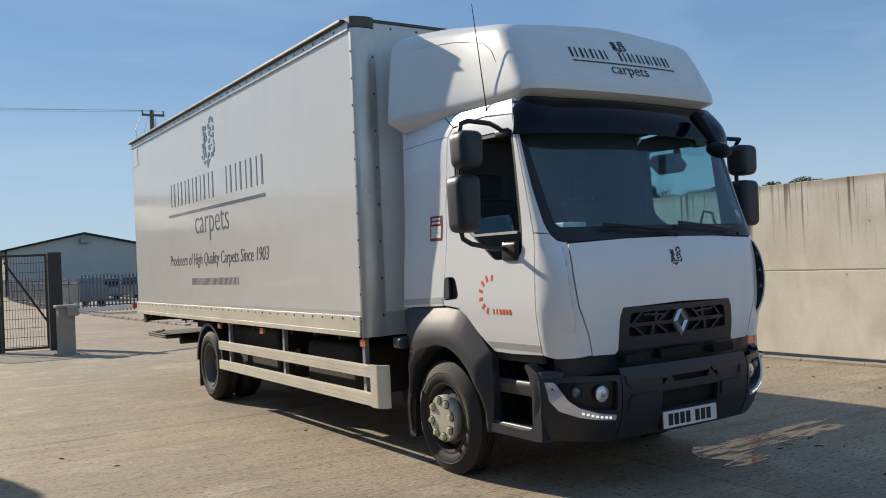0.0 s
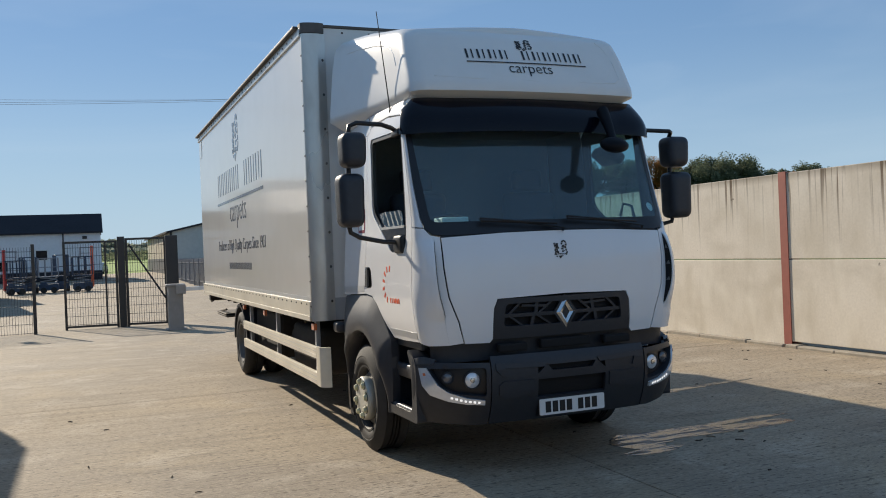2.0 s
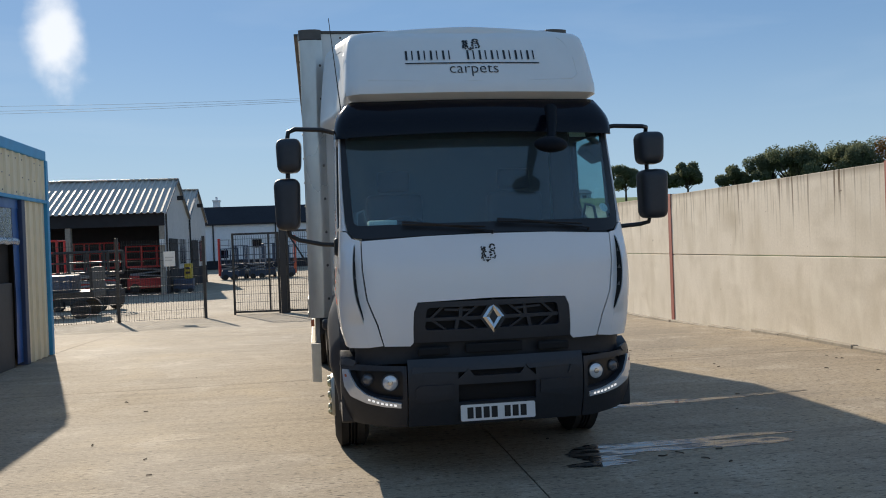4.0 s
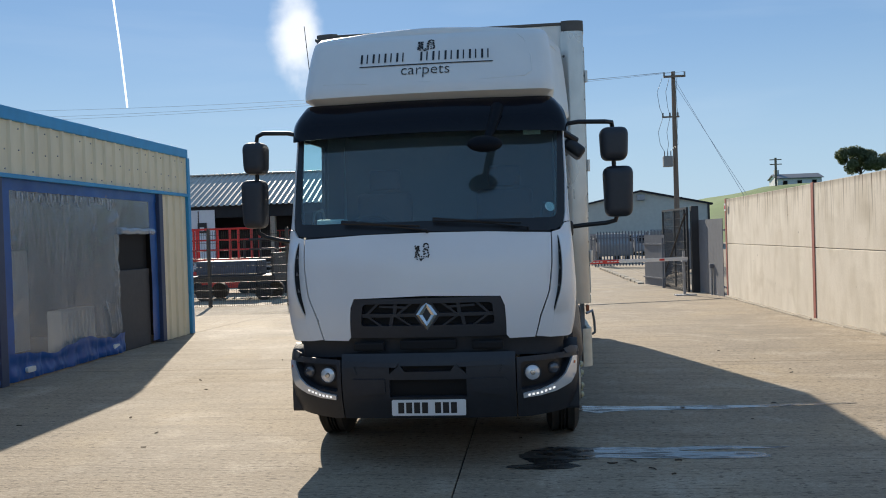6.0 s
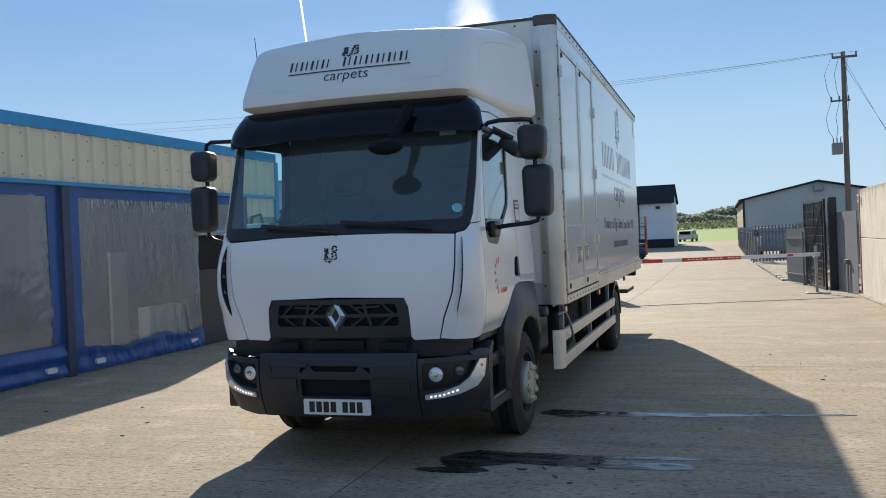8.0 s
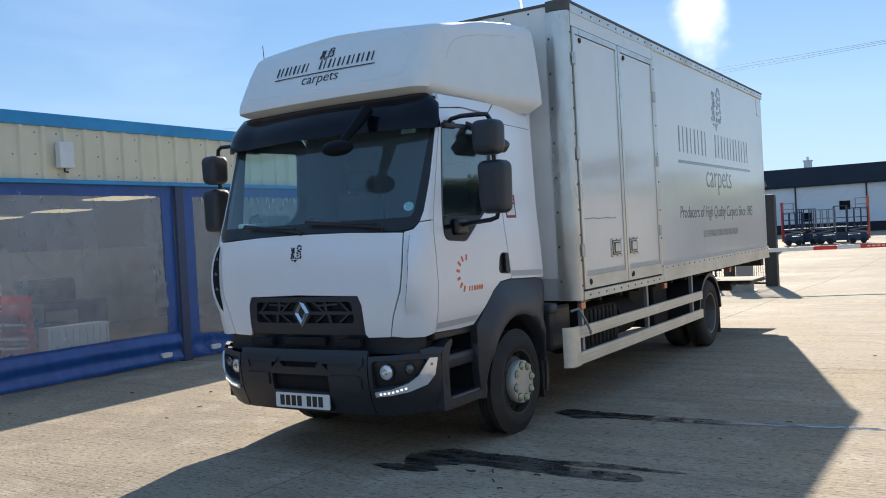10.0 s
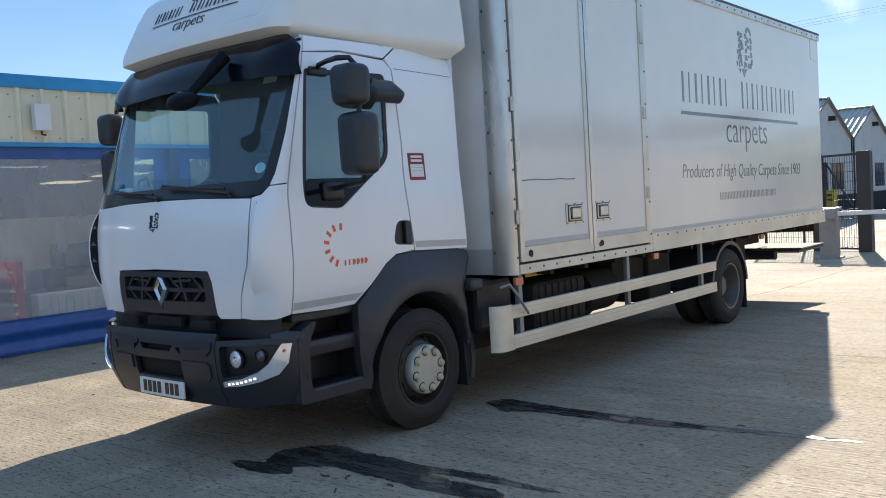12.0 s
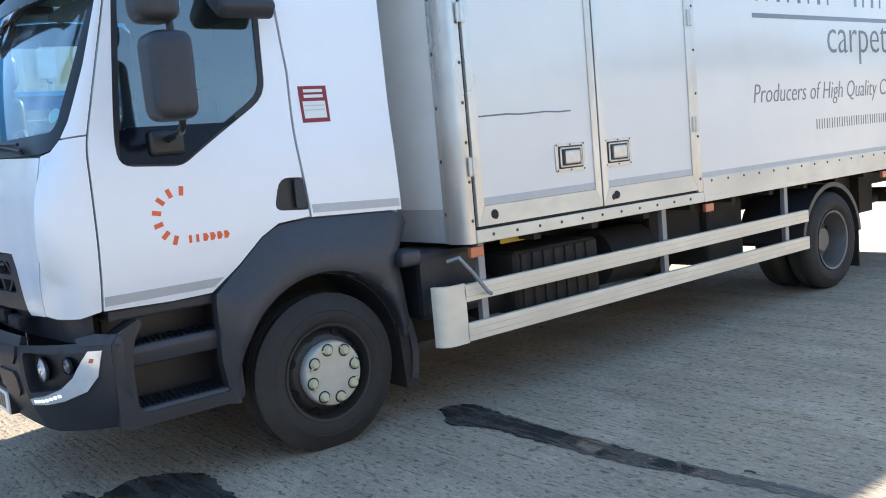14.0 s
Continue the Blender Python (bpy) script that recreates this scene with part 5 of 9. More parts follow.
# the two-leaf side door
part("door_surround", box(BX - 0.045, BX - 0.008, BY0 + 0.052, 4.50, BZ0 + 0.02, 3.52), M["chassis"], truck)
part("door_header", box(BX - 0.008, BX + 0.006, BY0 + 0.052, 4.50, 3.41, 3.525), M["panel"], truck, "white panel over the side door")
part("door_sill", box(BX - 0.02, BX + 0.012, BY0 + 0.052, 4.520, BZ0, 1.055, 0.006), M["alu_cream"], truck, "riveted aluminium door sill")
part("door_jamb", box(BX - 0.01, BX + 0.010, 4.46, 4.52, 1.057, 3.52, 0.005), M["post_alu"], truck)
for ya, yb, side in ((2.325, 3.405, -1), (3.42, 4.455, 1)):
    leaf = part("side_door", box(BX - 0.008, BX + 0.004, ya + 0.05, yb - 0.05, 1.20, 3.34), M["panel"], truck, "white side door leaf in an aluminium frame")
    e, lo_, hi_ = 0.001, 1.075, 3.40   # four members, mitred at the corners
    for f, key in (([(ya, lo_), (ya + 0.055, lo_ + 0.115), (ya + 0.055, hi_ - 0.055), (ya, hi_)], "post_alu"), ([(yb, lo_), (yb, hi_), (yb - 0.055, hi_ - 0.055), (yb - 0.055, lo_ + 0.115)], "post_alu"),
                   ([(ya + e, lo_), (yb - e, lo_), (yb - 0.055 - e, lo_ + 0.113), (ya + 0.055 + e, lo_ + 0.113)], "alu_cream"), ([(ya + e, hi_), (ya + 0.055 + e, hi_ - 0.053), (yb - 0.055 - e, hi_ - 0.053), (yb - e, hi_)], "post_alu")):
        bm = bmesh.new()
        add_prism(bm, f, BX - 0.008, BX + 0.014, "x")
        part("door_frame", bm, M[key], leaf)
    bm = bmesh.new()
    rivet_row(bm, [(BX + 0.014, ya + 0.14 if side < 0 else ya + 0.10, 1.125)], "x", 0.022)
    part("drain_plug", bm, M["black"], leaf, "round black plug")
    part("frame_lining", box(BX + 0.002, BX + 0.008, ya + 0.055, yb - 0.055, 1.19, 1.235), M["grey_strip"], leaf)
    lx0 = 3.0 if side < 0 else 3.46
    # recessed paddle latch
    bm = bmesh.new()
    o = rounded([(lx0, 1.325), (lx0 + 0.27, 1.325), (lx0 + 0.27, 1.505), (lx0, 1.505)], 0.02)
    add_prism(bm, o, BX + 0.003, BX + 0.012, "x")
    part("latch", bm, M["alu"], leaf, "chromed recessed paddle latch")
    part("latch_recess", box(BX + 0.012, BX + 0.0145, lx0 + 0.026, lx0 + 0.244, 1.346, 1.486, 0.003), M["black"], leaf)
    bm = bmesh.new()
    ring_ = [(lx0 + 0.042, 1.36), (lx0 + 0.228, 1.36), (lx0 + 0.228, 1.472), (lx0 + 0.042, 1.472)]
    for p_, q_ in zip(ring_, ring_[1:] + ring_[:1]):
        add_rod(bm, (BX + 0.017, *p_), (BX + 0.017, *q_), 0.006, 6)
    part("latch_rim", bm, M["alu"], leaf)
    bm = bmesh.new()
    rivet_row(bm, [(BX + 0.012, lx0 + a_, z_) for a_ in (0.013, 0.135, 0.257) for z_ in (1.336, 1.494)], "x", 0.006)
    part("latch_rivets", bm, M["roofcap"], leaf, kind="stuff")
    part("latch_paddle", box(BX + 0.0145, BX + 0.026, lx0 + 0.075, lx0 + 0.215, 1.374, 1.458, 0.012), M["alu"], leaf)
    hy = ya - 0.01 if side < 0 else yb
    for z in (1.42, 2.28, 3.12) if side < 0 else (1.55, 2.30, 3.0):
        bm = bmesh.new()
        add_box(bm, BX + 0.010, BX + 0.026, hy - 0.03, hy + 0.03, z - 0.055, z + 0.055, 0.006)
        add_rod(bm, (BX + 0.026, hy, z - 0.055), (BX + 0.026, hy, z + 0.055), 0.012, 8)
        part("hinge", bm, M["alu"], leaf)
    for p, q in (((BX + 0.01, ya + 0.13, 1.135), 0.03), ((BX + 0.005, ya + 0.16, 3.30), 0.026)):
        bm = bmesh.new()
        add_rod(bm, p, (p[0] + 0.012, p[1], p[2]), q, 12, q * 0.8)
        part("buffer", bm, M["rubber"], leaf, "black rubber buffer")
bm = bmesh.new()
rivet_row(bm, [(BX + 0.012, y, 1.02) for y in steps(2.34, 4.45, 0.19)], "x")
rivet_row(bm, [(BX + 0.010, 4.49, z) for z in steps(1.0, 3.46, 0.30)], "x")
part("rivets", bm, M["roofcap"], truck, kind="stuff")
bm = bmesh.new()
add_tube(bm, [(BX + 0.005, 2.40 + 0.11 * k, 1.70 + 0.003 * (k % 3)) for k in range(8)], 0.005, 5)
part("scratch", bm, M["decal"], truck, "grey horizontal scuff")


def word_bars(x, y, z, width, height, letters, material, name, sx, stroke=0.22):
    """A word that is not spelt out: a broad and a narrow upright bar for each of its letters."""
    pitch = width / len(letters)
    for k, c in enumerate(letters):
        if c == " ":
            continue
        bm = bmesh.new()
        y0 = y - width / 2 + (k + 0.08) * pitch
        for j, wide in ((0.0, 1.35), (0.50, 0.75)):
            add_box(bm, x - 0.0015, x + 0.0015, y0 + j * pitch, y0 + j * pitch + stroke * wide * pitch, z - height / 2, z + height / 2)
        part(name, bm, material, truck)


for sx, cy in ((1, 7.08), (-1, 6.11)):
    face = sx * (BX - 0.0045)
    tm = pose(face, cy, 0, 90, 0, 90 if sx > 0 else -90)
    word_bars(face, cy, 2.61, 3.52, 0.31, "xxxx xxxxxx", M["decal"], "name_bar", sx, 0.10)
    part("name_rule", box(face - 0.0015, face + 0.0015, cy - 1.78, cy + 1.78, 2.325, 2.36), M["decal"], truck)
    lettering("carpets", 1.26, 0.33, 0.003, Matrix.Translation((0, 0, 2.12)) @ tm, "lettering", M["decal"], truck, split=True)
    lettering("Producers of High Quality Carpets Since 1903", 3.62, 0.19, 0.003, Matrix.Translation((0, 0, 1.72)) @ tm, "lettering", M["decal"], truck, lean=0.22, split=True)
    word_bars(face, cy, 1.46, 1.75, 0.085, "xxxxxxxxxxxxxxxxxxxx", M["decal"], "address_bar", sx, 0.08)
    # crest: a loose cluster of small upright shapes
    bm = bmesh.new()
    add_crest(bm, lambda b, pts: add_prism(b, [(cy + sx * u, 3.12 + v) for u, v in pts], face - 0.0016, face + 0.0016, "x"), 0.60, 0.60, 8)
    part("crest", bm, M["decal"], truck, kind="stuff")

# ---- chassis and running gear ----
for sx in (-1, 1):
    part("chassis_rail", box(sx * 0.42 - 0.035, sx * 0.42 + 0.035, 0.6, 9.5, 0.72, 0.94, 0.01), M["chassis"], truck)
    part("subframe", box(sx * 0.42 - 0.04, sx * 0.42 + 0.04, 2.3, 9.8, 0.94, 0.99), M["chassis"], truck)
for y in steps(2.6, 9.6, 0.55):
    part("cross_bearer", box(-1.2, 1.2, y - 0.03, y + 0.03, 0.93, 0.985), M["chassis"], truck)
part("engine_block", box(-0.38, 0.38, 0.55, 2.0, 0.42, 0.95, 0.06), M["chassis"], truck)
part("gearbox", box(-0.55, 0.55, 1.95, 3.0, 0.28, 0.85, 0.08), M["chassis"], truck)
bm = bmesh.new()
add_rod(bm, (0, 3.0, 0.62), (0, 6.5, 0.48), 0.06, 12)
part("prop_shaft", bm, M["chassis"], truck)
bm = bmesh.new()
add_rod(bm, (-0.95, 6.48, 0.43), (0.95, 6.48, 0.43), 0.075, 14)
bmesh.ops.create_uvsphere(bm, u_segments=18, v_segments=10, radius=0.21, matrix=Matrix.Translation((0, 6.48, 0.45)))
part("rear_axle", bm, M["chassis"], truck, smooth=50)
bm = bmesh.new()
add_rod(bm, (-0.9, 1.38, 0.40), (0.9, 1.38, 0.40), 0.06, 10)
part("front_axle", bm, M["chassis"], truck)
# nearside tanks and boxes, driver's side fuel tank
bm = bmesh.new()
add_box(bm, 0.55, 1.1, 2.75, 3.55, 0.45, 0.86, 0.05, 3)
bb = part("battery_box", bm, M["chassis"], truck)
for k in range(7):
    part("cover_rib", box(1.07, 1.115, 2.80 + k * 0.1, 2.85 + k * 0.1, 0.5, 0.84, 0.005, 1), M["chassis"], bb)
bm = bmesh.new()
add_rod(bm, (0.85, 2.6, 0.58), (0.85, 3.4, 0.58), 0.13, 20)
part("air_tank", bm, M["chassis"], truck, smooth=40)
bm = bmesh.new()
add_rod(bm, (0.85, 3.75, 0.66), (0.85, 4.25, 0.66), 0.20, 20)
part("silencer", bm, M["chassis"], truck, smooth=40)
bm = bmesh.new()
add_box(bm, -1.12, -0.55, 2.7, 3.8, 0.42, 0.88, 0.09, 4)
part("fuel_tank", bm, M["chassis"], truck, smooth=40)
for y in (4.3, 5.0):  # driver's side air tanks
    bm = bmesh.new()
    add_rod(bm, (-1.0, y, 0.65), (-0.6, y, 0.62), 0.10, 14)
    part("air_tank", bm, M["chassis"], truck)
bm = bmesh.new()
add_box(bm, 0.62, 1.05, 2.05, 2.5, 0.55, 0.95, 0.04)
part("filter_housing", bm, M["plastic"], truck)
part("battery_box", box(-1.10, -0.52, 4.55, 6.0, 0.40, 0.93, 0.05), M["chassis"], truck)
part("tool_box", box(0.50, 1.0, 4.95, 5.45, 0.42, 0.93, 0.03), M["chassis"], truck)
part("tool_box", box(0.50, 0.95, 4.30, 4.95, 0.575, 0.93, 0.03), M["chassis"], truck)
part("valve_block", box(-0.30, 0.50, 2.1, 2.6, 0.36, 0.70, 0.04), M["chassis"], truck)
part("yellow_label", box(1.06, 1.065, 2.68, 2.95, 0.92, 0.965), M["yellow"], truck)

# side underrun guards
for sx in (-1, 1):
    y1 = 6.02
    for z0, z1 in ((0.655, 0.755), (0.425, 0.53)):
        bm = bmesh.new()
        x = sx * 1.245
        add_box(bm, x - 0.02, x + 0.02, 2.19, y1, z0, z1, 0.006)
        rail = part("guard_rail", bm, M["alu_cream"], truck, "ribbed aluminium side guard rail")
        for k in (0.32, 0.68):
            zz = z0 + (z1 - z0) * k
            part("groove", box(x + sx * 0.0185 - 0.003, x + sx * 0.0185 + 0.003, 2.20, y1 - 0.005, zz - 0.0025, zz + 0.0025), M["alu"], rail)
    bm = bmesh.new()
    c = sx * 1.18
    arc = [(c + sx * 0.085 * math.sin(a), 2.10 - 0.085 * math.cos(a)) for a in [k * math.pi / 12 for k in range(7)]]
    pts = arc + [(sx * 1.265, 2.2), (sx * 1.245, 2.2), (sx * 1.245, 2.10), (sx * 1.18, 2.035)]
    add_prism(bm, pts, 0.42, 0.765, "z")
    part("guard_end", bm, M["alu_cream"], truck, "rounded guard end cap", smooth=40)
    for y in (2.38, 4.12, 5.75):
        part("guard_bracket", box(sx * 1.20 - 0.02, sx * 1.20 + 0.02, y - 0.025, y + 0.025, 0.42, 0.985, 0.004), M["grey_steel"], truck)
    for y in (2.32, 4.62, 6.0 if sx < 0 else 7.45):
        bm = bmesh.new()
        add_box(bm, sx * 1.245 - 0.015, sx * 1.245 + 0.015, y - 0.05, y + 0.05, 0.90, 0.96, 0.006)
        part("marker_lamp", bm, M["amber"], truck, "small amber side marker lamp")
bm = bmesh.new()
add_tube(bm, [(1.22, 2.12, 0.90), (1.28, 2.16, 0.92), (1.30, 2.24, 0.82), (1.31, 2.33, 0.70), (1.29, 2.37, 0.68)], 0.012, 7)
part("crank_rod", bm, M["grey_steel"], truck)

# tail lift folded under the rear
bm = bmesh.new()
add_box(bm, -1.0, 1.1, 9.25, 10.35, 0.585, 0.615, 0.008, 1), add_box(bm, -1.0, 1.1, 9.35, 10.38, 0.62, 0.645, 0.008, 1), add_rod(bm, (-0.95, 10.30, 0.64), (-0.95, 9.6, 0.70), 0.018, 6)
part("tail_lift_platform", bm, M["lift_deck"], truck, "folded aluminium tail lift platform")
bm = bmesh.new()
for sx in (-1, 1):
    add_rod(bm, (sx * 0.5, 8.6, 0.55), (sx * 0.5, 9.6, 0.62), 0.05, 8), add_box(bm, sx * 0.5 - 0.05, sx * 0.5 + 0.05, 8.4, 8.7, 0.45, 0.95)
add_rod(bm, (-0.9, 8.9, 0.58), (0.9, 8.9, 0.58), 0.06, 10)
part("tail_lift_arm", bm, M["chassis"], truck)
bm = bmesh.new()
add_tube(bm, [(-1.15, 9.55, 0.98), (-1.15, 9.7, 0.86), (-1.15, 9.9, 0.84)], 0.02, 6), add_box(bm, -1.2, 1.2, 9.62, 9.8, 0.86, 0.98, 0.01)
part("rear_crossmember", bm, M["chassis"], truck)


# ---- wheels ----
def wheel(name, x, y, sx, r=0.43, wide=0.26, hub=True, steer=0.0, dual=False):
    w = new(name)
    w.parent = truck
    w.matrix_local = pose(x, y, r, 0, 90 * sx, 0) if not steer else pose(x, y, r, 0, 0, steer) @ pose(0, 0, 0, 0, 90 * sx, 0)
    tagged(w, label="black truck tyre on a pale steel wheel")
    h = wide / 2
    bm = bmesh.new()
    prof = [(0.262, -h + 0.02), (0.29, -h), (0.35, -h - 0.008), (0.40, -h + 0.01), (0.424, -h + 0.035), (r, -h + 0.06), (r, -h + 0.09), (r - 0.012, -h + 0.094), (r - 0.012, -h + 0.104), (r, -h + 0.108),
            (r, -0.008), (r - 0.012, -0.006), (r - 0.012, 0.006), (r, 0.008), (r, h - 0.108), (r - 0.012, h - 0.104), (r - 0.012, h - 0.094), (r, h - 0.09),
            (r, h - 0.06), (0.424, h - 0.035), (0.40, h - 0.01), (0.35, h + 0.008), (0.345, h + 0.005), (0.335, h + 0.008), (0.29, h), (0.262, h - 0.02)]
    add_lathe(bm, [(a * r / 0.43 if a < r else a, b) for a, b in prof], 56)
    part("tyre", bm, M["rubber"], w, "black worn tyre", smooth=35)
    bm = bmesh.new()
    if dual:
        prof = [(0.262, -h + 0.02), (0.255, h - 0.02), (0.262, h - 0.005), (0.245, h - 0.01), (0.235, h - 0.05), (0.22, -0.06), (0.15, -0.075), (0.13, -0.05), (0.12, 0.0), (0.10, 0.02), (0.0, 0.02)]
    else:
        prof = [(0.262, -h + 0.02), (0.255, h - 0.02), (0.264, h - 0.004), (0.25, h - 0.006), (0.238, h - 0.03), (0.228, 0.05), (0.205, 0.075), (0.19, 0.085), (0.0, 0.085)]
    add_lathe(bm, prof, 40)
    rim = part("rim", bm, M["rim_dark"] if hub else M["steel"], w, smooth=35)
    # black discs on the closed rim paint the dark of the holes
    for k in range(8):
        m = Matrix.Rotation(2 * math.pi * (k + 0.5) / 8, 4, "Z")
        bm = bmesh.new()
        bmesh.ops.create_cone(bm, cap_ends=True, segments=14, radius1=0.026, radius2=0.026, depth=0.02, matrix=m @ Matrix.Translation((0.213, 0, 0.066 if not dual else -0.062)) @ pose(0, 0, 0, 0, 28 if not dual else -12, 0))
        part("hand_hole", bm, M["void"], rim)
    if hub:
        bm = bmesh.new()
        add_lathe(bm, [(0.160, 0.07), (0.174, 0.11), (0.172, 0.148), (0.165, 0.157), (0.10, 0.160), (0.0, 0.161)], 40)
        cap = part("hub_cap", bm, M["hub"], w, "pale grey wheel trim with nut covers", smooth=40)
        for k in range(8):
            a = 2 * math.pi * (k + 0.25) / 8
            bm = bmesh.new()
            add_lathe(bm, [(0.027, 0.0), (0.025, 0.012), (0.017, 0.026), (0.0, 0.028)], 12, Matrix.Translation((0.134 * math.cos(a), 0.134 * math.sin(a), 0.158)))
            b2 = a + 0.5
            add_prism(bm, [(0.134 * math.cos(a) + 0.018 * math.cos(b2 + 1.57), 0.134 * math.sin(a) + 0.018 * math.sin(b2 + 1.57)), (0.134 * math.cos(a) - 0.018 * math.cos(b2 + 1.57), 0.134 * math.sin(a) - 0.018 * math.sin(b2 + 1.57)),
                           (0.134 * math.cos(a) + 0.045 * math.cos(b2 + 0.9), 0.134 * math.sin(a) + 0.045 * math.sin(b2 + 0.9))], 0.157, 0.172, "z")
            part("nut_cover", bm, M["nutcap"], cap, smooth=40)
            bm = bmesh.new()
            add_lathe(bm, [(0.0, 0.0), (0.034, 0.0), (0.034, 0.0035), (0.0, 0.0035)], 14, Matrix.Translation((0.134 * math.cos(a), 0.134 * math.sin(a), 0.1575)))
            part("nut_ring", bm, M["black"], cap)
    else:
        for k in range(8):
            a = 2 * math.pi * k / 8
            bm = bmesh.new()
            add_rod(bm, (0.16 * math.cos(a), 0.16 * math.sin(a), -0.075), (0.16 * math.cos(a), 0.16 * math.sin(a), -0.03), 0.018, 6)
            part("wheel_nut", bm, M["steel"], rim)
    return w


for sx in (-1, 1):
    wheel("front_wheel", sx * 0.955, 1.375, sx, r=0.412, wide=0.25, hub=True)
    wheel("rear_wheel", sx * 1.10, 6.52, sx, wide=0.24, hub=False, dual=True)
    wheel("rear_wheel", sx * 0.80, 6.52, sx, wide=0.24, hub=False, dual=True)
    # rear mudguard: a bent strip over the wheel, with flap
    bm = bmesh.new()
    outer = [(6.48 + 0.50 * math.cos(a), 0.43 + 0.50 * math.sin(a)) for a in [math.pi * (0.02 + 0.96 * k / 22) for k in range(23)]]
    inner = [(6.48 + 0.475 * math.cos(a), 0.43 + 0.475 * math.sin(a)) for a in [math.pi * (0.02 + 0.96 * k / 22) for k in range(23)]]
    lo, hi = sorted((sx * 0.62, sx * 1.225))
    add_prism(bm, outer + inner[::-1], lo, hi, "x")
    add_prism(bm, [(p[0], p[1]) for p in [(6.48 + 0.515 * math.cos(a), 0.43 + 0.515 * math.sin(a)) for a in [math.pi * (0.02 + 0.96 * k / 22) for k in range(23)]]] + inner[::-1], *sorted((sx * 1.215, sx * 1.235)), "x")
    part("rear_mudguard", bm, M["plastic_mid"], truck, "grey plastic rear mudguard", smooth=40)
    part("mudflap", box(min(sx * 0.66, sx * 1.2), max(sx * 0.66, sx * 1.2), 7.0, 7.02, 0.12, 0.62), M["rubber"], truck, "black rubber mudflap")

# ---- cab: panels cut from one curved surface ----
from mathutils.geometry import delaunay_2d_cdt


def lerp_line(t, x):
    if x <= t[0][0]:
        return t[0][1]
    for (a, u), (b, v) in zip(t, t[1:]):
        if x <= b:
            return u + (v - u) * (x - a) / (b - a)
    return t[-1][1]


def lerp_table(t, x):
    """Straight between the stations, with the bends eased."""
    return sum(lerp_line(t, x + k) for k in (-0.05, -0.025, 0, 0.025, 0.05)) / 5


HALF = [(0.90, 1.00), (1.05, 1.035), (1.25, 1.052), (1.50, 1.040), (1.80, 1.016), (2.10, 1.008), (2.46, 1.000), (2.60, 0.975), (2.70, 0.93)]
FRONT = [(0.90, 0.045), (1.00, 0.025), (1.20, 0.012), (1.50, 0.018), (1.68, 0.055), (2.50, 0.40), (2.70, 0.52)]
SIDE_Y = [(0.90, 0.25), (1.68, 0.27), (2.50, 0.48), (2.70, 0.56)]
FLAT, CORNER = 0.72, 0.45      # lengths along the outline: half the front, and the rounded corner


def cab_point(s, z):
    """The cab's skin: s runs round the outline from the middle of the front (s < 0 is the driver's side)."""
    sx, s = (-1 if s < 0 else 1), abs(s)
    w, yf, ys = lerp_table(HALF, z), lerp_table(FRONT, z), lerp_table(SIDE_Y, z)
    bow = 0.055
    if s <= FLAT:
        return Vector((sx * s * w / 1.05, yf + bow * (s / FLAT) ** 2, z))
    xf = FLAT * w / 1.05
    if s <= FLAT + CORNER:
        a = (s - FLAT) / CORNER * math.pi / 2
        return Vector((sx * (xf + (w - xf) * math.sin(a)), yf + bow + (ys - yf - bow) * (1 - math.cos(a) ** 0.9), z))
    y = ys + (s - FLAT - CORNER) * (1.97 - ys) / 1.70
    return Vector((sx * w, y, z))


def side_s(y, z, sx=1):
    """The outline length of a point on the cab's side."""
    ys = lerp_table(SIDE_Y, z)
    return sx * (FLAT + CORNER + (y - ys) * 1.70 / (1.97 - ys))


def skin_normal(fn, s, z):
    e = 0.012
    a, b = fn(s + e, z) - fn(s - e, z), fn(s, z + e) - fn(s, z - e)
    return a.cross(b).normalized()


def inside(p, poly):
    c, n = False, len(poly)
    for i in range(n):
        (x1, y1), (x2, y2) = poly[i], poly[i - 1]
        if (y1 > p[1]) != (y2 > p[1]) and p[0] < (x2 - x1) * (p[1] - y1) / (y2 - y1) + x1:
            c = not c
    return c


def dense(poly, step):
    out = []
    for i, p in enumerate(poly):
        q = poly[(i + 1) % len(poly)]
        k = max(1, int(math.hypot(q[0] - p[0], q[1] - p[1]) / step))
        out += [(p[0] + (q[0] - p[0]) * j / k, p[1] + (q[1] - p[1]) * j / k) for j in range(k)]
    return out


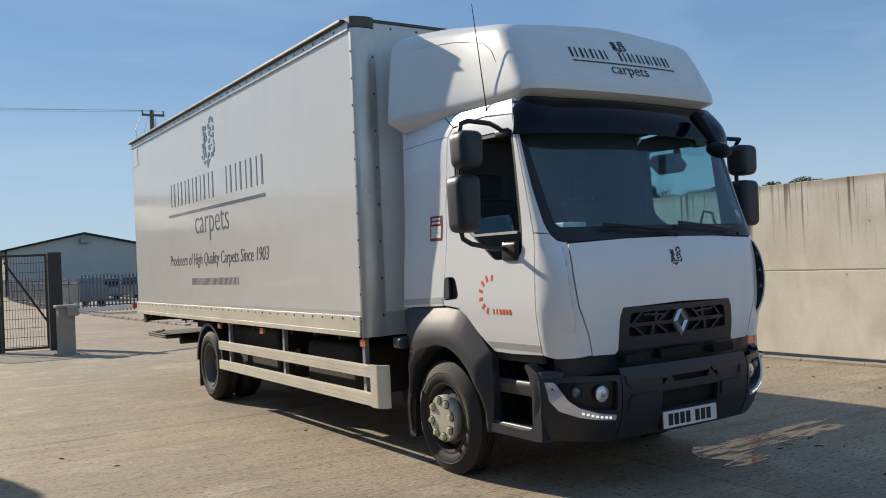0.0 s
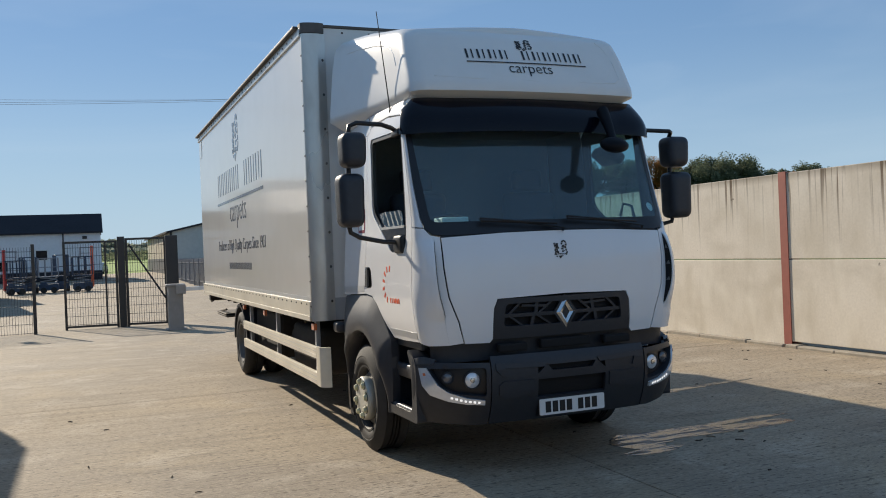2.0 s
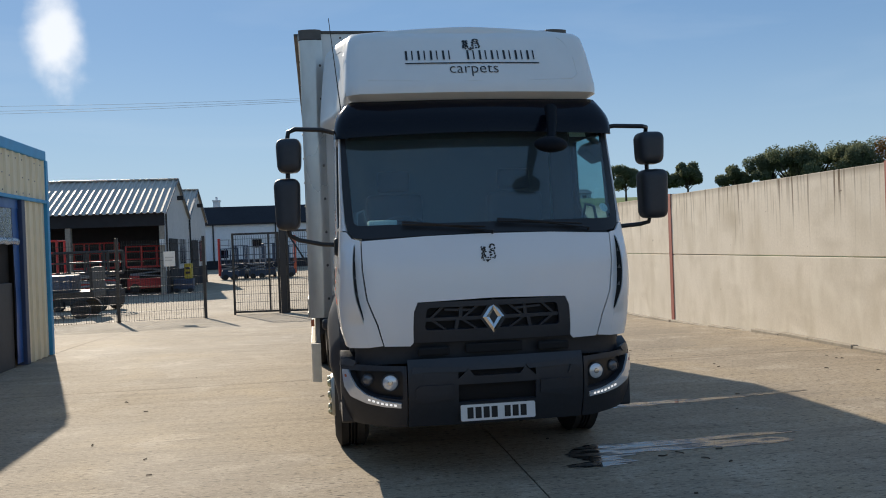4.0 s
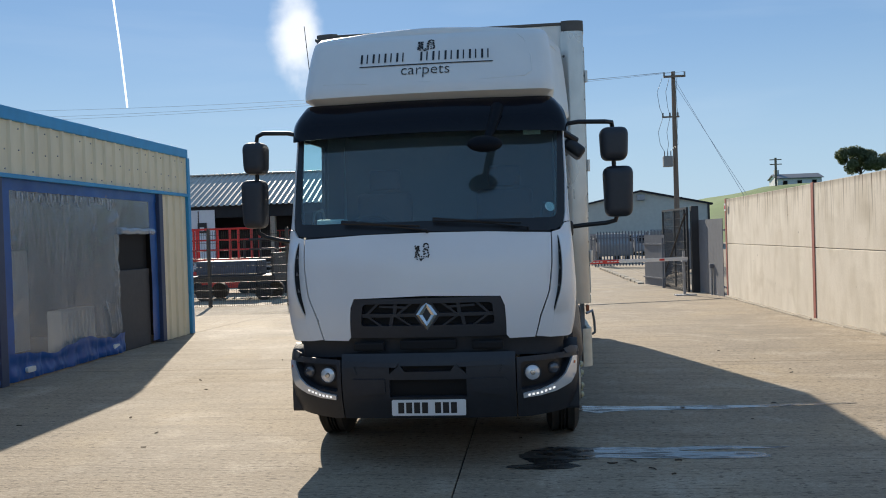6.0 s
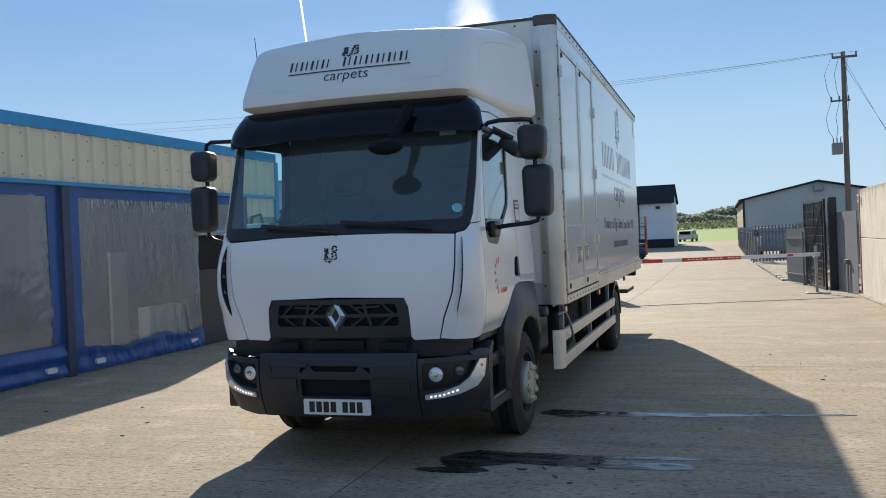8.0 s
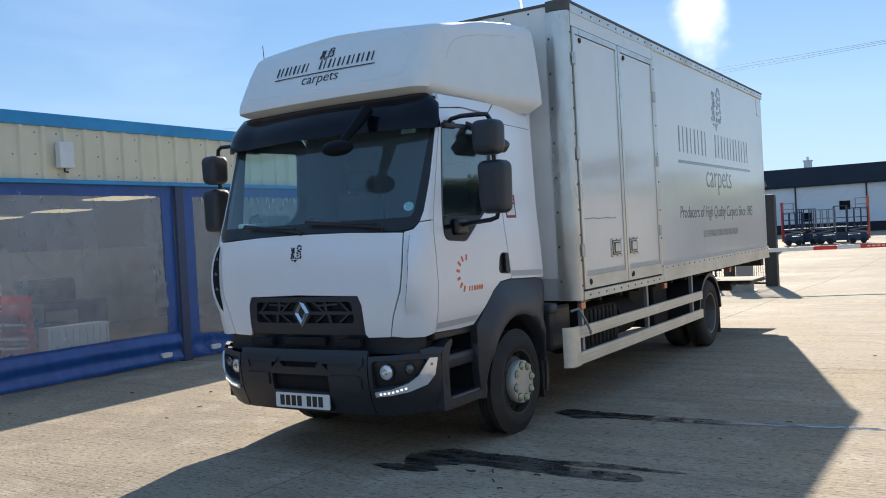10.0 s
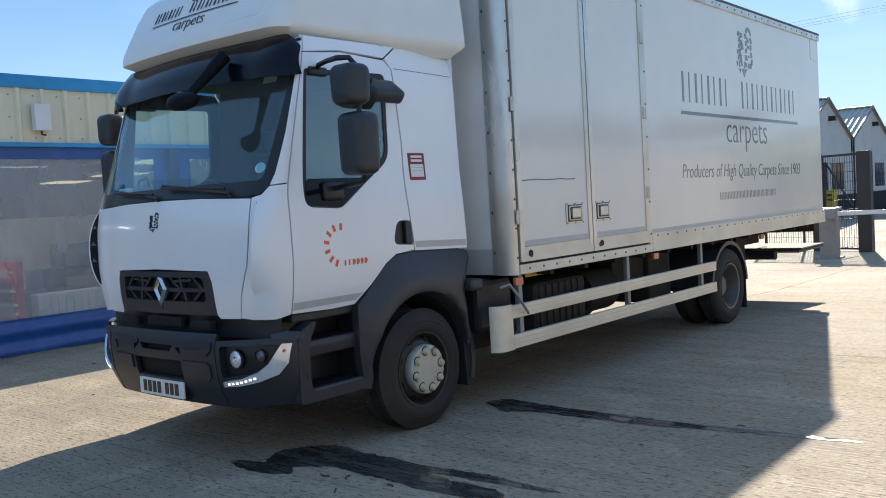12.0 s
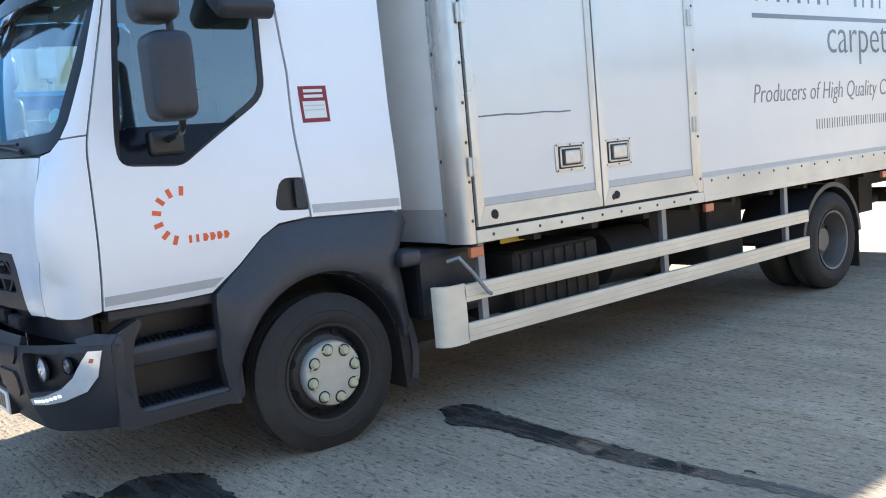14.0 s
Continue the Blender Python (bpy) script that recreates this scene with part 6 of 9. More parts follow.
def patch(fn, outer, holes=(), off=0.0, thick=0.012, step=0.05):
    """A panel cut to an outline (with holes) in the (s, z) plane, laid on the surface fn and given thickness inwards."""
    loops = [dense(outer, step)] + [dense(h, step) for h in holes]
    verts, edges = [], []
    for lp in loops:
        b = len(verts)
        verts += [Vector(p) for p in lp]
        edges += [(b + i, b + (i + 1) % len(lp)) for i in range(len(lp))]
    s0, s1 = min(p[0] for p in outer), max(p[0] for p in outer)
    z0, z1 = min(p[1] for p in outer), max(p[1] for p in outer)
    for i in range(1, int((s1 - s0) / step) + 1):
        for j in range(1, int((z1 - z0) / step) + 1):
            p = (s0 + i * step, z0 + j * step)
            if p[0] < s1 and p[1] < z1 and inside(p, outer) and not any(inside(p, h) for h in holes):
                verts.append(Vector(p))
    v2, _, faces, _, _, _ = delaunay_2d_cdt(verts, edges, [], 0, 1e-5)
    keep = []
    for f in faces:
        c = ((v2[f[0]].x + v2[f[1]].x + v2[f[2]].x) / 3, (v2[f[0]].y + v2[f[1]].y + v2[f[2]].y) / 3)
        if inside(c, outer) and not any(inside(c, h) for h in holes):
            keep.append(f)
    bm = bmesh.new()
    top, low = {}, {}
    for i in {i for f in keep for i in f}:
        s, z = v2[i]
        p, n = fn(s, z), skin_normal(fn, s, z)
        if n.y > 0.3 and abs(s) < 0.9:
            n = -n
        top[i], low[i] = bm.verts.new(p + n * off), bm.verts.new(p + n * (off - thick))
    count = {}
    for f in keep:
        bm.faces.new([top[i] for i in f]), bm.faces.new([low[i] for i in reversed(f)])
        for a, b in ((f[0], f[1]), (f[1], f[2]), (f[2], f[0])):
            count.setdefault(frozenset((a, b)), []).append((a, b))
    for e in count.values():
        if len(e) == 1:
            a, b = e[0]
            bm.faces.new((top[b], top[a], low[a], low[b]))
    return bm


def mirrored(poly):
    return [(-s, z) for s, z in poly][::-1]


def slit_s(z):
    return lerp_table([(1.14, 0.882), (1.22, 0.899), (1.30, 0.913), (1.40, 0.926), (1.60, 0.940)], z)


def corner_point(s, z):
    """The cab's corner: its inner edge stands proud of the nose, with an air slit in the step."""
    p, a = cab_point(s, z), abs(s)
    tall = math.sin(math.pi * min(1.0, max(0.0, (z - 1.10) / 0.54))) ** 0.6
    f = 0.5 + 0.5 * math.cos(math.pi * min(1.0, max(0.0, (a - slit_s(z)) / 0.24)))
    return p + Vector(((0.35 if s > 0 else -0.35), -0.94, 0)) * (0.06 * tall * f)


# lower nose panel with the grille notch; seams lean inwards towards the bottom
nose = [(-0.885, 1.655), (-0.87, 1.45), (-0.84, 1.25), (-0.79, 1.08), (-0.775, 0.93), (-0.60, 0.925), (-0.575, 0.95), (-0.55, 1.16), (-0.52, 1.225), (0, 1.238), (0.52, 1.225), (0.55, 1.16), (0.575, 0.95),
        (0.60, 0.925), (0.775, 0.93), (0.79, 1.08), (0.84, 1.25), (0.87, 1.45), (0.885, 1.655), (0.45, 1.675), (0, 1.68), (-0.45, 1.675)]
part("nose_panel", patch(cab_point, nose, (), 0.004, 0.02), M["white"], truck, "white painted nose panel", smooth=50)
part("grille_back", patch(cab_point, [(-0.58, 0.93), (0.58, 0.93), (0.56, 1.18), (0.53, 1.235), (-0.53, 1.235), (-0.56, 1.18)], (), -0.045, 0.01), M["void"], truck)
part("grille_frame", patch(cab_point, [(-0.572, 0.945), (0.572, 0.945), (0.545, 1.165), (0.515, 1.222), (-0.515, 1.222), (-0.545, 1.165)],
     [rounded([(-0.485, 1.03), (0.485, 1.03), (0.46, 1.185), (-0.46, 1.185)], 0.03)], 0.002, 0.05, 0.06), M["plastic"], truck, "dark grey grille frame", smooth=40)
part("grille_bar", patch(cab_point, [(-0.48, 1.09), (0.48, 1.09), (0.48, 1.115), (-0.48, 1.115)], (), -0.008, 0.03, 0.08), M["plastic"], truck)
for sx in (-1, 1):
    for pts in ([(0.10, 1.185), (0.125, 1.185), (0.215, 1.115), (0.19, 1.115)], [(0.21, 1.185), (0.235, 1.185), (0.245, 1.115), (0.22, 1.115)], [(0.34, 1.185), (0.365, 1.185), (0.445, 1.115), (0.42, 1.115)],
                [(0.11, 1.03), (0.135, 1.03), (0.225, 1.09), (0.20, 1.09)], [(0.24, 1.09), (0.265, 1.09), (0.28, 1.03), (0.255, 1.03)], [(0.33, 1.03), (0.355, 1.03), (0.435, 1.09), (0.41, 1.09)], [(0.14, 1.148), (0.34, 1.160), (0.34, 1.175), (0.14, 1.165)]):
        pl = pts if sx > 0 else mirrored(pts)
        part("grille_rib", patch(cab_point, pl, (), -0.010, 0.028, 0.08), M["plastic"], truck)
    # corner panel beside the nose, up to the windscreen's foot
    s_edge = 1.185
    zs = [1.10 + 0.54 * k / 18 for k in range(19)]
    inner = [(0.783, 0.935), (0.80, 1.08), (0.85, 1.25), (0.88, 1.45), (0.895, 1.660), (0.965, 1.675)] + [(slit_s(z), z) for z in zs[::-1]] + [(0.88, 0.925)]
    outer = [(0.8805, 0.925)] + [(slit_s(z) + 0.0005, z) for z in zs] + [(0.9655, 1.675), (1.018, 1.722), (s_edge, 1.732), (s_edge, 0.945), (1.05, 0.925)]
    cp = part("corner_panel", patch(corner_point, outer if sx > 0 else mirrored(outer), (), 0.004, 0.02, 0.03), M["white"], truck, "white corner panel with an air slit", smooth=50)
    part("inner_strip", patch(cab_point, inner if sx > 0 else mirrored(inner), (), 0.004, 0.02, 0.04), M["white"], cp, smooth=50)
    bm = bmesh.new()
    lip = [(cab_point(sx * (slit_s(z) - 0.004), z) + Vector((0, -0.0045, 0)), corner_point(sx * (slit_s(z) + 0.002), z) + Vector((-sx * 0.006, 0.002, 0))) for z in zs]
    lv = [(bm.verts.new(a), bm.verts.new(b)) for a, b in lip]
    for a, b in zip(lv, lv[1:]):
        bm.faces.new((a[0], a[1], b[1], b[0]))
    part("air_slit", bm, M["void"], cp)
    for k in (6, 10, 14):
        (a, b), (c, e) = lip[k], lip[k + 1]
        bm = bmesh.new()
        o = Vector((-sx * 0.004, -0.003, 0))
        bm.faces.new([bm.verts.new(p + o) for p in (a.lerp(b, 0.15), a.lerp(b, 0.85), c.lerp(e, 0.6))])
        part("slit_fin", bm, M["steel"], cp)
    # windscreen pillar, bonded to the roof side
    pillar = [(1.022, 1.731), (s_edge, 1.740), (s_edge, 2.62), (0.93, 2.62), (0.93, 2.53), (1.065, 2.53), (1.108, 2.465), (1.093, 2.05), (1.053, 1.80)]
    part("windscreen_pillar", patch(cab_point, pillar if sx > 0 else mirrored(pillar), (), 0.003, 0.03, 0.04), M["white"], truck, "white windscreen pillar", smooth=50)
    # door
    d = lambda y, z: (side_s(y, z), z)
    door_o = [(1.195, 0.945), (1.195, 1.3), (1.195, 1.8), (1.195, 2.2), (1.195, 2.545), d(0.85, 2.575), d(1.235, 2.555), d(1.295, 2.50), d(1.335, 2.0), d(1.365, 1.25), d(1.18, 1.235), d(1.08, 1.18), d(0.95, 1.06), d(0.80, 0.94), d(0.60, 0.935)]
    win = rounded([d(0.425, 1.585), d(0.72, 1.565), d(1.205, 1.88), d(1.225, 2.46), d(0.505, 2.445)], [0.06, 0.05, 0.09, 0.05, 0.03])
    recess = rounded([d(1.165, 1.30), d(1.365, 1.285), d(1.355, 1.455), d(1.215, 1.465)], [0.05, 0.012, 0.012, 0.06])
    pick = (lambda p: p) if sx > 0 else mirrored
    door = part("door", patch(cab_point, pick(door_o), [pick(win), pick(recess)], 0.004, 0.025, 0.05), M["white"], truck, "white cab door with a stepped window line", smooth=50)
    part("handle_recess", patch(cab_point, pick(recess), (), -0.02, 0.01, 0.06), M["black"], door)
    hb = rounded([d(1.295, 1.30), d(1.355, 1.30), d(1.35, 1.45), d(1.30, 1.45)], 0.015)
    part("door_handle", patch(cab_point, pick(hb), (), 0.006, 0.018, 0.06), M["plastic"], door, "dark plastic door handle")
    win_in = rounded([d(0.455, 1.625), d(0.72, 1.60), d(1.18, 1.90), d(1.195, 2.43), d(0.53, 2.415)], [0.05, 0.05, 0.08, 0.04, 0.02])
    part("window_seal", patch(cab_point, pick(win), [pick(win_in)], -0.002, 0.02, 0.05), M["black"], door)
    low = [(side_s(0.435, 1.595), 1.595), d(0.72, 1.575), d(0.98, 1.75), (side_s(0.45, 1.75), 1.75)]
    part("mirror_panel", patch(cab_point, pick(low), (), 0.001, 0.008, 0.06), M["visor"], door, "black lower window panel")
    part("door_trim", patch(cab_point, pick(door_o), [pick(win_in)], -0.024, 0.006, 0.06), M["interior"], door)
    if sx > 0:
        part("side_window", patch(cab_point, pick(win_in), (), -0.008, 0.004, 0.08), M["sideglass"], door, "tinted side window", smooth=50)
    else:   # the driver's pane is wound down, its top edge still showing
        sunk = rounded([d(0.52, 1.72), d(0.95, 1.74), d(1.05, 1.83), d(1.05, 1.875), d(0.56, 1.875)], [0.01, 0.01, 0.01, 0.02, 0.06])
        part("side_window", patch(cab_point, pick(sunk), (), -0.012, 0.004, 0.08), M["sideglass"], door, "lowered side window pane", smooth=50)
    belt = [d(0.475, 1.742), d(0.98, 1.742), d(1.03, 1.775), d(1.02, 1.790), d(0.97, 1.760), d(0.475, 1.760)]
    part("belt_strip", patch(cab_point, pick(belt), (), 0.003, 0.014, 0.08), M["visor"] if sx > 0 else M["post_alu"], door)
    strip = [(1.20, 0.965), (1.20, 1.01), d(0.865, 1.01), d(0.81, 0.968)]
    part("decal_strip", patch(cab_point, pick(strip), (), 0.0058, 0.003, 0.08), M["grey_strip"], door)
    # rear side panel
    rear = [d(1.350, 2.0), d(1.310, 2.50), d(1.255, 2.57), d(1.40, 2.66), d(1.96, 2.66), d(1.96, 1.22), d(1.38, 1.245)]
    rp = part("rear_side_panel", patch(cab_point, pick(rear), (), 0.002, 0.025, 0.06), M["white"], truck, "white rear cab side panel", smooth=50)
    part("side_trim", patch(cab_point, pick([d(1.30, 2.60), d(1.90, 2.60), d(1.90, 1.20), d(1.30, 1.20)]), (), -0.030, 0.006, 0.1), M["interior_light"], rp)
    part("pillar_trim", patch(cab_point, pick(pillar), (), -0.030, 0.006, 0.06), M["interior"], rp)
    strip = [d(1.39, 1.265), d(1.385, 1.31), d(1.95, 1.285), d(1.95, 1.24)]
    part("decal_strip", patch(cab_point, pick(strip), (), 0.0038, 0.003, 0.08), M["grey_strip"], rp)
    roof_edge = [(1.195, 2.555), (1.195, 2.66), d(1.39, 2.668), d(1.245, 2.575), d(0.85, 2.590)]
    part("roof_side", patch(cab_point, pick(roof_edge), (), 0.002, 0.02, 0.05), M["white"], truck, smooth=50)
    st = [d(1.395, 1.925), d(1.565, 1.925), d(1.570, 1.735), d(1.403, 1.735)]
    stk = part("sticker", patch(cab_point, pick(st), (), 0.0040, 0.003, 0.1), M["maroon"], truck, "maroon and white service sticker")
    lab = [d(1.414, 1.846), d(1.550, 1.846), d(1.553, 1.757), d(1.418, 1.757)]
    part("label", patch(cab_point, pick(lab), (), 0.0052, 0.002, 0.1), M["paper"], stk)
    for z in (1.900, 1.872):
        ln = [d(1.425, z + 0.008), d(1.540, z + 0.008), d(1.541, z - 0.008), d(1.426, z - 0.008)]
        part("writing_bar", patch(cab_point, pick(ln), (), 0.0052, 0.002, 0.2), M["paper"], stk)
    for z in (1.823, 1.800):
        ln = [d(1.420, z + 0.002), d(1.546, z + 0.002), d(1.546, z - 0.002), d(1.420, z - 0.002)]
        part("ruled_line", patch(cab_point, pick(ln), (), 0.0062, 0.0012, 0.2), M["grey_strip"], stk)
    # arc of orange dashes and a row of arrow heads
    dash, turn = [], (lambda y: y) if sx > 0 else (lambda y: 1.445 - y)     # the mark reads the same way on both doors
    for k, a in enumerate((82, 112, 140, 168, 196, 224, 250)):
        c, r = Vector((0.675, 1.333)), 0.118
        dash.append((c + r * Vector((math.cos(radians(a)), math.sin(radians(a)))), radians(a)))
    for p, a in dash:
        u, v = Vector((math.cos(a), math.sin(a))) * 0.022, Vector((-math.sin(a), math.cos(a))) * 0.011
        q = [p - u - v, p + u - v, p + u + v, p - u + v]
        part("orange_dash", patch(cab_point, pick([d(turn(x.x), x.y) for x in q]), (), 0.0056, 0.002, 0.1), M["orange"], door)
    for k in range(6):
        y = 0.70 + 0.036 * k
        q = [(y, 1.237), (y, 1.200), (y + (0.014 if k < 2 else 0.018), 1.200), (y + (0.014 if k < 2 else 0.028), 1.2185), (y + (0.014 if k < 2 else 0.018), 1.237)]
        part("orange_dash", patch(cab_point, pick([d(turn(a), b) for a, b in q]), (), 0.0056, 0.002, 0.1), M["orange"], door)

# windscreen, its black border, header
ws_half = [(0.86, 1.672), (0.945, 1.682), (1.01, 1.722), (1.045, 1.80), (1.085, 2.05), (1.10, 2.46), (1.06, 2.52)]
ws = [(-s_, z_) for s_, z_ in ws_half[::-1]] + [(0, 1.692)] + ws_half
ws = ws[:7] + [(0, 1.692)] + ws[8:]
wsi = rounded([(-0.955, 1.765), (0.955, 1.765), (1.02, 2.47), (-1.02, 2.47)], 0.06)
part("windscreen_border", patch(cab_point, ws, [wsi], -0.004, 0.02, 0.05), M["black"], truck, "black windscreen surround", smooth=50)
part("windscreen", patch(cab_point, wsi, (), -0.006, 0.004, 0.08), M["glass"], truck, "tinted windscreen", smooth=50)
part("header", patch(cab_point, [(-0.925, 2.525), (0.925, 2.525), (0.925, 2.66), (-0.925, 2.66)], (), 0.002, 0.02, 0.06), M["white"], truck, smooth=50)
part("cowl", patch(cab_point, [(-0.89, 1.66), (0.89, 1.66), (0.88, 1.70), (0, 1.715), (-0.88, 1.70)], (), -0.012, 0.02, 0.06), M["black"], truck)
bm = bmesh.new()
add_box(bm, -0.90, 0.90, 0.58, 1.95, 2.655, 2.675)
part("cab_roof", bm, M["white"], truck)
part("cab_back", box(-1.0, 1.0, 1.94, 1.97, 1.0, 2.66, 0.02), M["white"], truck)
part("cab_floor", box(-0.92, 0.92, 0.36, 1.95, 0.93, 0.96), M["interior"], truck)
# wipers
for x0, x1 in ((-0.62, 0.02), (0.06, 0.74)):
    bm = bmesh.new()
    a, b, c = cab_point(x0, 1.735), cab_point(x1, 1.70), cab_point((x0 + x1) / 2, 1.745)
    o = Vector((0, -0.03, 0))
    add_tube(bm, [b + o * 0.6 + Vector((0, 0, -0.02)), b + o, c + o * 1.3, a + o + Vector((0, 0, 0.03))], 0.010, 6)
    add_tube(bm, [a + o * 0.7 + Vector((0, 0, 0.045)), (a + b) / 2 + o + Vector((0, -0.02, 0.03)), b + o * 0.8 + Vector((-0.05, 0, 0.03))], 0.008, 6)
    part("wiper", bm, M["black"], truck, "black windscreen wiper")
# crest on the nose, lozenge badge
bm = bmesh.new()


def on_nose(b, pts):
    y = min(cab_point(-0.02 + u, 1.545 + v).y for u, v in pts) - 0.0065
    add_prism(b, [(-0.02 + u, 1.545 + v) for u, v in pts], y, y + 0.004, "y")


add_crest(bm, on_nose, 0.135, 0.13, 5)
part("nose_crest", bm, M["decal_black"], truck, "small black crest on the nose", kind="stuff")
bm = bmesh.new()
lo, li = [(-0.075, 1.105), (0, 1.215), (0.075, 1.105), (0, 0.995)], [(-0.030, 1.105), (0, 1.155), (0.030, 1.105), (0, 1.055)]
yb = cab_point(0, 1.1).y
ov = [[bm.verts.new((x, yb + 0.004, z)) for x, z in lo], [bm.verts.new((x * 0.72, yb - 0.010, 1.105 + (z - 1.105) * 0.72)) for x, z in lo], [bm.verts.new((x, yb + 0.002, z)) for x, z in li]]
for a, b in zip(ov, ov[1:]):
    for k in range(4):
        bm.faces.new((a[k], a[(k + 1) % 4], b[(k + 1) % 4], b[k]))
part("badge", bm, M["chrome"], truck, "plain chromed lozenge badge")
bm = bmesh.new()
add_prism(bm, [(-0.095, 1.105), (0, 1.238), (0.095, 1.105), (0, 0.975)], yb + 0.006, yb + 0.03, "y")
part("badge_back", bm, M["plastic"], truck)


# roof joint behind the doors
for sx in (-1, 1):
    sm = [(side_s(y_, z_), z_) for y_, z_ in ((1.325, 2.508), (1.62, 2.503), (1.94, 2.494), (1.94, 2.489), (1.62, 2.498), (1.325, 2.503))]
    part("roof_joint", patch(cab_point, sm if sx > 0 else mirrored(sm), (), 0.003, 0.003, 0.06), M["decal"], truck)


# ---- sun visor and roof fairing ----
def visor_point(s, z):
    """The visor stands off the windscreen and closes in on the cab towards its ends."""
    q = cab_point(s + 0.01, z) - cab_point(s - 0.01, z)
    k, n = (2.665 - z) / 0.25, min(1.0, abs(s) / 1.17)
    e = max(0.0, (abs(s) - 0.80) / 0.37)
    return cab_point(s, z) + Vector((q.y, -q.x, 0)).normalized() * (0.112 - 0.080 * e * e) - Vector((0, 0, 0.025 * n * n * k))


def visor_bm():
    bm = bmesh.new()
    n = 40
    rows = []
    for off in (0.0, 0.012):
        for j in range(7):
            row = []
            for i in range(n + 1):
                s = -1.16 + 2.32 * i / n
                e = max(0.0, (abs(s) / 1.16 - 0.86) / 0.14) ** 2.6
                z = 2.665 - 0.075 * e - (0.255 - 0.090 * e) * j / 6
                row.append(bm.verts.new(visor_point(s, z) + Vector((0, off - 0.03 * math.sin(math.pi * j / 6), 0))))
            rows.append(row)
    a, b = rows[:7], rows[7:]
    for g in (a, b):
        for r, q in zip(g, g[1:]):
            for i in range(n):
                bm.faces.new((r[i], r[i + 1], q[i + 1], q[i]))
    for i in range(n):
        bm.faces.new((a[0][i], a[0][i + 1], b[0][i + 1], b[0][i])), bm.faces.new((a[6][i], a[6][i + 1], b[6][i + 1], b[6][i]))
    for j in range(6):
        bm.faces.new((a[j][0], a[j + 1][0], b[j + 1][0], b[j][0])), bm.faces.new((a[j][n], a[j + 1][n], b[j + 1][n], b[j][n]))
    return bm


part("sun_visor", visor_bm(), M["visor"], truck, "smoked dark sun visor", smooth=50)

F_FRONT = [(0.0, 0.36), (0.10, 0.315), (0.25, 0.335), (0.7, 0.46), (1.0, 0.57)]
F_HALF = [(0.0, 0.93), (0.10, 0.945), (0.25, 0.945), (0.7, 0.93), (1.0, 0.905)]


def fairing_top(y):
    return lerp_table([(0.5, 3.185), (0.9, 3.26), (1.4, 3.35), (1.75, 3.385), (1.99, 3.39)], y)


def fairing_point(u, v):
    """u in -1..1 round the outline from the rear of one side to that of the other; v from the foot up to the shoulder."""
    sx, a = (-1 if u < 0 else 1), abs(u)
    w, yf = lerp_table(F_HALF, v), lerp_table(F_FRONT, v)
    if a < 0.36:
        x, y = w * 0.87 * a / 0.36, yf + 0.05 * (a / 0.36) ** 2
    elif a < 0.56:
        t = (a - 0.36) / 0.20 * math.pi / 2
        x, y = w * (0.87 + 0.13 * math.sin(t)), yf + 0.05 + 0.16 * (1 - math.cos(t))
    else:
        t = (a - 0.56) / 0.44
        y0 = yf + 0.21
        y = y0 + (1.995 - y0) * t
        flare = 0.17 * max(0.0, (t - 0.25) / 0.75) ** 1.6
        x = w + flare * (1 - 0.25 * v)
    low = 2.655 - 0.03 * (a > 0.56) * min(1, (a - 0.56) / 0.3 if a > 0.56 else 0)
    return Vector((sx * x, y, low + v * (fairing_top(y) - low)))


bm = bmesh.new()
nu, levels = 64, [0.0, 0.05, 0.10, 0.17, 0.25, 0.4, 0.55, 0.7, 0.80, 0.88, 0.92, 0.96, 0.985, 1.0]
rings = []
for v in levels:
    ring = []
    for i in range(nu + 1):
        p = fairing_point(-1 + 2 * i / nu, v)
        if v > 0.90:   # the shoulder rolls over into the roof
            k = (v - 0.90) / 0.10
            c = Vector((0, 1.35, p.z))
            p = p + (c - p) * (0.045 * k * k)
        if v < 0.1:
            c = Vector((0, 1.35, p.z))
            p = p + (c - p) * (0.09 * (1 - v / 0.1))
        ring.append(bm.verts.new(p))
    rings.append(ring)
for a, b in zip(rings, rings[1:]):
    for i in range(nu):
        bm.faces.new((a[i], a[i + 1], b[i + 1], b[i]))
# crown: strips across from one side to the other, slightly domed
top = rings[-1]
rows, m = [], 10
for i in range(nu // 2 + 1):
    l, r = top[i].co, top[nu - i].co
    if i == nu // 2:
        rows.append([top[i]] * (m + 1))
        continue
    row = [top[i]]
    for j in range(1, m):
        t = j / m
        p = l.lerp(r, t)
        p.z += 0.05 * math.sin(math.pi * t) * min(1, (nu // 2 - i) / 8)
        row.append(bm.verts.new(p))
    rows.append(row + [top[nu - i]])
for a, b in zip(rows, rows[1:]):
    for j in range(m):
        vs = []
        for v in (a[j], a[j + 1], b[j + 1], b[j]):
            if v not in vs:
                vs.append(v)
        if len(vs) > 2:
            bm.faces.new(vs)
part("roof_fairing", bm, M["grp"], truck, "white glass-fibre roof fairing with black lettering", smooth=60)
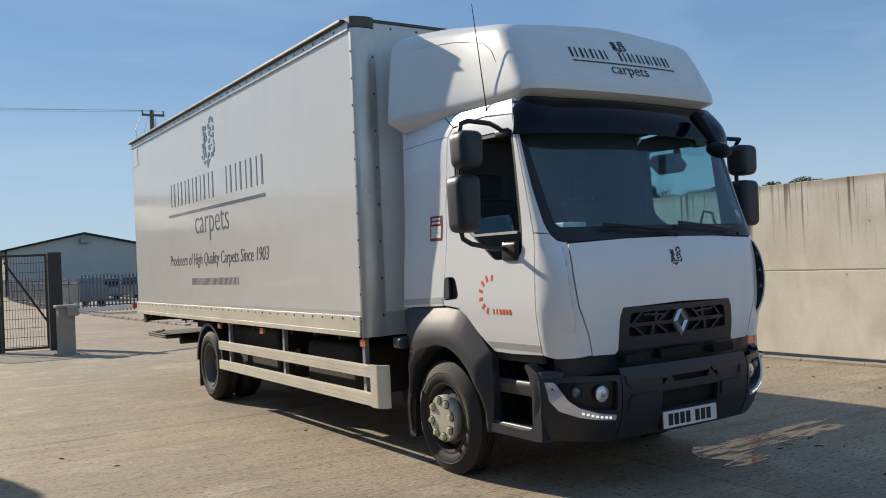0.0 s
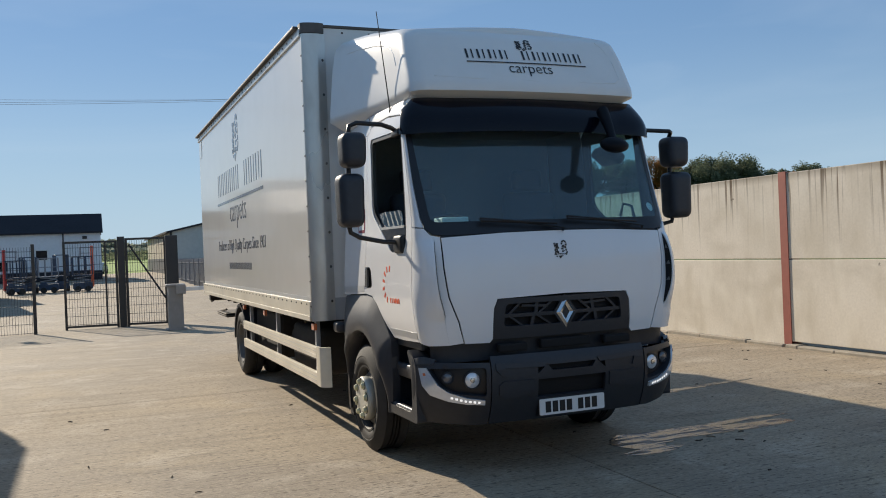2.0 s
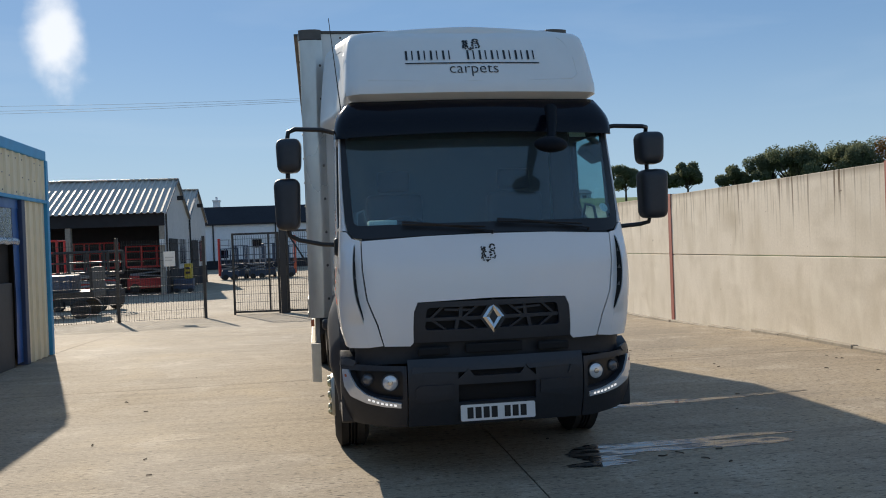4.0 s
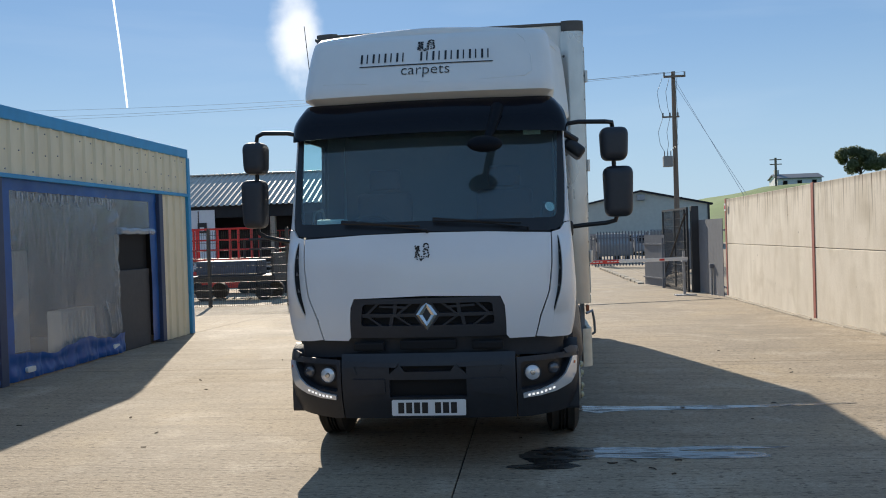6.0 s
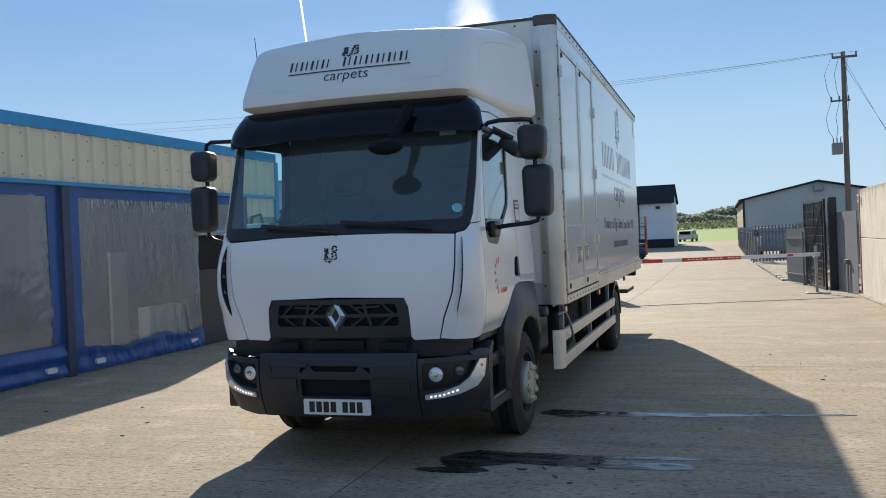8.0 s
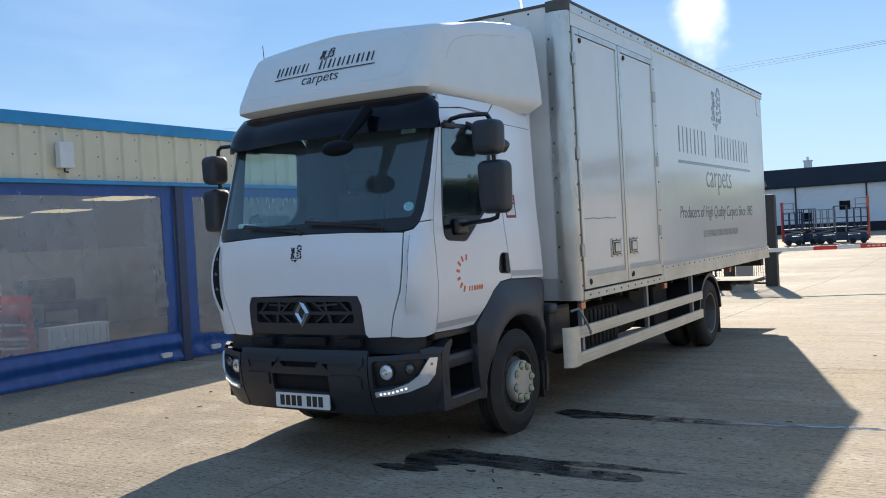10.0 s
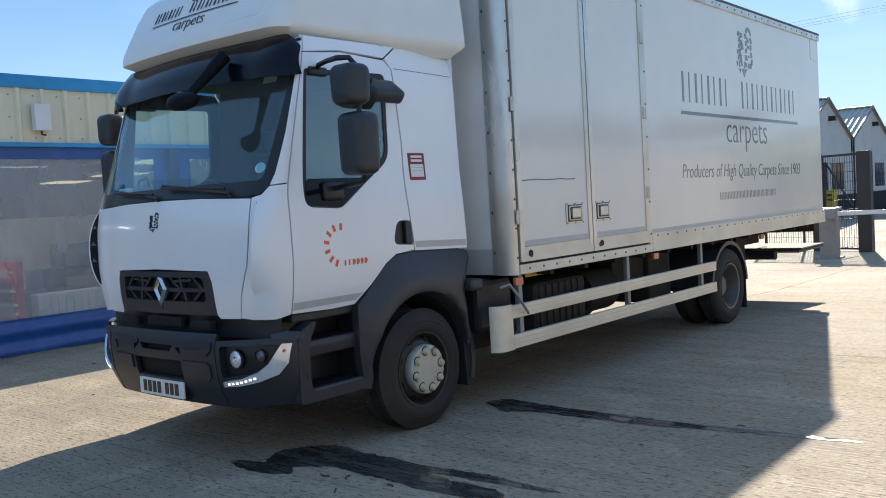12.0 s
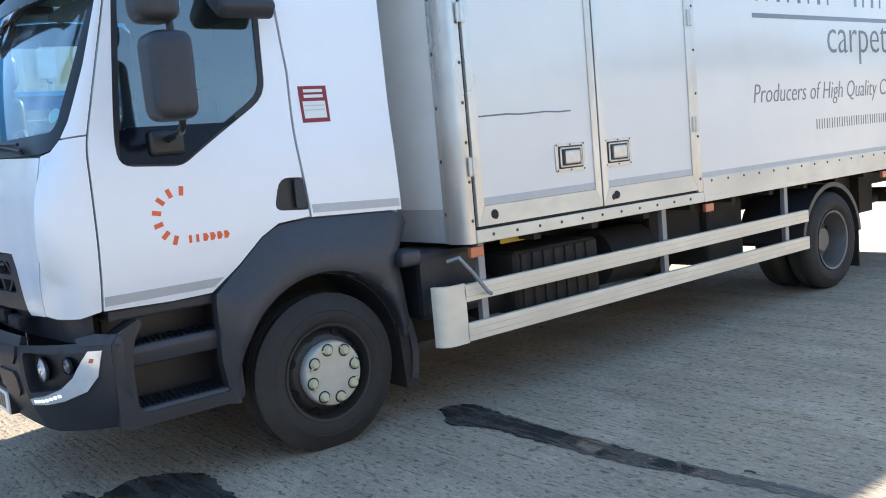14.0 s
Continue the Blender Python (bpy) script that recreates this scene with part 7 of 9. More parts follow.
# a moulded rib on each flank and a line round the front panel
for sx in (-1, 1):
    bm = bmesh.new()
    add_tube(bm, [fairing_point(sx * u, v) for u, v in ((0.60, 0.52), (0.605, 0.66), (0.625, 0.76), (0.67, 0.81), (0.75, 0.835), (0.85, 0.84), (0.92, 0.83))], 0.003, 6)
    part("moulded_rib", bm, M["grp"], truck, smooth=60)
bm = bmesh.new()
add_tube(bm, [fairing_point(u, v) + Vector((0, 0.002, 0)) for u, v in ((-0.34, 0.30), (-0.2, 0.27), (0, 0.26), (0.2, 0.27), (0.32, 0.29), (0.345, 0.36), (0.345, 0.6), (0.33, 0.85), (0.31, 0.93))], 0.004, 6)
part("moulded_line", bm, M["grp"], truck, smooth=60)


def on_fairing(x, z, off=0.004):
    """The front face of the fairing at a place across and a height."""
    best = None
    for k in range(101):
        v = k / 100
        p = fairing_point(0.36 * x / (0.87 * lerp_table(F_HALF, v)), v)
        if best is None or abs(p.z - z) < abs(best.z - z):
            best = p
    return Vector((x, best.y - off, z))


def wrap(ob):
    for v in ob.data.vertices:
        q = on_fairing(v.co.x, v.co.z)
        v.co.y = q.y + v.co.y
    return ob


for k, c in enumerate("xxxx xxxxxx"):
    if c != " ":
        bm = bmesh.new()
        for j, wide in ((0.06, 0.015), (0.56, 0.009)):
            x = -0.5 + 1.0 * (k + j) / 11
            add_box(bm, x, x + wide, -0.0015, 0.0015, 2.965, 3.04)
        wrap(part("name_bar", bm, M["decal_black"], truck))

bm = bmesh.new()
rule = [[bm.verts.new((-0.5 + k * 0.05, y, z)) for y, z in ((-0.0015, 2.933), (0.0015, 2.933), (0.0015, 2.941), (-0.0015, 2.941))] for k in range(21)]
for a, b in zip(rule, rule[1:]):
    for j in range(4):
        bm.faces.new((a[j], b[j], b[(j + 1) % 4], a[(j + 1) % 4]))
wrap(part("name_rule", bm, M["decal_black"], truck))
wrap(lettering("carpets", 0.36, 0.088, 0.003, pose(0, 0, 2.873, 90, 0, 0), "lettering", M["decal_black"], truck))
bm = bmesh.new()
add_crest(bm, lambda b, pts: add_prism(b, [(u, 3.09 + v) for u, v in pts], -0.0015, 0.0015, "y"), 0.17, 0.10, 9)
wrap(part("crest", bm, M["decal_black"], truck, kind="stuff"))

# ---- bumper, lamps, steps, arches ----
CORNER_X = [(0.62, 0), (0.78, 0.152), (0.92, 0.282), (1.00, 0.348), (1.06, 0.392), (1.10, 0.418), (1.14, 0.435)]
CORNER_Y = [(0.62, 0), (0.78, 0.048), (0.92, 0.112), (1.00, 0.163), (1.06, 0.215), (1.10, 0.256), (1.14, 0.30)]


def bumper_point(s, z):
    sx, s = (-1 if s < 0 else 1), abs(s)
    yf = lerp_table([(0.36, 0.06), (0.42, 0.02), (0.55, -0.03), (0.70, -0.045), (0.80, -0.04), (0.86, -0.01), (0.93, 0.04)], z)
    w = lerp_table([(0.36, 1.00), (0.45, 1.035), (0.60, 1.055), (0.80, 1.05), (0.93, 1.02)], z)
    if s <= 0.62:
        return Vector((sx * s, yf + 0.03 * (s / 0.62) ** 2, z))
    if s <= 1.14:
        k = (w - 0.62) / 0.435
        return Vector((sx * (0.62 + k * lerp_table(CORNER_X, s)), yf + 0.03 + lerp_table(CORNER_Y, s), z))
    return Vector((sx * w, yf + 0.33 + (s - 1.14), z))


centre = [(-0.61, 0.375), (0.61, 0.375), (0.61, 0.84), (-0.61, 0.84)]
intake = [(-0.27, 0.535), (0.27, 0.535), (0.27, 0.66), (-0.27, 0.66)]
slot1 = [(-0.27, 0.70), (-0.20, 0.76), (-0.27, 0.76)]
slot2 = [(-0.16, 0.715), (0.16, 0.715), (0.19, 0.755), (-0.19, 0.755)]
part("bumper_centre", patch(bumper_point, centre, [intake, slot1, mirrored(slot1), slot2], 0.004, 0.03), M["plastic"], truck, "dark grey plastic bumper", smooth=45)
part("intake_mesh", patch(bumper_point, [(-0.3, 0.52), (0.3, 0.52), (0.3, 0.78), (-0.3, 0.78)], (), -0.04, 0.01), M["void"], truck)
for sx in (-1, 1):
    pick = (lambda p: p) if sx > 0 else mirrored
    part("bumper_ridge", patch(bumper_point, pick([(0.30, 0.575), (0.52, 0.545), (0.56, 0.575), (0.56, 0.64), (0.53, 0.665), (0.30, 0.665)]), (), 0.016, 0.014), M["plastic"], truck)
    part("bumper_ridge", patch(bumper_point, pick([(0.20, 0.775), (0.58, 0.79), (0.58, 0.745), (0.54, 0.705), (0.50, 0.70), (0.52, 0.755), (0.22, 0.745)]), (), 0.014, 0.012), M["plastic"], truck)
    bowl = rounded([(0.64, 0.572), (0.86, 0.60), (0.96, 0.655), (1.04, 0.772), (0.64, 0.768)], 0.03)
    part("bumper_corner", patch(bumper_point, pick([(0.618, 0.378), (0.70, 0.372), (1.14, 0.405), (1.18, 0.41), (1.18, 0.60), (1.18, 0.80), (1.10, 0.815), (0.618, 0.80)]), [pick(bowl)], 0.006, 0.055), M["plastic"], truck, "dark grey bumper corner", smooth=45)
    part("lamp_panel", patch(bumper_point, pick([(0.62, 0.55), (0.87, 0.57), (0.99, 0.63), (1.07, 0.79), (0.62, 0.79)]), (), -0.042, 0.006), M["black"], truck, "black lamp panel", smooth=45)
    # running light: a bright blade along the foot that turns up at the corner
    blade = [(0.655, 0.552), (0.78, 0.572), (0.90, 0.612), (0.97, 0.662), (1.045, 0.775), (1.098, 0.773), (1.072, 0.66), (1.02, 0.598), (0.90, 0.555), (0.78, 0.532), (0.655, 0.522)]
    drl = part("running_light", patch(bumper_point, pick(blade), (), 0.022, 0.014, 0.04), M["drl"], truck, "clear running light blade", smooth=45)
    cap = [(1.0, 0.800), (1.10, 0.796), (1.165, 0.790), (1.165, 0.83), (1.06, 0.845), (0.98, 0.83)]
    part("corner_cap", patch(bumper_point, pick(cap), (), 0.012, 0.03, 0.04), M["plastic_mid"], truck, smooth=45)
    for k in range(7):   # a row of small lamps along the foot
        u_ = 0.70 + 0.030 * k
        z_ = lerp_line([(0.655, 0.537), (0.78, 0.552), (0.90, 0.584)], u_)
        led = [(u_ - 0.008, z_ - 0.007), (u_ + 0.008, z_ - 0.005), (u_ + 0.008, z_ + 0.007), (u_ - 0.008, z_ + 0.005)]
        part("lit_strip", patch(bumper_point, pick(led), (), 0.0245, 0.003, 0.05), M["led"], drl)
    am_ = [(1.046, 0.728), (1.052, 0.745), (1.066, 0.741), (1.060, 0.724)]
    part("indicator", patch(bumper_point, pick(am_), (), 0.0245, 0.003, 0.05), M["amber"], drl)
    for s, z, r in ((0.745, 0.685, 0.052), (0.915, 0.705, 0.036)):
        p, nrm = bumper_point(sx * s, z), skin_normal(bumper_point, sx * s, z)
        if nrm.y > 0:
            nrm = -nrm
        face_ = (nrm + Vector((0, -2.2, 0))).normalized()
        m = Matrix.Translation(p - nrm * 0.034) @ face_.to_track_quat("Z", "Y").to_matrix().to_4x4()
        bm = bmesh.new()
        add_lathe(bm, [(r * 1.18, 0.0), (r * 1.18, 0.012), (r * 1.02, 0.014), (r * 1.0, 0.008)], 28, m)
        hl = part("head_lamp" if r > 0.05 else "fog_lamp", bm, M["plastic"], truck, "round lamp in a dark bezel", smooth=40)
        bm = bmesh.new()
        add_lathe(bm, [(r, 0.008), (r * 0.7, 0.016), (r * 0.4, 0.019), (0, 0.02)], 28, m)
        part("lens", bm, M["lens"] if r > 0.05 else M["fog_lens"], hl, "clear lamp lens" if r > 0.05 else "dark lamp lens", smooth=40)
        if r > 0.05:
            bm = bmesh.new()
            add_lathe(bm, [(r * 0.36, 0.0185), (r * 0.30, 0.024), (0, 0.026)], 20, m)
            part("bulb", bm, M["chrome"], hl, smooth=40)
    # side of the bumper: step well with two treads
    part("step_back", box(*sorted((sx * 0.72, sx * 0.76)), 0.33, 0.98, 0.40, 0.96), M["plastic"], truck)
    for z, o, low in ((0.455, 0.02, 0.05), (0.745, -0.02, 0.09)):
        bm = bmesh.new()
        add_box(bm, *sorted((sx * 0.74, sx * (1.0 + o))), 0.35, 0.85, z - 0.03, z, 0.008, 1)
        add_prism(bm, rounded([(sx * (0.975 + o), z - low), (sx * (1.012 + o), z - low), (sx * (1.022 + o), z - 0.02), (sx * (1.012 + o), z + 0.010), (sx * (0.985 + o), z + 0.012)], 0.010, 3), 0.36, 0.85, "y")
        st_ = part("step", bm, M["plastic_mid"], truck, "dark plastic entry step", smooth=40)
        bm = bmesh.new()
        for k in range(15):   # slanting grip ribs
            y_ = 0.41 + 0.028 * k
            add_prism(bm, [(sx * 0.80, y_ + 0.02), (sx * (0.97 + o), y_ - 0.008), (sx * (0.97 + o), y_ + 0.002), (sx * 0.80, y_ + 0.03)], z, z + 0.012, "z")
        part("tread", bm, M["plastic"], st_, kind="stuff")
    # a moulded surround with one rounded opening, its front post running up to the bumper's top
    bm = bmesh.new()
    out_ = rounded([(0.275, 0.385), (0.895, 0.385), (0.890, 0.60), (0.850, 0.62), (0.845, 0.47), (0.815, 0.445), (0.40, 0.445), (0.365, 0.48), (0.362, 0.70), (0.385, 0.80), (0.43, 0.865), (0.41, 0.885), (0.30, 0.835), (0.275, 0.78)],
                   [0.03, 0.05, 0.02, 0.01, 0.03, 0.03, 0.04, 0.05, 0.04, 0.04, 0.01, 0.01, 0.04, 0.02], 4)
    add_prism(bm, out_, *sorted((sx * 0.93, sx * 1.052)), "x")
    bmesh.ops.bevel(bm, geom=[e for e in bm.edges if len(e.link_faces) == 2 and e.calc_face_angle(0) > 1.2 and all(abs(abs(v.co.x) - 1.052) < 1e-4 for v in e.verts)], offset=0.008, segments=2, affect="EDGES")
    part("step_surround", bm, M["plastic"], truck, "dark plastic step surround", smooth=40)
    part("step_side", box(*sorted((sx * 0.78, sx * 1.0)), 0.85, 0.885, 0.40, 0.93, 0.01, 1), M["plastic"], truck)
    part("sill_panel", box(*sorted((sx * 0.76, sx * 0.985)), 0.30, 0.90, 0.88, 0.935, 0.012, 2), M["plastic"], truck)
    # fender over the front wheel: a bulged band between the arch and the door's cut-out
    edge = [(0.83, 0.36), (0.80, 0.60), (0.805, 0.925), (0.95, 1.05), (1.08, 1.17), (1.18, 1.225), (1.38, 1.238), (1.96, 1.212), (1.99, 1.14), (1.905, 0.96), (1.93, 0.80), (1.955, 0.55)]
    wc = Vector((1.38, 0.43))

    def reach(a):
        """How far from the wheel's middle the fender's outer edge lies at an angle."""
        u, far = Vector((math.cos(a), math.sin(a))), 0.56
        for p, q in zip(edge, edge[1:]):
            p, e = Vector(p) - wc, Vector(q) - Vector(p)
            den = u.x * e.y - u.y * e.x
            if abs(den) > 1e-9:
                k, m_ = (p.x * e.y - p.y * e.x) / den, (p.x * u.y - p.y * u.x) / den
                if k > 0 and 0 <= m_ <= 1:
                    far = max(far, k)
        return far

    bm = bmesh.new()
    rows = []
    for n_ in range(65):
        a = radians(186 - 178 * n_ / 64)
        u, r0, r1 = Vector((math.cos(a), math.sin(a))), 0.515, reach(a)
        ring = []
        for k, x in ((-0.02, 0.985), (0.0, 1.085), (0.035, 1.112), (0.12, 1.12), (0.30, 1.115), (0.50, 1.10), (0.72, 1.075), (0.90, 1.052), (1.0, 1.040), (1.0, 0.98)):
            bulge = 1.04 + (x - 1.04) * min(1.0, (r1 - r0) / 0.16) if x > 1.04 else x
            p = wc + u * (r0 + (r1 - r0) * k)
            ring.append(bm.verts.new((sx * bulge, p.x, p.y)))
        rows.append(ring)
    for a, b in zip(rows, rows[1:]):
        for k in range(len(a) - 1):
            bm.faces.new((a[k], a[k + 1], b[k + 1], b[k]))
    part("front_fender", bm, M["plastic_mid"], truck, "grey plastic wheel arch", smooth=50)
    bm = bmesh.new()
    add_prism(bm, [(1.38 + 0.53 * math.cos(radians(a)), 0.43 + 0.53 * math.sin(radians(a))) for a in range(186, 0, -6)] + [(1.38 + 0.505 * math.cos(radians(a)), 0.43 + 0.505 * math.sin(radians(a))) for a in range(6, 188, 6)], *sorted((sx * 0.62, sx * 1.0)), "x")
    part("arch_liner", bm, M["plastic"], truck, "dark wheel arch liner", smooth=30)
    bm = bmesh.new()
    fl = [(1.40 + (0.545 + 0.06 * k / 11) * math.cos(radians(72 - 8.4 * k)), 0.43 + (0.545 + 0.02 * k / 11) * math.sin(radians(72 - 8.4 * k))) for k in range(12)]
    fl2 = [(1.40 + (0.500 + 0.06 * k / 11) * math.cos(radians(72 - 8.4 * k)), 0.43 + (0.500 + 0.02 * k / 11) * math.sin(radians(72 - 8.4 * k))) for k in range(12)]
    add_prism(bm, fl + fl2[::-1], *sorted((sx * 0.98, sx * 1.045)), "x")
    part("mudguard_edge", bm, M["plastic_mid"], truck, "grey mudguard edge behind the wheel", smooth=30)
    bm = bmesh.new()
    add_prism(bm, [(1.86, 0.80), (1.90, 0.78), (2.0, 0.20), (1.965, 0.17), (1.90, 0.19)], *sorted((sx * 0.70, sx * 1.03)), "x")
    part("front_mudflap", bm, M["rubber"], truck, "black rubber mudflap")
    bm = bmesh.new()
    add_box(bm, *sorted((sx * 0.96, sx * 1.16)), 1.86, 2.0, 0.90, 0.99, 0.03, 3)
    part("air_intake_snout", bm, M["plastic_mid"], truck, smooth=40)

# band between nose and bumper, number plate
part("radiator_band", patch(cab_point, [(-1.14, 0.80), (1.14, 0.80), (1.14, 0.945), (-1.14, 0.945)], (), -0.05, 0.02), M["plastic"], truck, smooth=45)
bm = bmesh.new()
for sx in (-1, 1):
    add_box(bm, sx * 0.42 - 0.11, sx * 0.42 + 0.11, 0.02, 0.07, 0.855, 0.915, 0.015)
add_box(bm, -0.2, 0.2, 0.03, 0.07, 0.86, 0.925, 0.01)
part("band_recess", bm, M["void"], truck)
py = bumper_point(0, 0.46).y - 0.020
bm = bmesh.new()
add_prism(bm, rounded([(-0.26, 0.405), (0.26, 0.405), (0.26, 0.516), (-0.26, 0.516)], 0.012), py - 0.008, py, "y")
npl = part("number_plate", bm, M["plate"], truck, "white number plate with plain black bars")
for k in range(7):
    x = -0.215 + 0.056 * k + (0.035 if k > 3 else 0)
    part("plate_bar", box(x, x + 0.042, py - 0.010, py - 0.0075, 0.422, 0.498), M["decal_black"], npl)
part("plate_holder", box(-0.265, 0.265, py, py + 0.04, 0.40, 0.52), M["black"], truck)


# ---- mirrors, aerial, roof marker lamps ----
def mirror_head(sx, y, z0, z1, x0, x1, name, label):
    """A deep rounded shell that narrows a little downwards and forwards, with the glass in its rear."""
    bm = bmesh.new()
    add_box(bm, *sorted((sx * x0, sx * x1)), y - 0.13, y + 0.06, z0, z1, 0.07, 6)
    xc = sx * (x0 + x1) / 2
    for v in bm.verts:
        k = 1 - 0.10 * (z1 - v.co.z) / (z1 - z0) - 0.5 * max(0.0, y - 0.02 - v.co.y)
        v.co.x = xc + (v.co.x - xc) * k
    h = part(name, bm, M["plastic"], truck, label, smooth=50)
    part("mirror_glass", box(*sorted((sx * (x0 + 0.05), sx * (x1 - 0.05))), y + 0.055, y + 0.0615, z0 + 0.06, z1 - 0.055, 0.001), M["mirror"], h, "mirror glass")
    return h


for sx in (-1, 1):
    mirror_head(sx, 0.57, 2.172, 2.418, 1.265, 1.48 - 0.025 * (sx < 0), "wide_angle_mirror", "dark plastic wide angle mirror")
    mirror_head(sx, 0.59, 1.757, 2.132, 1.285, 1.51 - 0.03 * (sx < 0), "main_mirror", "dark plastic main mirror")
    bm = bmesh.new()
    near = 1 if sx > 0 else 0   # the nearside arm sits a little further back and higher
    add_tube(bm, [(sx * 0.985, 0.63, 2.440), (sx * 1.03, 0.63 - 0.02 * near, 2.470), (sx * 1.12, 0.60, 2.490 - 0.01 * near), (sx * 1.31, 0.58 - 0.08 * near, 2.495 - 0.035 * near), (sx * 1.36, 0.59 - 0.04 * near, 2.475 - 0.015 * near), (sx * 1.37, 0.59, 2.42), (sx * 1.375, 0.60, 2.1), (sx * 1.39, 0.60, 1.78),
                  (sx * 1.375, 0.60, 1.72 + 0.01 * near), (sx * 1.31, 0.60 + 0.02 * near, 1.685 + 0.03 * near), (sx * 1.14, 0.58 + 0.07 * near, 1.648 + 0.055 * near), (sx * 1.02, 0.56 + 0.10 * near, 1.64 + 0.05 * near)], 0.017, 8)
    part("mirror_arm", bm, M["black"], truck, "black tubular mirror arm", smooth=60)
    bm = bmesh.new()
    add_box(bm, *sorted((sx * 0.99, sx * 1.06)), 0.45 + 0.12 * near, 0.62 + 0.12 * near, 1.56 + 0.06 * near, 1.69 + 0.05 * near, 0.025, 3)
    part("mirror_foot", bm, M["black"], truck, smooth=50)
    bm = bmesh.new()
    add_box(bm, *sorted((sx * 0.955, sx * 1.015)), 0.54, 0.70, 2.405, 2.462, 0.02, 3)
    part("mirror_root", bm, M["black"], truck, smooth=50)
    bm = bmesh.new()
    add_box(bm, *sorted((sx * 0.86, sx * 0.945)), 0.63, 0.79, 2.605, 2.655, 0.022, 4)
    part("roof_marker_lamp", bm, M["black"], truck, smooth=50)
# kerb mirror above the nearside door and front mirror over the windscreen
bm = bmesh.new()
add_box(bm, -0.09, 0.09, -0.15, 0.15, -0.05, 0.05, 0.04, 4)
bmesh.ops.transform(bm, matrix=pose(1.10, 1.085, 2.325, 0, 38, 0), verts=bm.verts)
h = part("kerb_mirror", bm, M["plastic"], truck, "dark plastic kerb mirror above the door", smooth=50)
bm = bmesh.new()
add_rod(bm, (0.98, 0.88, 2.46), (1.12, 0.98, 2.38), 0.028, 8)
part("mirror_bracket", bm, M["black"], truck)
bm = bmesh.new()
bmesh.ops.create_uvsphere(bm, u_segments=20, v_segments=12, radius=1.0, matrix=pose(0.445, 0.0, 2.28, 25, 0, 10) @ Matrix.Diagonal((0.125, 0.075, 0.055, 1)))
h = part("front_mirror", bm, M["dull_black"], truck, "dark round front view mirror", smooth=60)
bm = bmesh.new()
add_rod(bm, (0.53, 0.27, 2.57), (0.50, 0.15, 2.44), 0.046, 12, 0.036), add_rod(bm, (0.50, 0.15, 2.44), (0.455, 0.02, 2.30), 0.036, 12, 0.026)
part("mirror_stalk", bm, M["dull_black"], truck, smooth=60)
bm = bmesh.new()
add_rod(bm, (-0.945, 0.84, 2.57), (-0.96, 0.845, 2.64), 0.022, 10, 0.010), add_rod(bm, (-0.96, 0.845, 2.64), (-1.03, 0.87, 3.38), 0.005, 6, 0.003)
part("aerial", bm, M["black"], truck, "thin black whip aerial")

# ---- inside the cab ----
bm = bmesh.new()
add_prism(bm, [(0.20, 1.30), (0.16, 1.64), (0.30, 1.70), (0.52, 1.69), (0.66, 1.55), (0.62, 1.2), (0.35, 1.1)], -0.95, 0.95, "x")
part("dashboard", bm, M["interior"], truck, "dark grey dashboard", smooth=40)
part("rear_lining", box(-0.95, 0.95, 1.88, 1.935, 0.97, 2.6), M["interior_light"], truck)
part("headliner", box(-0.88, 0.88, 0.75, 1.9, 2.56, 2.6), M["interior_light"], truck)
for x in (-0.52, 0.52):
    bm = bmesh.new()
    add_box(bm, x - 0.25, x + 0.25, 0.95, 1.42, 1.30, 1.45, 0.05, 3)
    s_ = part("seat", bm, M["seat"], truck, "dark cloth cab seat", smooth=50)
    bm = bmesh.new()
    add_box(bm, x - 0.24, x + 0.24, 1.42, 1.56, 1.42, 2.05, 0.06, 3)
    part("backrest", bm, M["seat"], s_, smooth=50)
    bm = bmesh.new()
    add_box(bm, x - 0.14, x + 0.14, 1.47, 1.56, 2.07, 2.25, 0.04, 3)
    part("headrest", bm, M["seat"], s_, smooth=50)
    part("seat_base", box(x - 0.2, x + 0.2, 1.0, 1.4, 0.96, 1.30, 0.02), M["interior"], s_)
bm = bmesh.new()
sw = pose(-0.52, 0.72, 1.66, 55, 0, 0)
ringp = [sw @ Vector((0.215 * math.cos(a), 0.215 * math.sin(a), 0)) for a in [2 * math.pi * k / 28 for k in range(29)]]
add_tube(bm, ringp, 0.016, 8)
for a in (0.3, math.pi - 0.3, -math.pi / 2):
    add_rod(bm, sw @ Vector((0, 0, -0.01)), sw @ Vector((0.205 * math.cos(a), 0.205 * math.sin(a), 0)), 0.014, 6)
add_rod(bm, sw @ Vector((0, 0, -0.25)), sw @ Vector((0, 0, 0.01)), 0.045, 12)
part("steering_wheel", bm, M["interior"], truck, "black steering wheel", smooth=50)
bm = bmesh.new()
add_tube(bm, [(-0.90, 0.44, 1.76), (-0.89, 0.46, 1.86), (-0.84, 0.50, 1.88), (-0.82, 0.52, 1.78)], 0.012, 6)
part("grab_handle", bm, M["interior_light"], truck, smooth=60)
bm = bmesh.new()
add_tube(bm, [(0.90, 0.44, 1.76), (0.89, 0.46, 1.86), (0.84, 0.50, 1.88), (0.82, 0.52, 1.78)], 0.012, 6)
part("grab_handle", bm, M["interior_light"], truck, smooth=60)
p = cab_point(0.76, 2.36)
part("windscreen_sticker", patch(cab_point, [(0.74, 2.385), (0.86, 2.385), (0.86, 2.445), (0.74, 2.445)], (), -0.012, 0.002, 0.1), M["paper"], truck)
bm = bmesh.new()
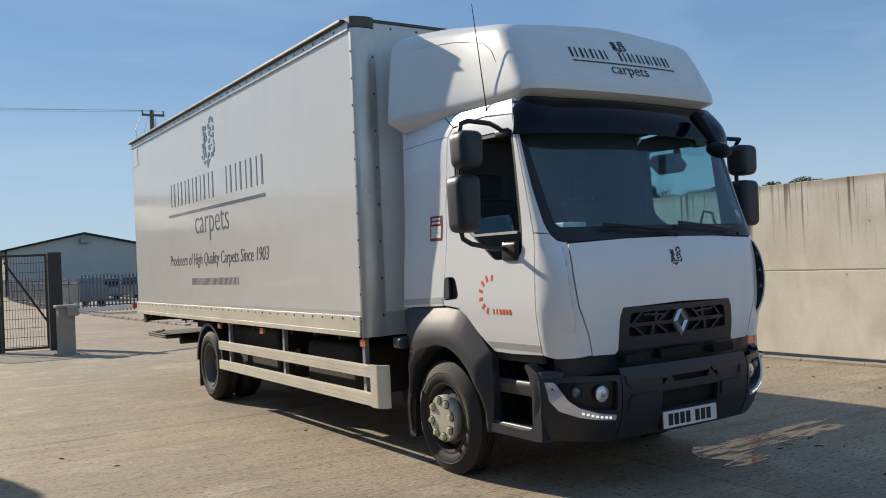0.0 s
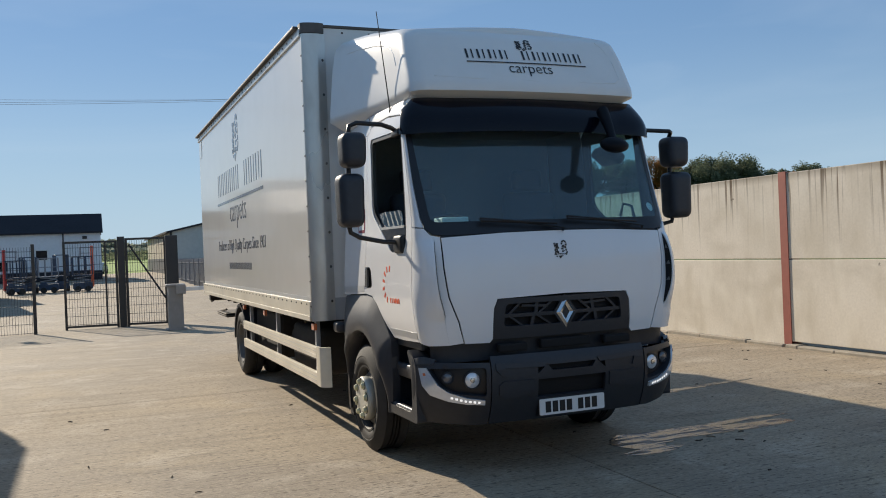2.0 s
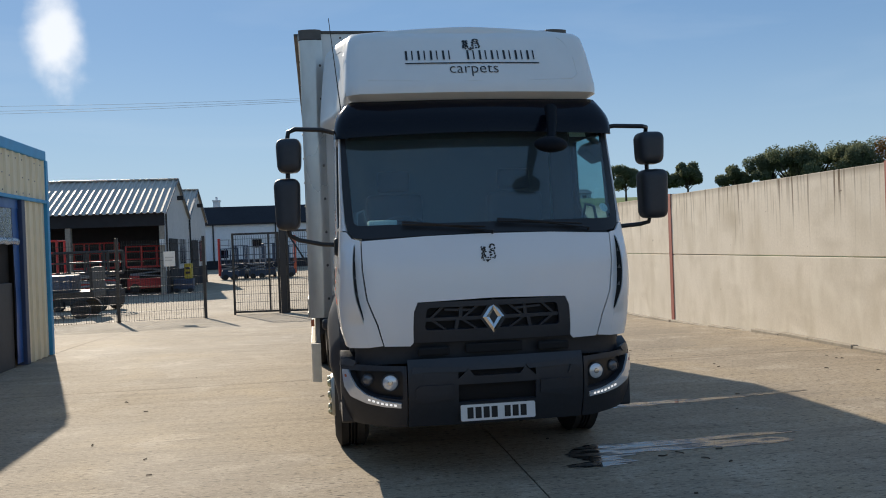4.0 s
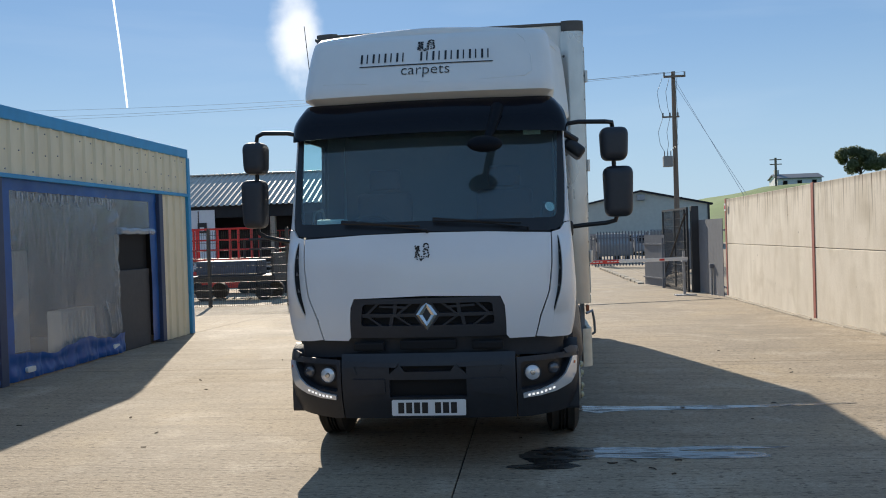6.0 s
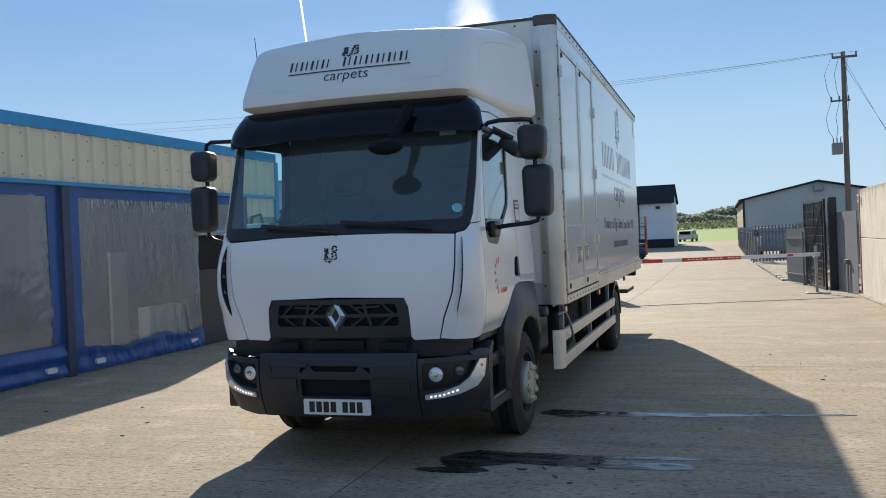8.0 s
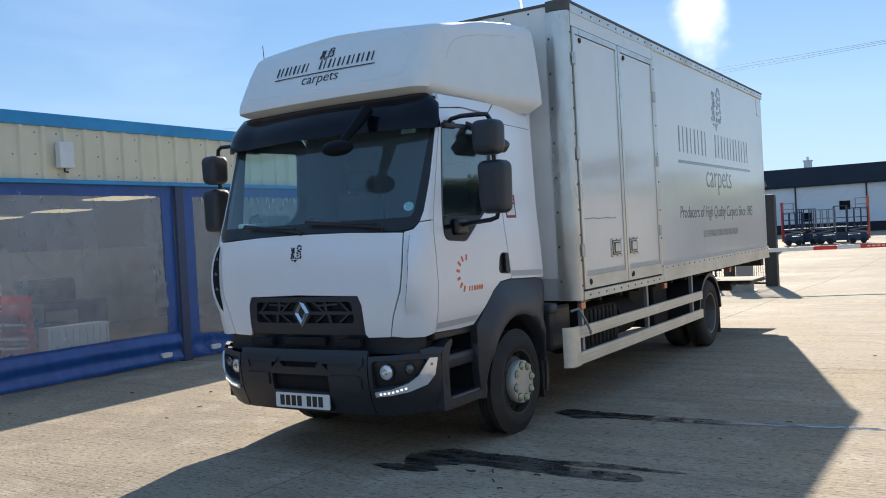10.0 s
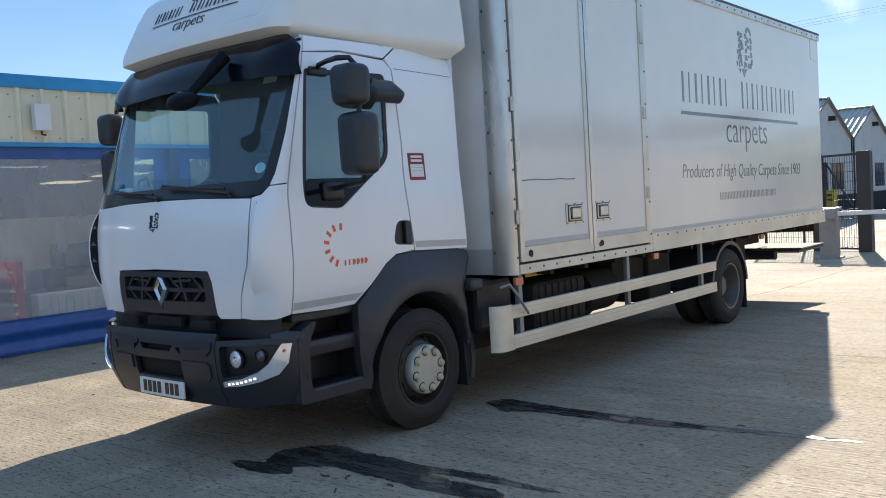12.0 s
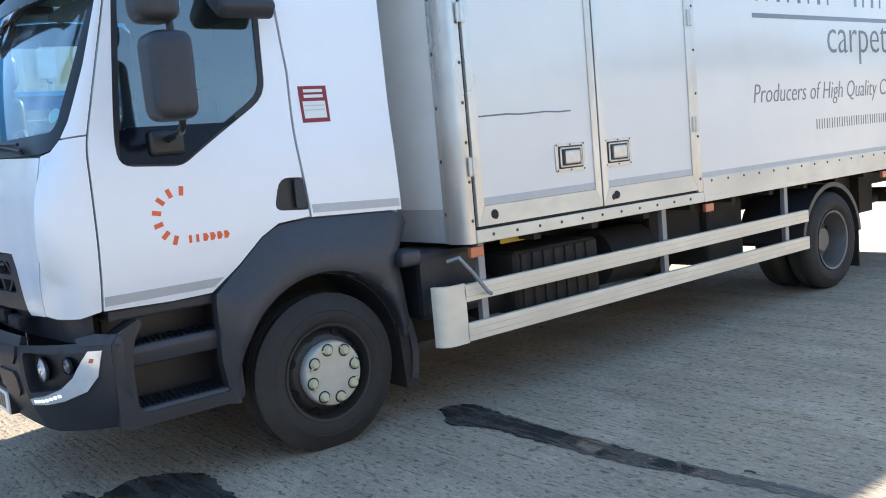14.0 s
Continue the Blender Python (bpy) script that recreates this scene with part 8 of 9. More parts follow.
bmesh.ops.create_circle(bm, cap_ends=True, segments=24, radius=0.036, matrix=Matrix.Translation(cab_point(0.905, 1.84) + Vector((-0.006, 0.014, 0))) @ pose(0, 0, 0, 66, 0, 22))
part("tax_disc", bm, M["paper"], truck)
part("dash_papers", box(-0.82, -0.62, 0.24, 0.40, 1.70, 1.80, 0.01), M["paper"], truck)

# ---- buildings and machines beyond the gates ----
def ribbed_roof(x0, x1, eave, ridge, pitch=0.33):
    """A sheet with upright ribs between an eave line and a ridge line, each (y, z); ribs run up the slope."""
    prof, x = [], x0
    while x < x1:
        for k, h in ((0.0, 0), (0.45, 0), (0.6, 0.055), (0.85, 0.055)):
            if x + pitch * k < x1:
                prof.append((x + pitch * k, h))
        x += pitch
    prof.append((x1, 0))
    bm = bmesh.new()
    a = [bm.verts.new((px, eave[0], eave[1] + h)) for px, h in prof]
    b = [bm.verts.new((px, ridge[0], ridge[1] + h)) for px, h in prof]
    c = [bm.verts.new((px, eave[0], eave[1] + h - 0.02)) for px, h in prof]
    d = [bm.verts.new((px, ridge[0], ridge[1] + h - 0.02)) for px, h in prof]
    for i in range(len(prof) - 1):
        bm.faces.new((a[i], a[i + 1], b[i + 1], b[i])), bm.faces.new((c[i], d[i], d[i + 1], c[i + 1])), bm.faces.new((a[i], c[i], c[i + 1], a[i + 1]))
    return bm


def store(name, label, x0, x1, ys, yr, ye, ze, zr, front_open):
    ob = empty(name, label, "store building", "grey store sheds")
    bm = bmesh.new()
    add_prism(bm, [(ys, 0), (ye, 0), (ye, ze), (yr, zr), (ys, ze)], x1 - 0.2, x1, "x")
    part("gable_wall", bm, M["render_grey"], ob)
    part("base_course", box(x1, x1 + 0.03, ys, ye, 0, 1.2), M["dark_roof"], ob, "dark painted base course")
    bm = bmesh.new()
    add_prism(bm, [(ys + 0.2, 0), (ye, 0), (ye, ze), (yr, zr), (ys + 0.2, ze)], x0, x0 + 0.2, "x")
    part("gable_wall", bm, M["render_grey"], ob)
    # back wall near-black: the dim inside is painted into it
    part("back_wall", box(x0, x1 - 0.2, ye - 0.2, ye, 0, ze), M["shed_shade"], ob)
    part("roof_slope", ribbed_roof(x0 - 0.2, x1 + 0.15, (ys - 0.25, ze - 0.05), (yr, zr + 0.04)), M["roof_sheet"], ob, "weathered ribbed roof sheets")
    part("roof_slope", ribbed_roof(x0 - 0.2, x1 + 0.15, (ye + 0.25, ze - 0.05), (yr, zr + 0.04)), M["roof_sheet"], ob, "weathered ribbed roof sheets")
    part("ridge_cap", box(x0 - 0.2, x1 + 0.16, yr - 0.15, yr + 0.15, zr + 0.04, zr + 0.12, 0.02), M["roof_sheet"], ob)
    bm = bmesh.new()
    for y, z in ((ys - 0.22, ze - 0.06), (ye + 0.22, ze - 0.06)):
        v = Vector((0, yr - y, zr + 0.06 - z))
        m = Matrix.Translation((x1 + 0.14, (y + yr) / 2, (z + zr + 0.06) / 2)) @ v.to_track_quat("Y", "Z").to_matrix().to_4x4()
        add_box(bm, -0.02, 0.02, -v.length / 2, v.length / 2, -0.06, 0.05, matrix=m)
    part("barge_board", bm, M["fence_grey"], ob)
    # beam takes the same near-black, as painted shade under the eaves
    part("eaves_beam", box(x0, x1, ys - 0.05, ys + 0.1, ze - 0.7, ze - 0.05), M["shed_shade"], ob)
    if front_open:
        # added near-black sheet that paints the open front's shade
        part("added_shade_wall", box(x0 + 0.2, x1 - 0.2, ys + 3.4, ys + 3.5, 0, ze), M["shed_shade"], ob)
        x = x1
        while x > x0:
            part("pier", box(x - 0.28, x - 0.02, ys - 0.02, ys + 0.3, 0, ze - 0.7), M["plinth"], ob)
            x -= 4.6
        panel = part("front_panel", box(-24.0, -16.8, ys - 0.10, ys - 0.04, 0, ze - 0.25), M["render_white"], ob, "pale rendered wall section under the eaves")
        part("meter_box", box(-17.75, -17.25, ys - 0.2, ys - 0.1, 2.75, 3.3, 0.02), M["black"], panel)
        part("meter_label", box(-17.62, -17.38, ys - 0.206, ys - 0.2, 2.85, 3.05), M["paper"], panel)
        part("cable", box(-17.74, -17.70, ys - 0.14, ys - 0.1, 3.3, ze - 0.3), M["black"], panel)
        part("lamp_box", box(x1 - 0.26, x1 - 0.02, ys - 0.16, ys - 0.02, 2.55, 2.85, 0.02), M["paper"], ob, "small white lamp housing")
    part("wall_lamp", box(x1, x1 + 0.35, yr + 0.2, yr + 0.5, zr - 1.1, zr - 0.85, 0.03), M["black"], ob)
    bm = bmesh.new()
    add_rod(bm, (x1 + 0.1, ys - 0.05, 0), (x1 + 0.1, ys - 0.05, ze - 0.1), 0.05, 8)
    part("downpipe", bm, M["black"], ob)
    # flat black box on the wall; doorway's inner shade as colour
    part("doorway", box(x1 + 0.031, x1 + 0.05, yr - 3.2, yr - 0.4, 0, 2.9), M["void"], ob, "black panel painted as a shaded doorway")
    for k in range(3):
        part("window", box(x1 + 0.002, x1 + 0.03, yr + 0.5 + 0.75 * k, yr + 1.1 + 0.75 * k, 1.5, 2.9), M["visor"], ob)
    ob.location.z = -0.44
    return ob


store("store_shed", "grey rendered store shed with ribbed roof and open front", -36.0, -8.8, 40.5, 44.8, 49.0, 4.25, 6.2, True)
store("store_shed", "grey rendered store shed with ribbed roof sheets", -24.0, -8.85, 49.4, 53.6, 57.8, 4.25, 6.2, False)

office = empty("white_building", "long white rendered building with a dark slate roof", "building")
part("wall", box(-34, -1.75, 80, 80.3, 0.35, 4.35), M["render_white"], office)
part("wall", box(-34, -1.75, 87.7, 88, 0, 4.35), M["render_white"], office)
bm = bmesh.new()
add_prism(bm, [(80.3, 0), (87.7, 0), (87.7, 4.35), (82.6, 5.95), (80.3, 4.55)], -2.05, -1.75, "x")
part("gable_wall", bm, M["render_white"], office)
part("base_course", box(-34, -1.7, 79.95, 80.35, 0, 0.8), M["dark_roof"], office)
bm = bmesh.new()
add_prism(bm, [(79.7, 4.20), (82.6, 5.95), (88.3, 4.25), (88.3, 4.4), (82.6, 6.1), (79.7, 4.35)], -34.3, -1.55, "x")
part("roof", bm, M["dark_roof"], office, "dark slate roof")
for x in (-24.0, -17.4, -10.8, -4.9):
    part("downpipe", box(x - 0.06, x + 0.06, 79.9, 80.0, 0.4, 4.3), M["black"], office)
for x, z in ((-9.9, 1.3), (-6.7, 2.2), (-14.0, 2.2), (-19.5, 2.2)):
    w_ = part("window", box(x - 0.55, x + 0.55, 79.96, 80.0, z - 0.35, z + 0.65), M["shed_white"], office, "white framed window")
    part("pane", box(x - 0.45, x + 0.45, 79.94, 79.96, z - 0.25, z + 0.55), M["visor"], w_)
part("wall_lamp", box(-3.3, -2.9, 79.8, 80.0, 3.7, 3.95, 0.03), M["black"], office)
annex = empty("white_annex", "white outbuilding with slate roof and chimney", "building")
bm = bmesh.new()
add_prism(bm, [(90, 0), (96, 0), (96, 4.2), (93, 6.1), (90, 4.2)], -30, -11.2, "x")
part("wall", bm, M["render_white"], annex)
bm = bmesh.new()
add_prism(bm, [(89.7, 4.1), (92.6, 6.15), (96.3, 4.1), (96.3, 4.3), (92.6, 6.35), (89.7, 4.3)], -30.2, -11.0, "x")
part("roof", bm, M["dark_roof"], annex)
bm = bmesh.new()
add_box(bm, -12.1, -11.4, 92.6, 93.4, 5.6, 7.25), add_box(bm, -12.17, -11.33, 92.5, 93.5, 7.25, 7.38), add_rod(bm, (-11.75, 93, 7.38), (-11.75, 93, 7.75), 0.13, 8)
part("chimney", bm, M["render_white"], annex, "white chimney with a pot")

hall = empty("industrial_hall", "large grey-green clad hall with a low gabled roof", "building")
bm = bmesh.new()
add_prism(bm, [(4.7, 0), (18.2, 0), (18.2, 4.25), (11.5, 5.65), (4.7, 4.25)], 84, 84.25, "y")
part("gable_wall", bm, M["green_clad"], hall)
part("side_wall", box(4.7, 4.9, 84.25, 118, 1.6, 4.25), M["tan"], hall, "tan side cladding")
part("base_course", box(4.65, 4.9, 84.25, 118, 0, 1.6), M["brown"], hall)
part("side_wall", box(18.0, 18.2, 84.25, 118, 0, 4.25), M["green_clad"], hall)
bm = bmesh.new()
add_prism(bm, [(4.3, 4.10), (11.5, 5.62), (18.6, 4.10), (18.6, 4.28), (11.5, 5.82), (4.3, 4.28)], 83.7, 118.3, "y")
part("roof", bm, M["dark_roof"], hall)
for x in (4.66, 18.1):
    part("corner_trim", box(x, x + 0.2, 83.9, 84.05, 0, 4.25), M["black"], hall)
part("flood_lamp", box(11.1, 11.9, 83.4, 83.98, 4.75, 5.3, 0.08), M["grey_steel"], hall)


def car(x, y, turn, colour, label, length=4.2, h=1.45, van=False):
    ob = empty("van" if van else "car", label, "van" if van else "car", "parked cars")
    ob.matrix_world = pose(x, y, 0, 0, 0, turn)
    bm = bmesh.new()
    L = length / 2
    if van:
        side = [(-L, 0.35), (L, 0.35), (L, 1.0), (L - 0.5, 1.15), (L - 1.0, h), (-L + 0.1, h), (-L, 1.0)]
    else:
        side = [(-L, 0.3), (L, 0.3), (L, 0.75), (L - 0.9, 0.92), (L - 1.5, h), (-L + 0.9, h), (-L + 0.2, 0.95), (-L, 0.85)]
    add_prism(bm, rounded(side, 0.12), -0.85, 0.85, "y")
    part("body", bm, M[colour], ob, smooth=40)
    glass_ = [(L - 0.6, 1.12), (L - 1.05, h - 0.1), (-L + 0.4, h - 0.1), (-L + 0.3, 1.12)] if van else [(L - 1.05, 0.97), (L - 1.55, h - 0.08), (-L + 0.95, h - 0.08), (-L + 0.4, 0.98)]
    bm = bmesh.new()
    add_prism(bm, glass_, -0.865, 0.865, "y")
    part("side_window", bm, M["visor"], ob)
    bm = bmesh.new()
    add_box(bm, -L - 0.01, -L + 0.25, -0.7, 0.7, 1.0, h - 0.1)
    part("rear_window", bm, M["visor"], ob)
    for wx in (-L + 0.75, L - 0.8):
        for wy in (-0.78, 0.78):
            bm = bmesh.new()
            add_rod(bm, (wx, wy - 0.1, 0.31), (wx, wy + 0.1, 0.31), 0.31, 18)
            part("wheel", bm, M["rubber"], ob)
    return ob


settle(car(5.0, 43.0, -84, "cabinet", "dark grey van with dark windows parked behind the fence", 4.4, 1.55, True), 1.25, 2.07)
settle(car(8.0, 54.0, 100, "grey_steel", "silver car parked behind the fence"), 1.25, 2.07)
settle(car(10.8, 54.5, 95, "machine_blue", "dark blue car parked behind the fence"), 1.25, 2.07)
car(-1.6, 114.0, 80, "shed_white", "white car parked at the end of the road")


def lift(x, y, turn, body, rail, label, height=2.1, mast=False, length=1.9):
    """A scissor or mast platform lift: base, wheels, folded arms, platform with rails."""
    ob = empty("platform_lift", label, "platform lift", "platform lifts")
    ob.matrix_world = pose(x, y, 0, 0, 0, turn)
    L = length / 2
    bm = bmesh.new()
    add_box(bm, -L, L, -0.42, 0.42, 0.18, 0.62, 0.03), add_box(bm, -L + 0.1, -L + 0.5, -0.45, 0.45, 0.5, 0.75, 0.03)
    part("base", bm, M[body], ob)
    for wx in (-L + 0.3, L - 0.3):
        for wy in (-0.42, 0.42):
            bm = bmesh.new()
            add_rod(bm, (wx, wy - 0.07, 0.2), (wx, wy + 0.07, 0.2), 0.2, 14)
            part("wheel", bm, M["rubber"], ob)
    for k in range(3):
        z = 0.66 + 0.14 * k
        for wy in (-0.33, 0.33):
            bm, s = bmesh.new(), (1 if k % 2 else -1)
            add_rod(bm, (-L * 0.85 * s, wy, z), (L * 0.85 * s, wy, z + 0.13), 0.035, 6)
            part("scissor_arm", bm, M["grey_steel"], ob)
    part("platform", box(-L, L, -0.42, 0.42, 1.08, 1.16, 0.01), M[rail], ob)
    for wx in (-L, -L / 3, L / 3, L):
        for wy in (-0.41, 0.41):
            bm = bmesh.new()
            add_rod(bm, (wx, wy, 1.16), (wx, wy, height), 0.042, 6)
            part("rail_post", bm, M[rail], ob)
    for z in (1.45, 1.78, height):   # each rail is one bent tube round the platform
        bm = bmesh.new()
        add_tube(bm, [(-L, -0.41, z), (L, -0.41, z), (L, 0.41, z), (-L, 0.41, z), (-L, -0.40, z)], 0.026, 6)
        part("guard_rail", bm, M[rail], ob)
    if mast:
        bm = bmesh.new()
        add_box(bm, -L - 0.12, -L + 0.06, -0.14, 0.14, 0.3, height + 0.75, 0.01)
        part("mast", bm, M[mast], ob)
        bm = bmesh.new()
        for z in (height - 0.1, height + 0.25, height + 0.65):
            for wy in (-0.3, 0.3):
                add_rod(bm, (-L, wy, z), (0.1, wy, z), 0.022, 6)
        for wx in (-L, 0.1):
            for wy in (-0.3, 0.3):
                add_rod(bm, (wx, wy, height - 0.1), (wx, wy, height + 0.65), 0.022, 6)
        part("basket", bm, M["grey_steel"], ob)
    return ob


for x, y, turn, body, label, h, length in ((-10.0, 22.3, 0, "red", "red scissor lift parked behind the fence", 2.15, 2.2), (-12.6, 23.5, 10, "red", "red scissor lift parked behind the fence", 2.15, 2.2),
                                           (-8.1, 22.0, 160, "black_steel", "dark scissor lift with low rails", 1.75, 2.0), (-10.7, 33.9, 0, "red", "red scissor lift under the open shed", 2.2, 1.9), (-8.35, 33.6, 12, "red", "red scissor lift under the open shed", 2.0, 1.9)):
    settle(lift(x, y, turn, body, body, label, h, length=length), 1.24, -1.2)
for x, y, turn, rail, label, h, mast in ((-7.55, 60.2, 15, "machine_blue", "dark blue lift with a red mast and cage", 2.3, "red"), (-6.75, 61.0, 80, "machine_blue", "dark blue scissor lift with blue rails", 2.5, False), (-5.5, 60.6, 0, "grey_steel", "dark blue scissor lift with grey rails", 2.4, False),
                                         (-4.75, 62.5, 100, "machine_blue", "dark blue scissor lift with blue rails", 2.6, False), (-3.35, 60.0, 185, "machine_blue", "dark blue lift with an orange mast", 2.4, "orange")):
    ob = lift(x, y, turn, "machine_blue", rail, label, h, mast, 1.25)
    ob.matrix_world = Matrix.Translation((0, 0, -0.44)) @ ob.matrix_world
tr = empty("flatbed_trailer", "low dark flatbed trailer on small wheels behind the fence", "trailer")
bm = bmesh.new()
add_box(bm, -9.6, -7.0, 18.2, 19.6, 0.55, 0.72, 0.02)
part("bed", bm, M["black_steel"], tr)
part("headboard", box(-7.1, -7.02, 18.2, 19.6, 0.72, 1.35), M["black_steel"], tr)
for x in (-7.35, -9.1):
    for y in (18.25, 19.5):
        bm = bmesh.new()
        add_rod(bm, (x, y - 0.09, 0.24), (x, y + 0.09, 0.24), 0.24, 16)
        part("wheel", bm, M["rubber"], tr)
settle(tr, 1.22, -1.2)
part("load", box(-9.4, -7.6, 18.4, 19.4, 0.72, 1.15, 0.04), M["machine_blue"], tr)
sg = empty("fence_sign", "white rectangular sign wired to the mesh fence", "sign", at=(-5.34, 19.99, 1.485))
part("board", box(-0.16, 0.16, -0.012, -0.005, -0.215, 0.215), M["shed_white"], sg)
part("writing_bar", box(-0.12, 0.12, -0.015, -0.0125, 0.02, 0.06), M["grey_strip"], sg)
part("writing_bar", box(-0.12, 0.08, -0.015, -0.0125, -0.06, -0.02), M["grey_strip"], sg)
ym = empty("yellow_machine", "yellow cabinet machine on a dark blue wheeled base", "machine", at=(-7.9, 42.0, -0.43))
part("cabinet", box(-0.19, 0.19, -0.3, 0.3, 0.72, 1.52, 0.04), M["yellow"], ym)
part("base", box(-0.75, 0.25, -0.4, 0.4, 0.16, 0.72, 0.04), M["machine_blue"], ym)
for k in (1.05, 1.28):
    part("grille", box(-0.12, 0.12, -0.315, -0.3, k - 0.07, k + 0.05), M["black"], ym)
for x in (-0.6, 0.1):
    bm = bmesh.new()
    add_rod(bm, (x, -0.4, 0.12), (x, 0.4, 0.12), 0.12, 12)
    part("wheel", bm, M["rubber"], ym)
wsign = empty("wall_sign", "small white plate with red edge on the wall end", "sign")
wsign.matrix_world = wall_m @ Matrix.Translation((-0.048, 18.36, 2.22))
part("plate", box(-0.008, 0.0, -0.09, 0.09, -0.10, 0.10), M["shed_white"], wsign)
part("mark", box(-0.011, -0.0085, -0.06, 0.06, -0.05, 0.05), M["red"], wsign)

# ---- poles and cables ----
pole = empty("power_pole", "timber power pole with crossarms and a grey transformer", "utility pole", "power poles")
bm = bmesh.new()
add_rod(bm, (10.0, 52, -0.6), (10.0, 52, 11.95), 0.19, 12, 0.13)
part("shaft", bm, M["timber"], pole)
part("crossarm", box(9.35, 10.75, 51.8, 51.92, 11.55, 11.68), M["timber"], pole)
part("crossarm", box(9.2, 10.3, 51.8, 51.9, 8.95, 9.05), M["timber"], pole)
for x, z in ((9.4, 11.68), (10.05, 11.68), (10.7, 11.68), (9.25, 9.05), (9.7, 9.05), (10.2, 9.05)):
    bm = bmesh.new()
    add_rod(bm, (x, 51.86, z), (x, 51.86, z + 0.22), 0.055, 8)
    part("insulator", bm, M["cabinet"], pole)
bm = bmesh.new()
add_box(bm, 9.15, 9.75, 51.4, 51.85, 5.75, 6.45, 0.05)
for x in (9.25, 9.45, 9.65):
    add_rod(bm, (x, 51.6, 6.45), (x, 51.6, 6.75), 0.035, 8)
part("transformer", bm, M["cabinet"], pole, "grey transformer can")
bm = bmesh.new()
for x, o in ((9.25, -0.35), (9.7, -0.25), (10.2, -0.1)):
    add_tube(bm, [(x, 51.8, 11.5), (x + o, 51.7, 10.6), (x + o * 0.6, 51.7, 9.6), (x, 51.8, 9.1)], 0.014, 5)
    add_tube(bm, [(x, 51.8, 9.0), (x + o, 51.7, 8.0), (x + o * 0.7, 51.6, 7.2), (9.25 + (x - 9.25) * 0.4, 51.6, 6.75)], 0.014, 5)
part("jumper_cable", bm, M["black"], pole)


def cable(a, b, sag, r, n=24):
    a, b = Vector(a), Vector(b)
    bm = bmesh.new()
    pts = []
    for k in range(n + 1):
        t = k / n
        p = a.lerp(b, t)
        p.z -= sag * 4 * t * (1 - t)
        pts.append(p)
    add_tube(bm, pts, r, 5)
    return bm


for x, dz in ((9.4, 0.0), (10.05, 1.0), (10.7, -0.5)):
    tagged(part("power_cable", cable((x, 51.86, 11.9), (x - 95, 64, 15.2 + dz), 1.6, 0.009), M["cabinet"]), "thin black overhead power cable between poles", "cable", "overhead cables")
for dx in (-0.1, 0.25):
    tagged(part("stay_wire", cable((10.0, 52, 11.5 - dx), (12.35 + dx, 35, -0.4), 0.05, 0.011, 6), M["grey_steel"]), "steel stay wire from the pole to the ground", "cable", "stay wires")
pole2 = empty("power_pole", "distant timber power pole on the hill", "utility pole", "power poles")
bm = bmesh.new()
add_rod(bm, (42.5, 150, 6), (42.5, 150, 13.6), 0.2, 8)
part("shaft", bm, M["timber"], pole2)
for z in (13.2, 12.4):
    part("crossarm", box(41.5, 43.5, 149.9, 150.1, z, z + 0.15), M["timber"], pole2)

# ---- hill, house, trees ----
def hill_z(x, y):
    a, b = max(0, min(1, (x - 12) / 34)), max(0, min(1, (y - 88) / 70))
    a, b = a * a * (3 - 2 * a), b * b * (3 - 2 * b)
    return -0.3 + 9.7 * a * b + 0.5 * noise.noise((x * 0.02, y * 0.02, 2))* a * b


bm = bmesh.new()
gx, gy = [12 + 6 * i for i in range(50)], [84 + 6 * j for j in range(40)]
grid = [[bm.verts.new((x, y, hill_z(x, y))) for x in gx] for y in gy]
for a, b in zip(grid, grid[1:]):
    for i in range(len(gx) - 1):
        bm.faces.new((a[i], a[i + 1], b[i + 1], b[i]))
tagged(part("hill", bm, M["grass"], smooth=60), "green grass hillside behind the wall", "hill", kind="structure")
house = empty("farmhouse", "white two-storey farmhouse with dark slate roof", "house")
bm = bmesh.new()
add_prism(bm, [(168, 8.0), (174, 8.0), (174, 11.35), (171, 12.1), (168, 11.35)], 48.8, 57.0, "x")
part("wall", bm, M["render_white"], house)
bm = bmesh.new()
add_prism(bm, [(167.6, 11.2), (171, 12.1), (174.4, 11.2), (174.4, 11.35), (171, 12.3), (167.6, 11.35)], 48.5, 57.3, "x")
part("roof", bm, M["fence_grey"], house, "grey slate roof")
for x in (50.2, 52.9, 55.6):
    part("window", box(x - 0.42, x + 0.42, 167.92, 168.0, 10.0, 10.85), M["visor"], house)
part("chimney", box(49.0, 49.8, 170.6, 171.4, 11.8, 13.1), M["render_grey"], house)
house.location.x, house.location.z = -1.2, -0.35


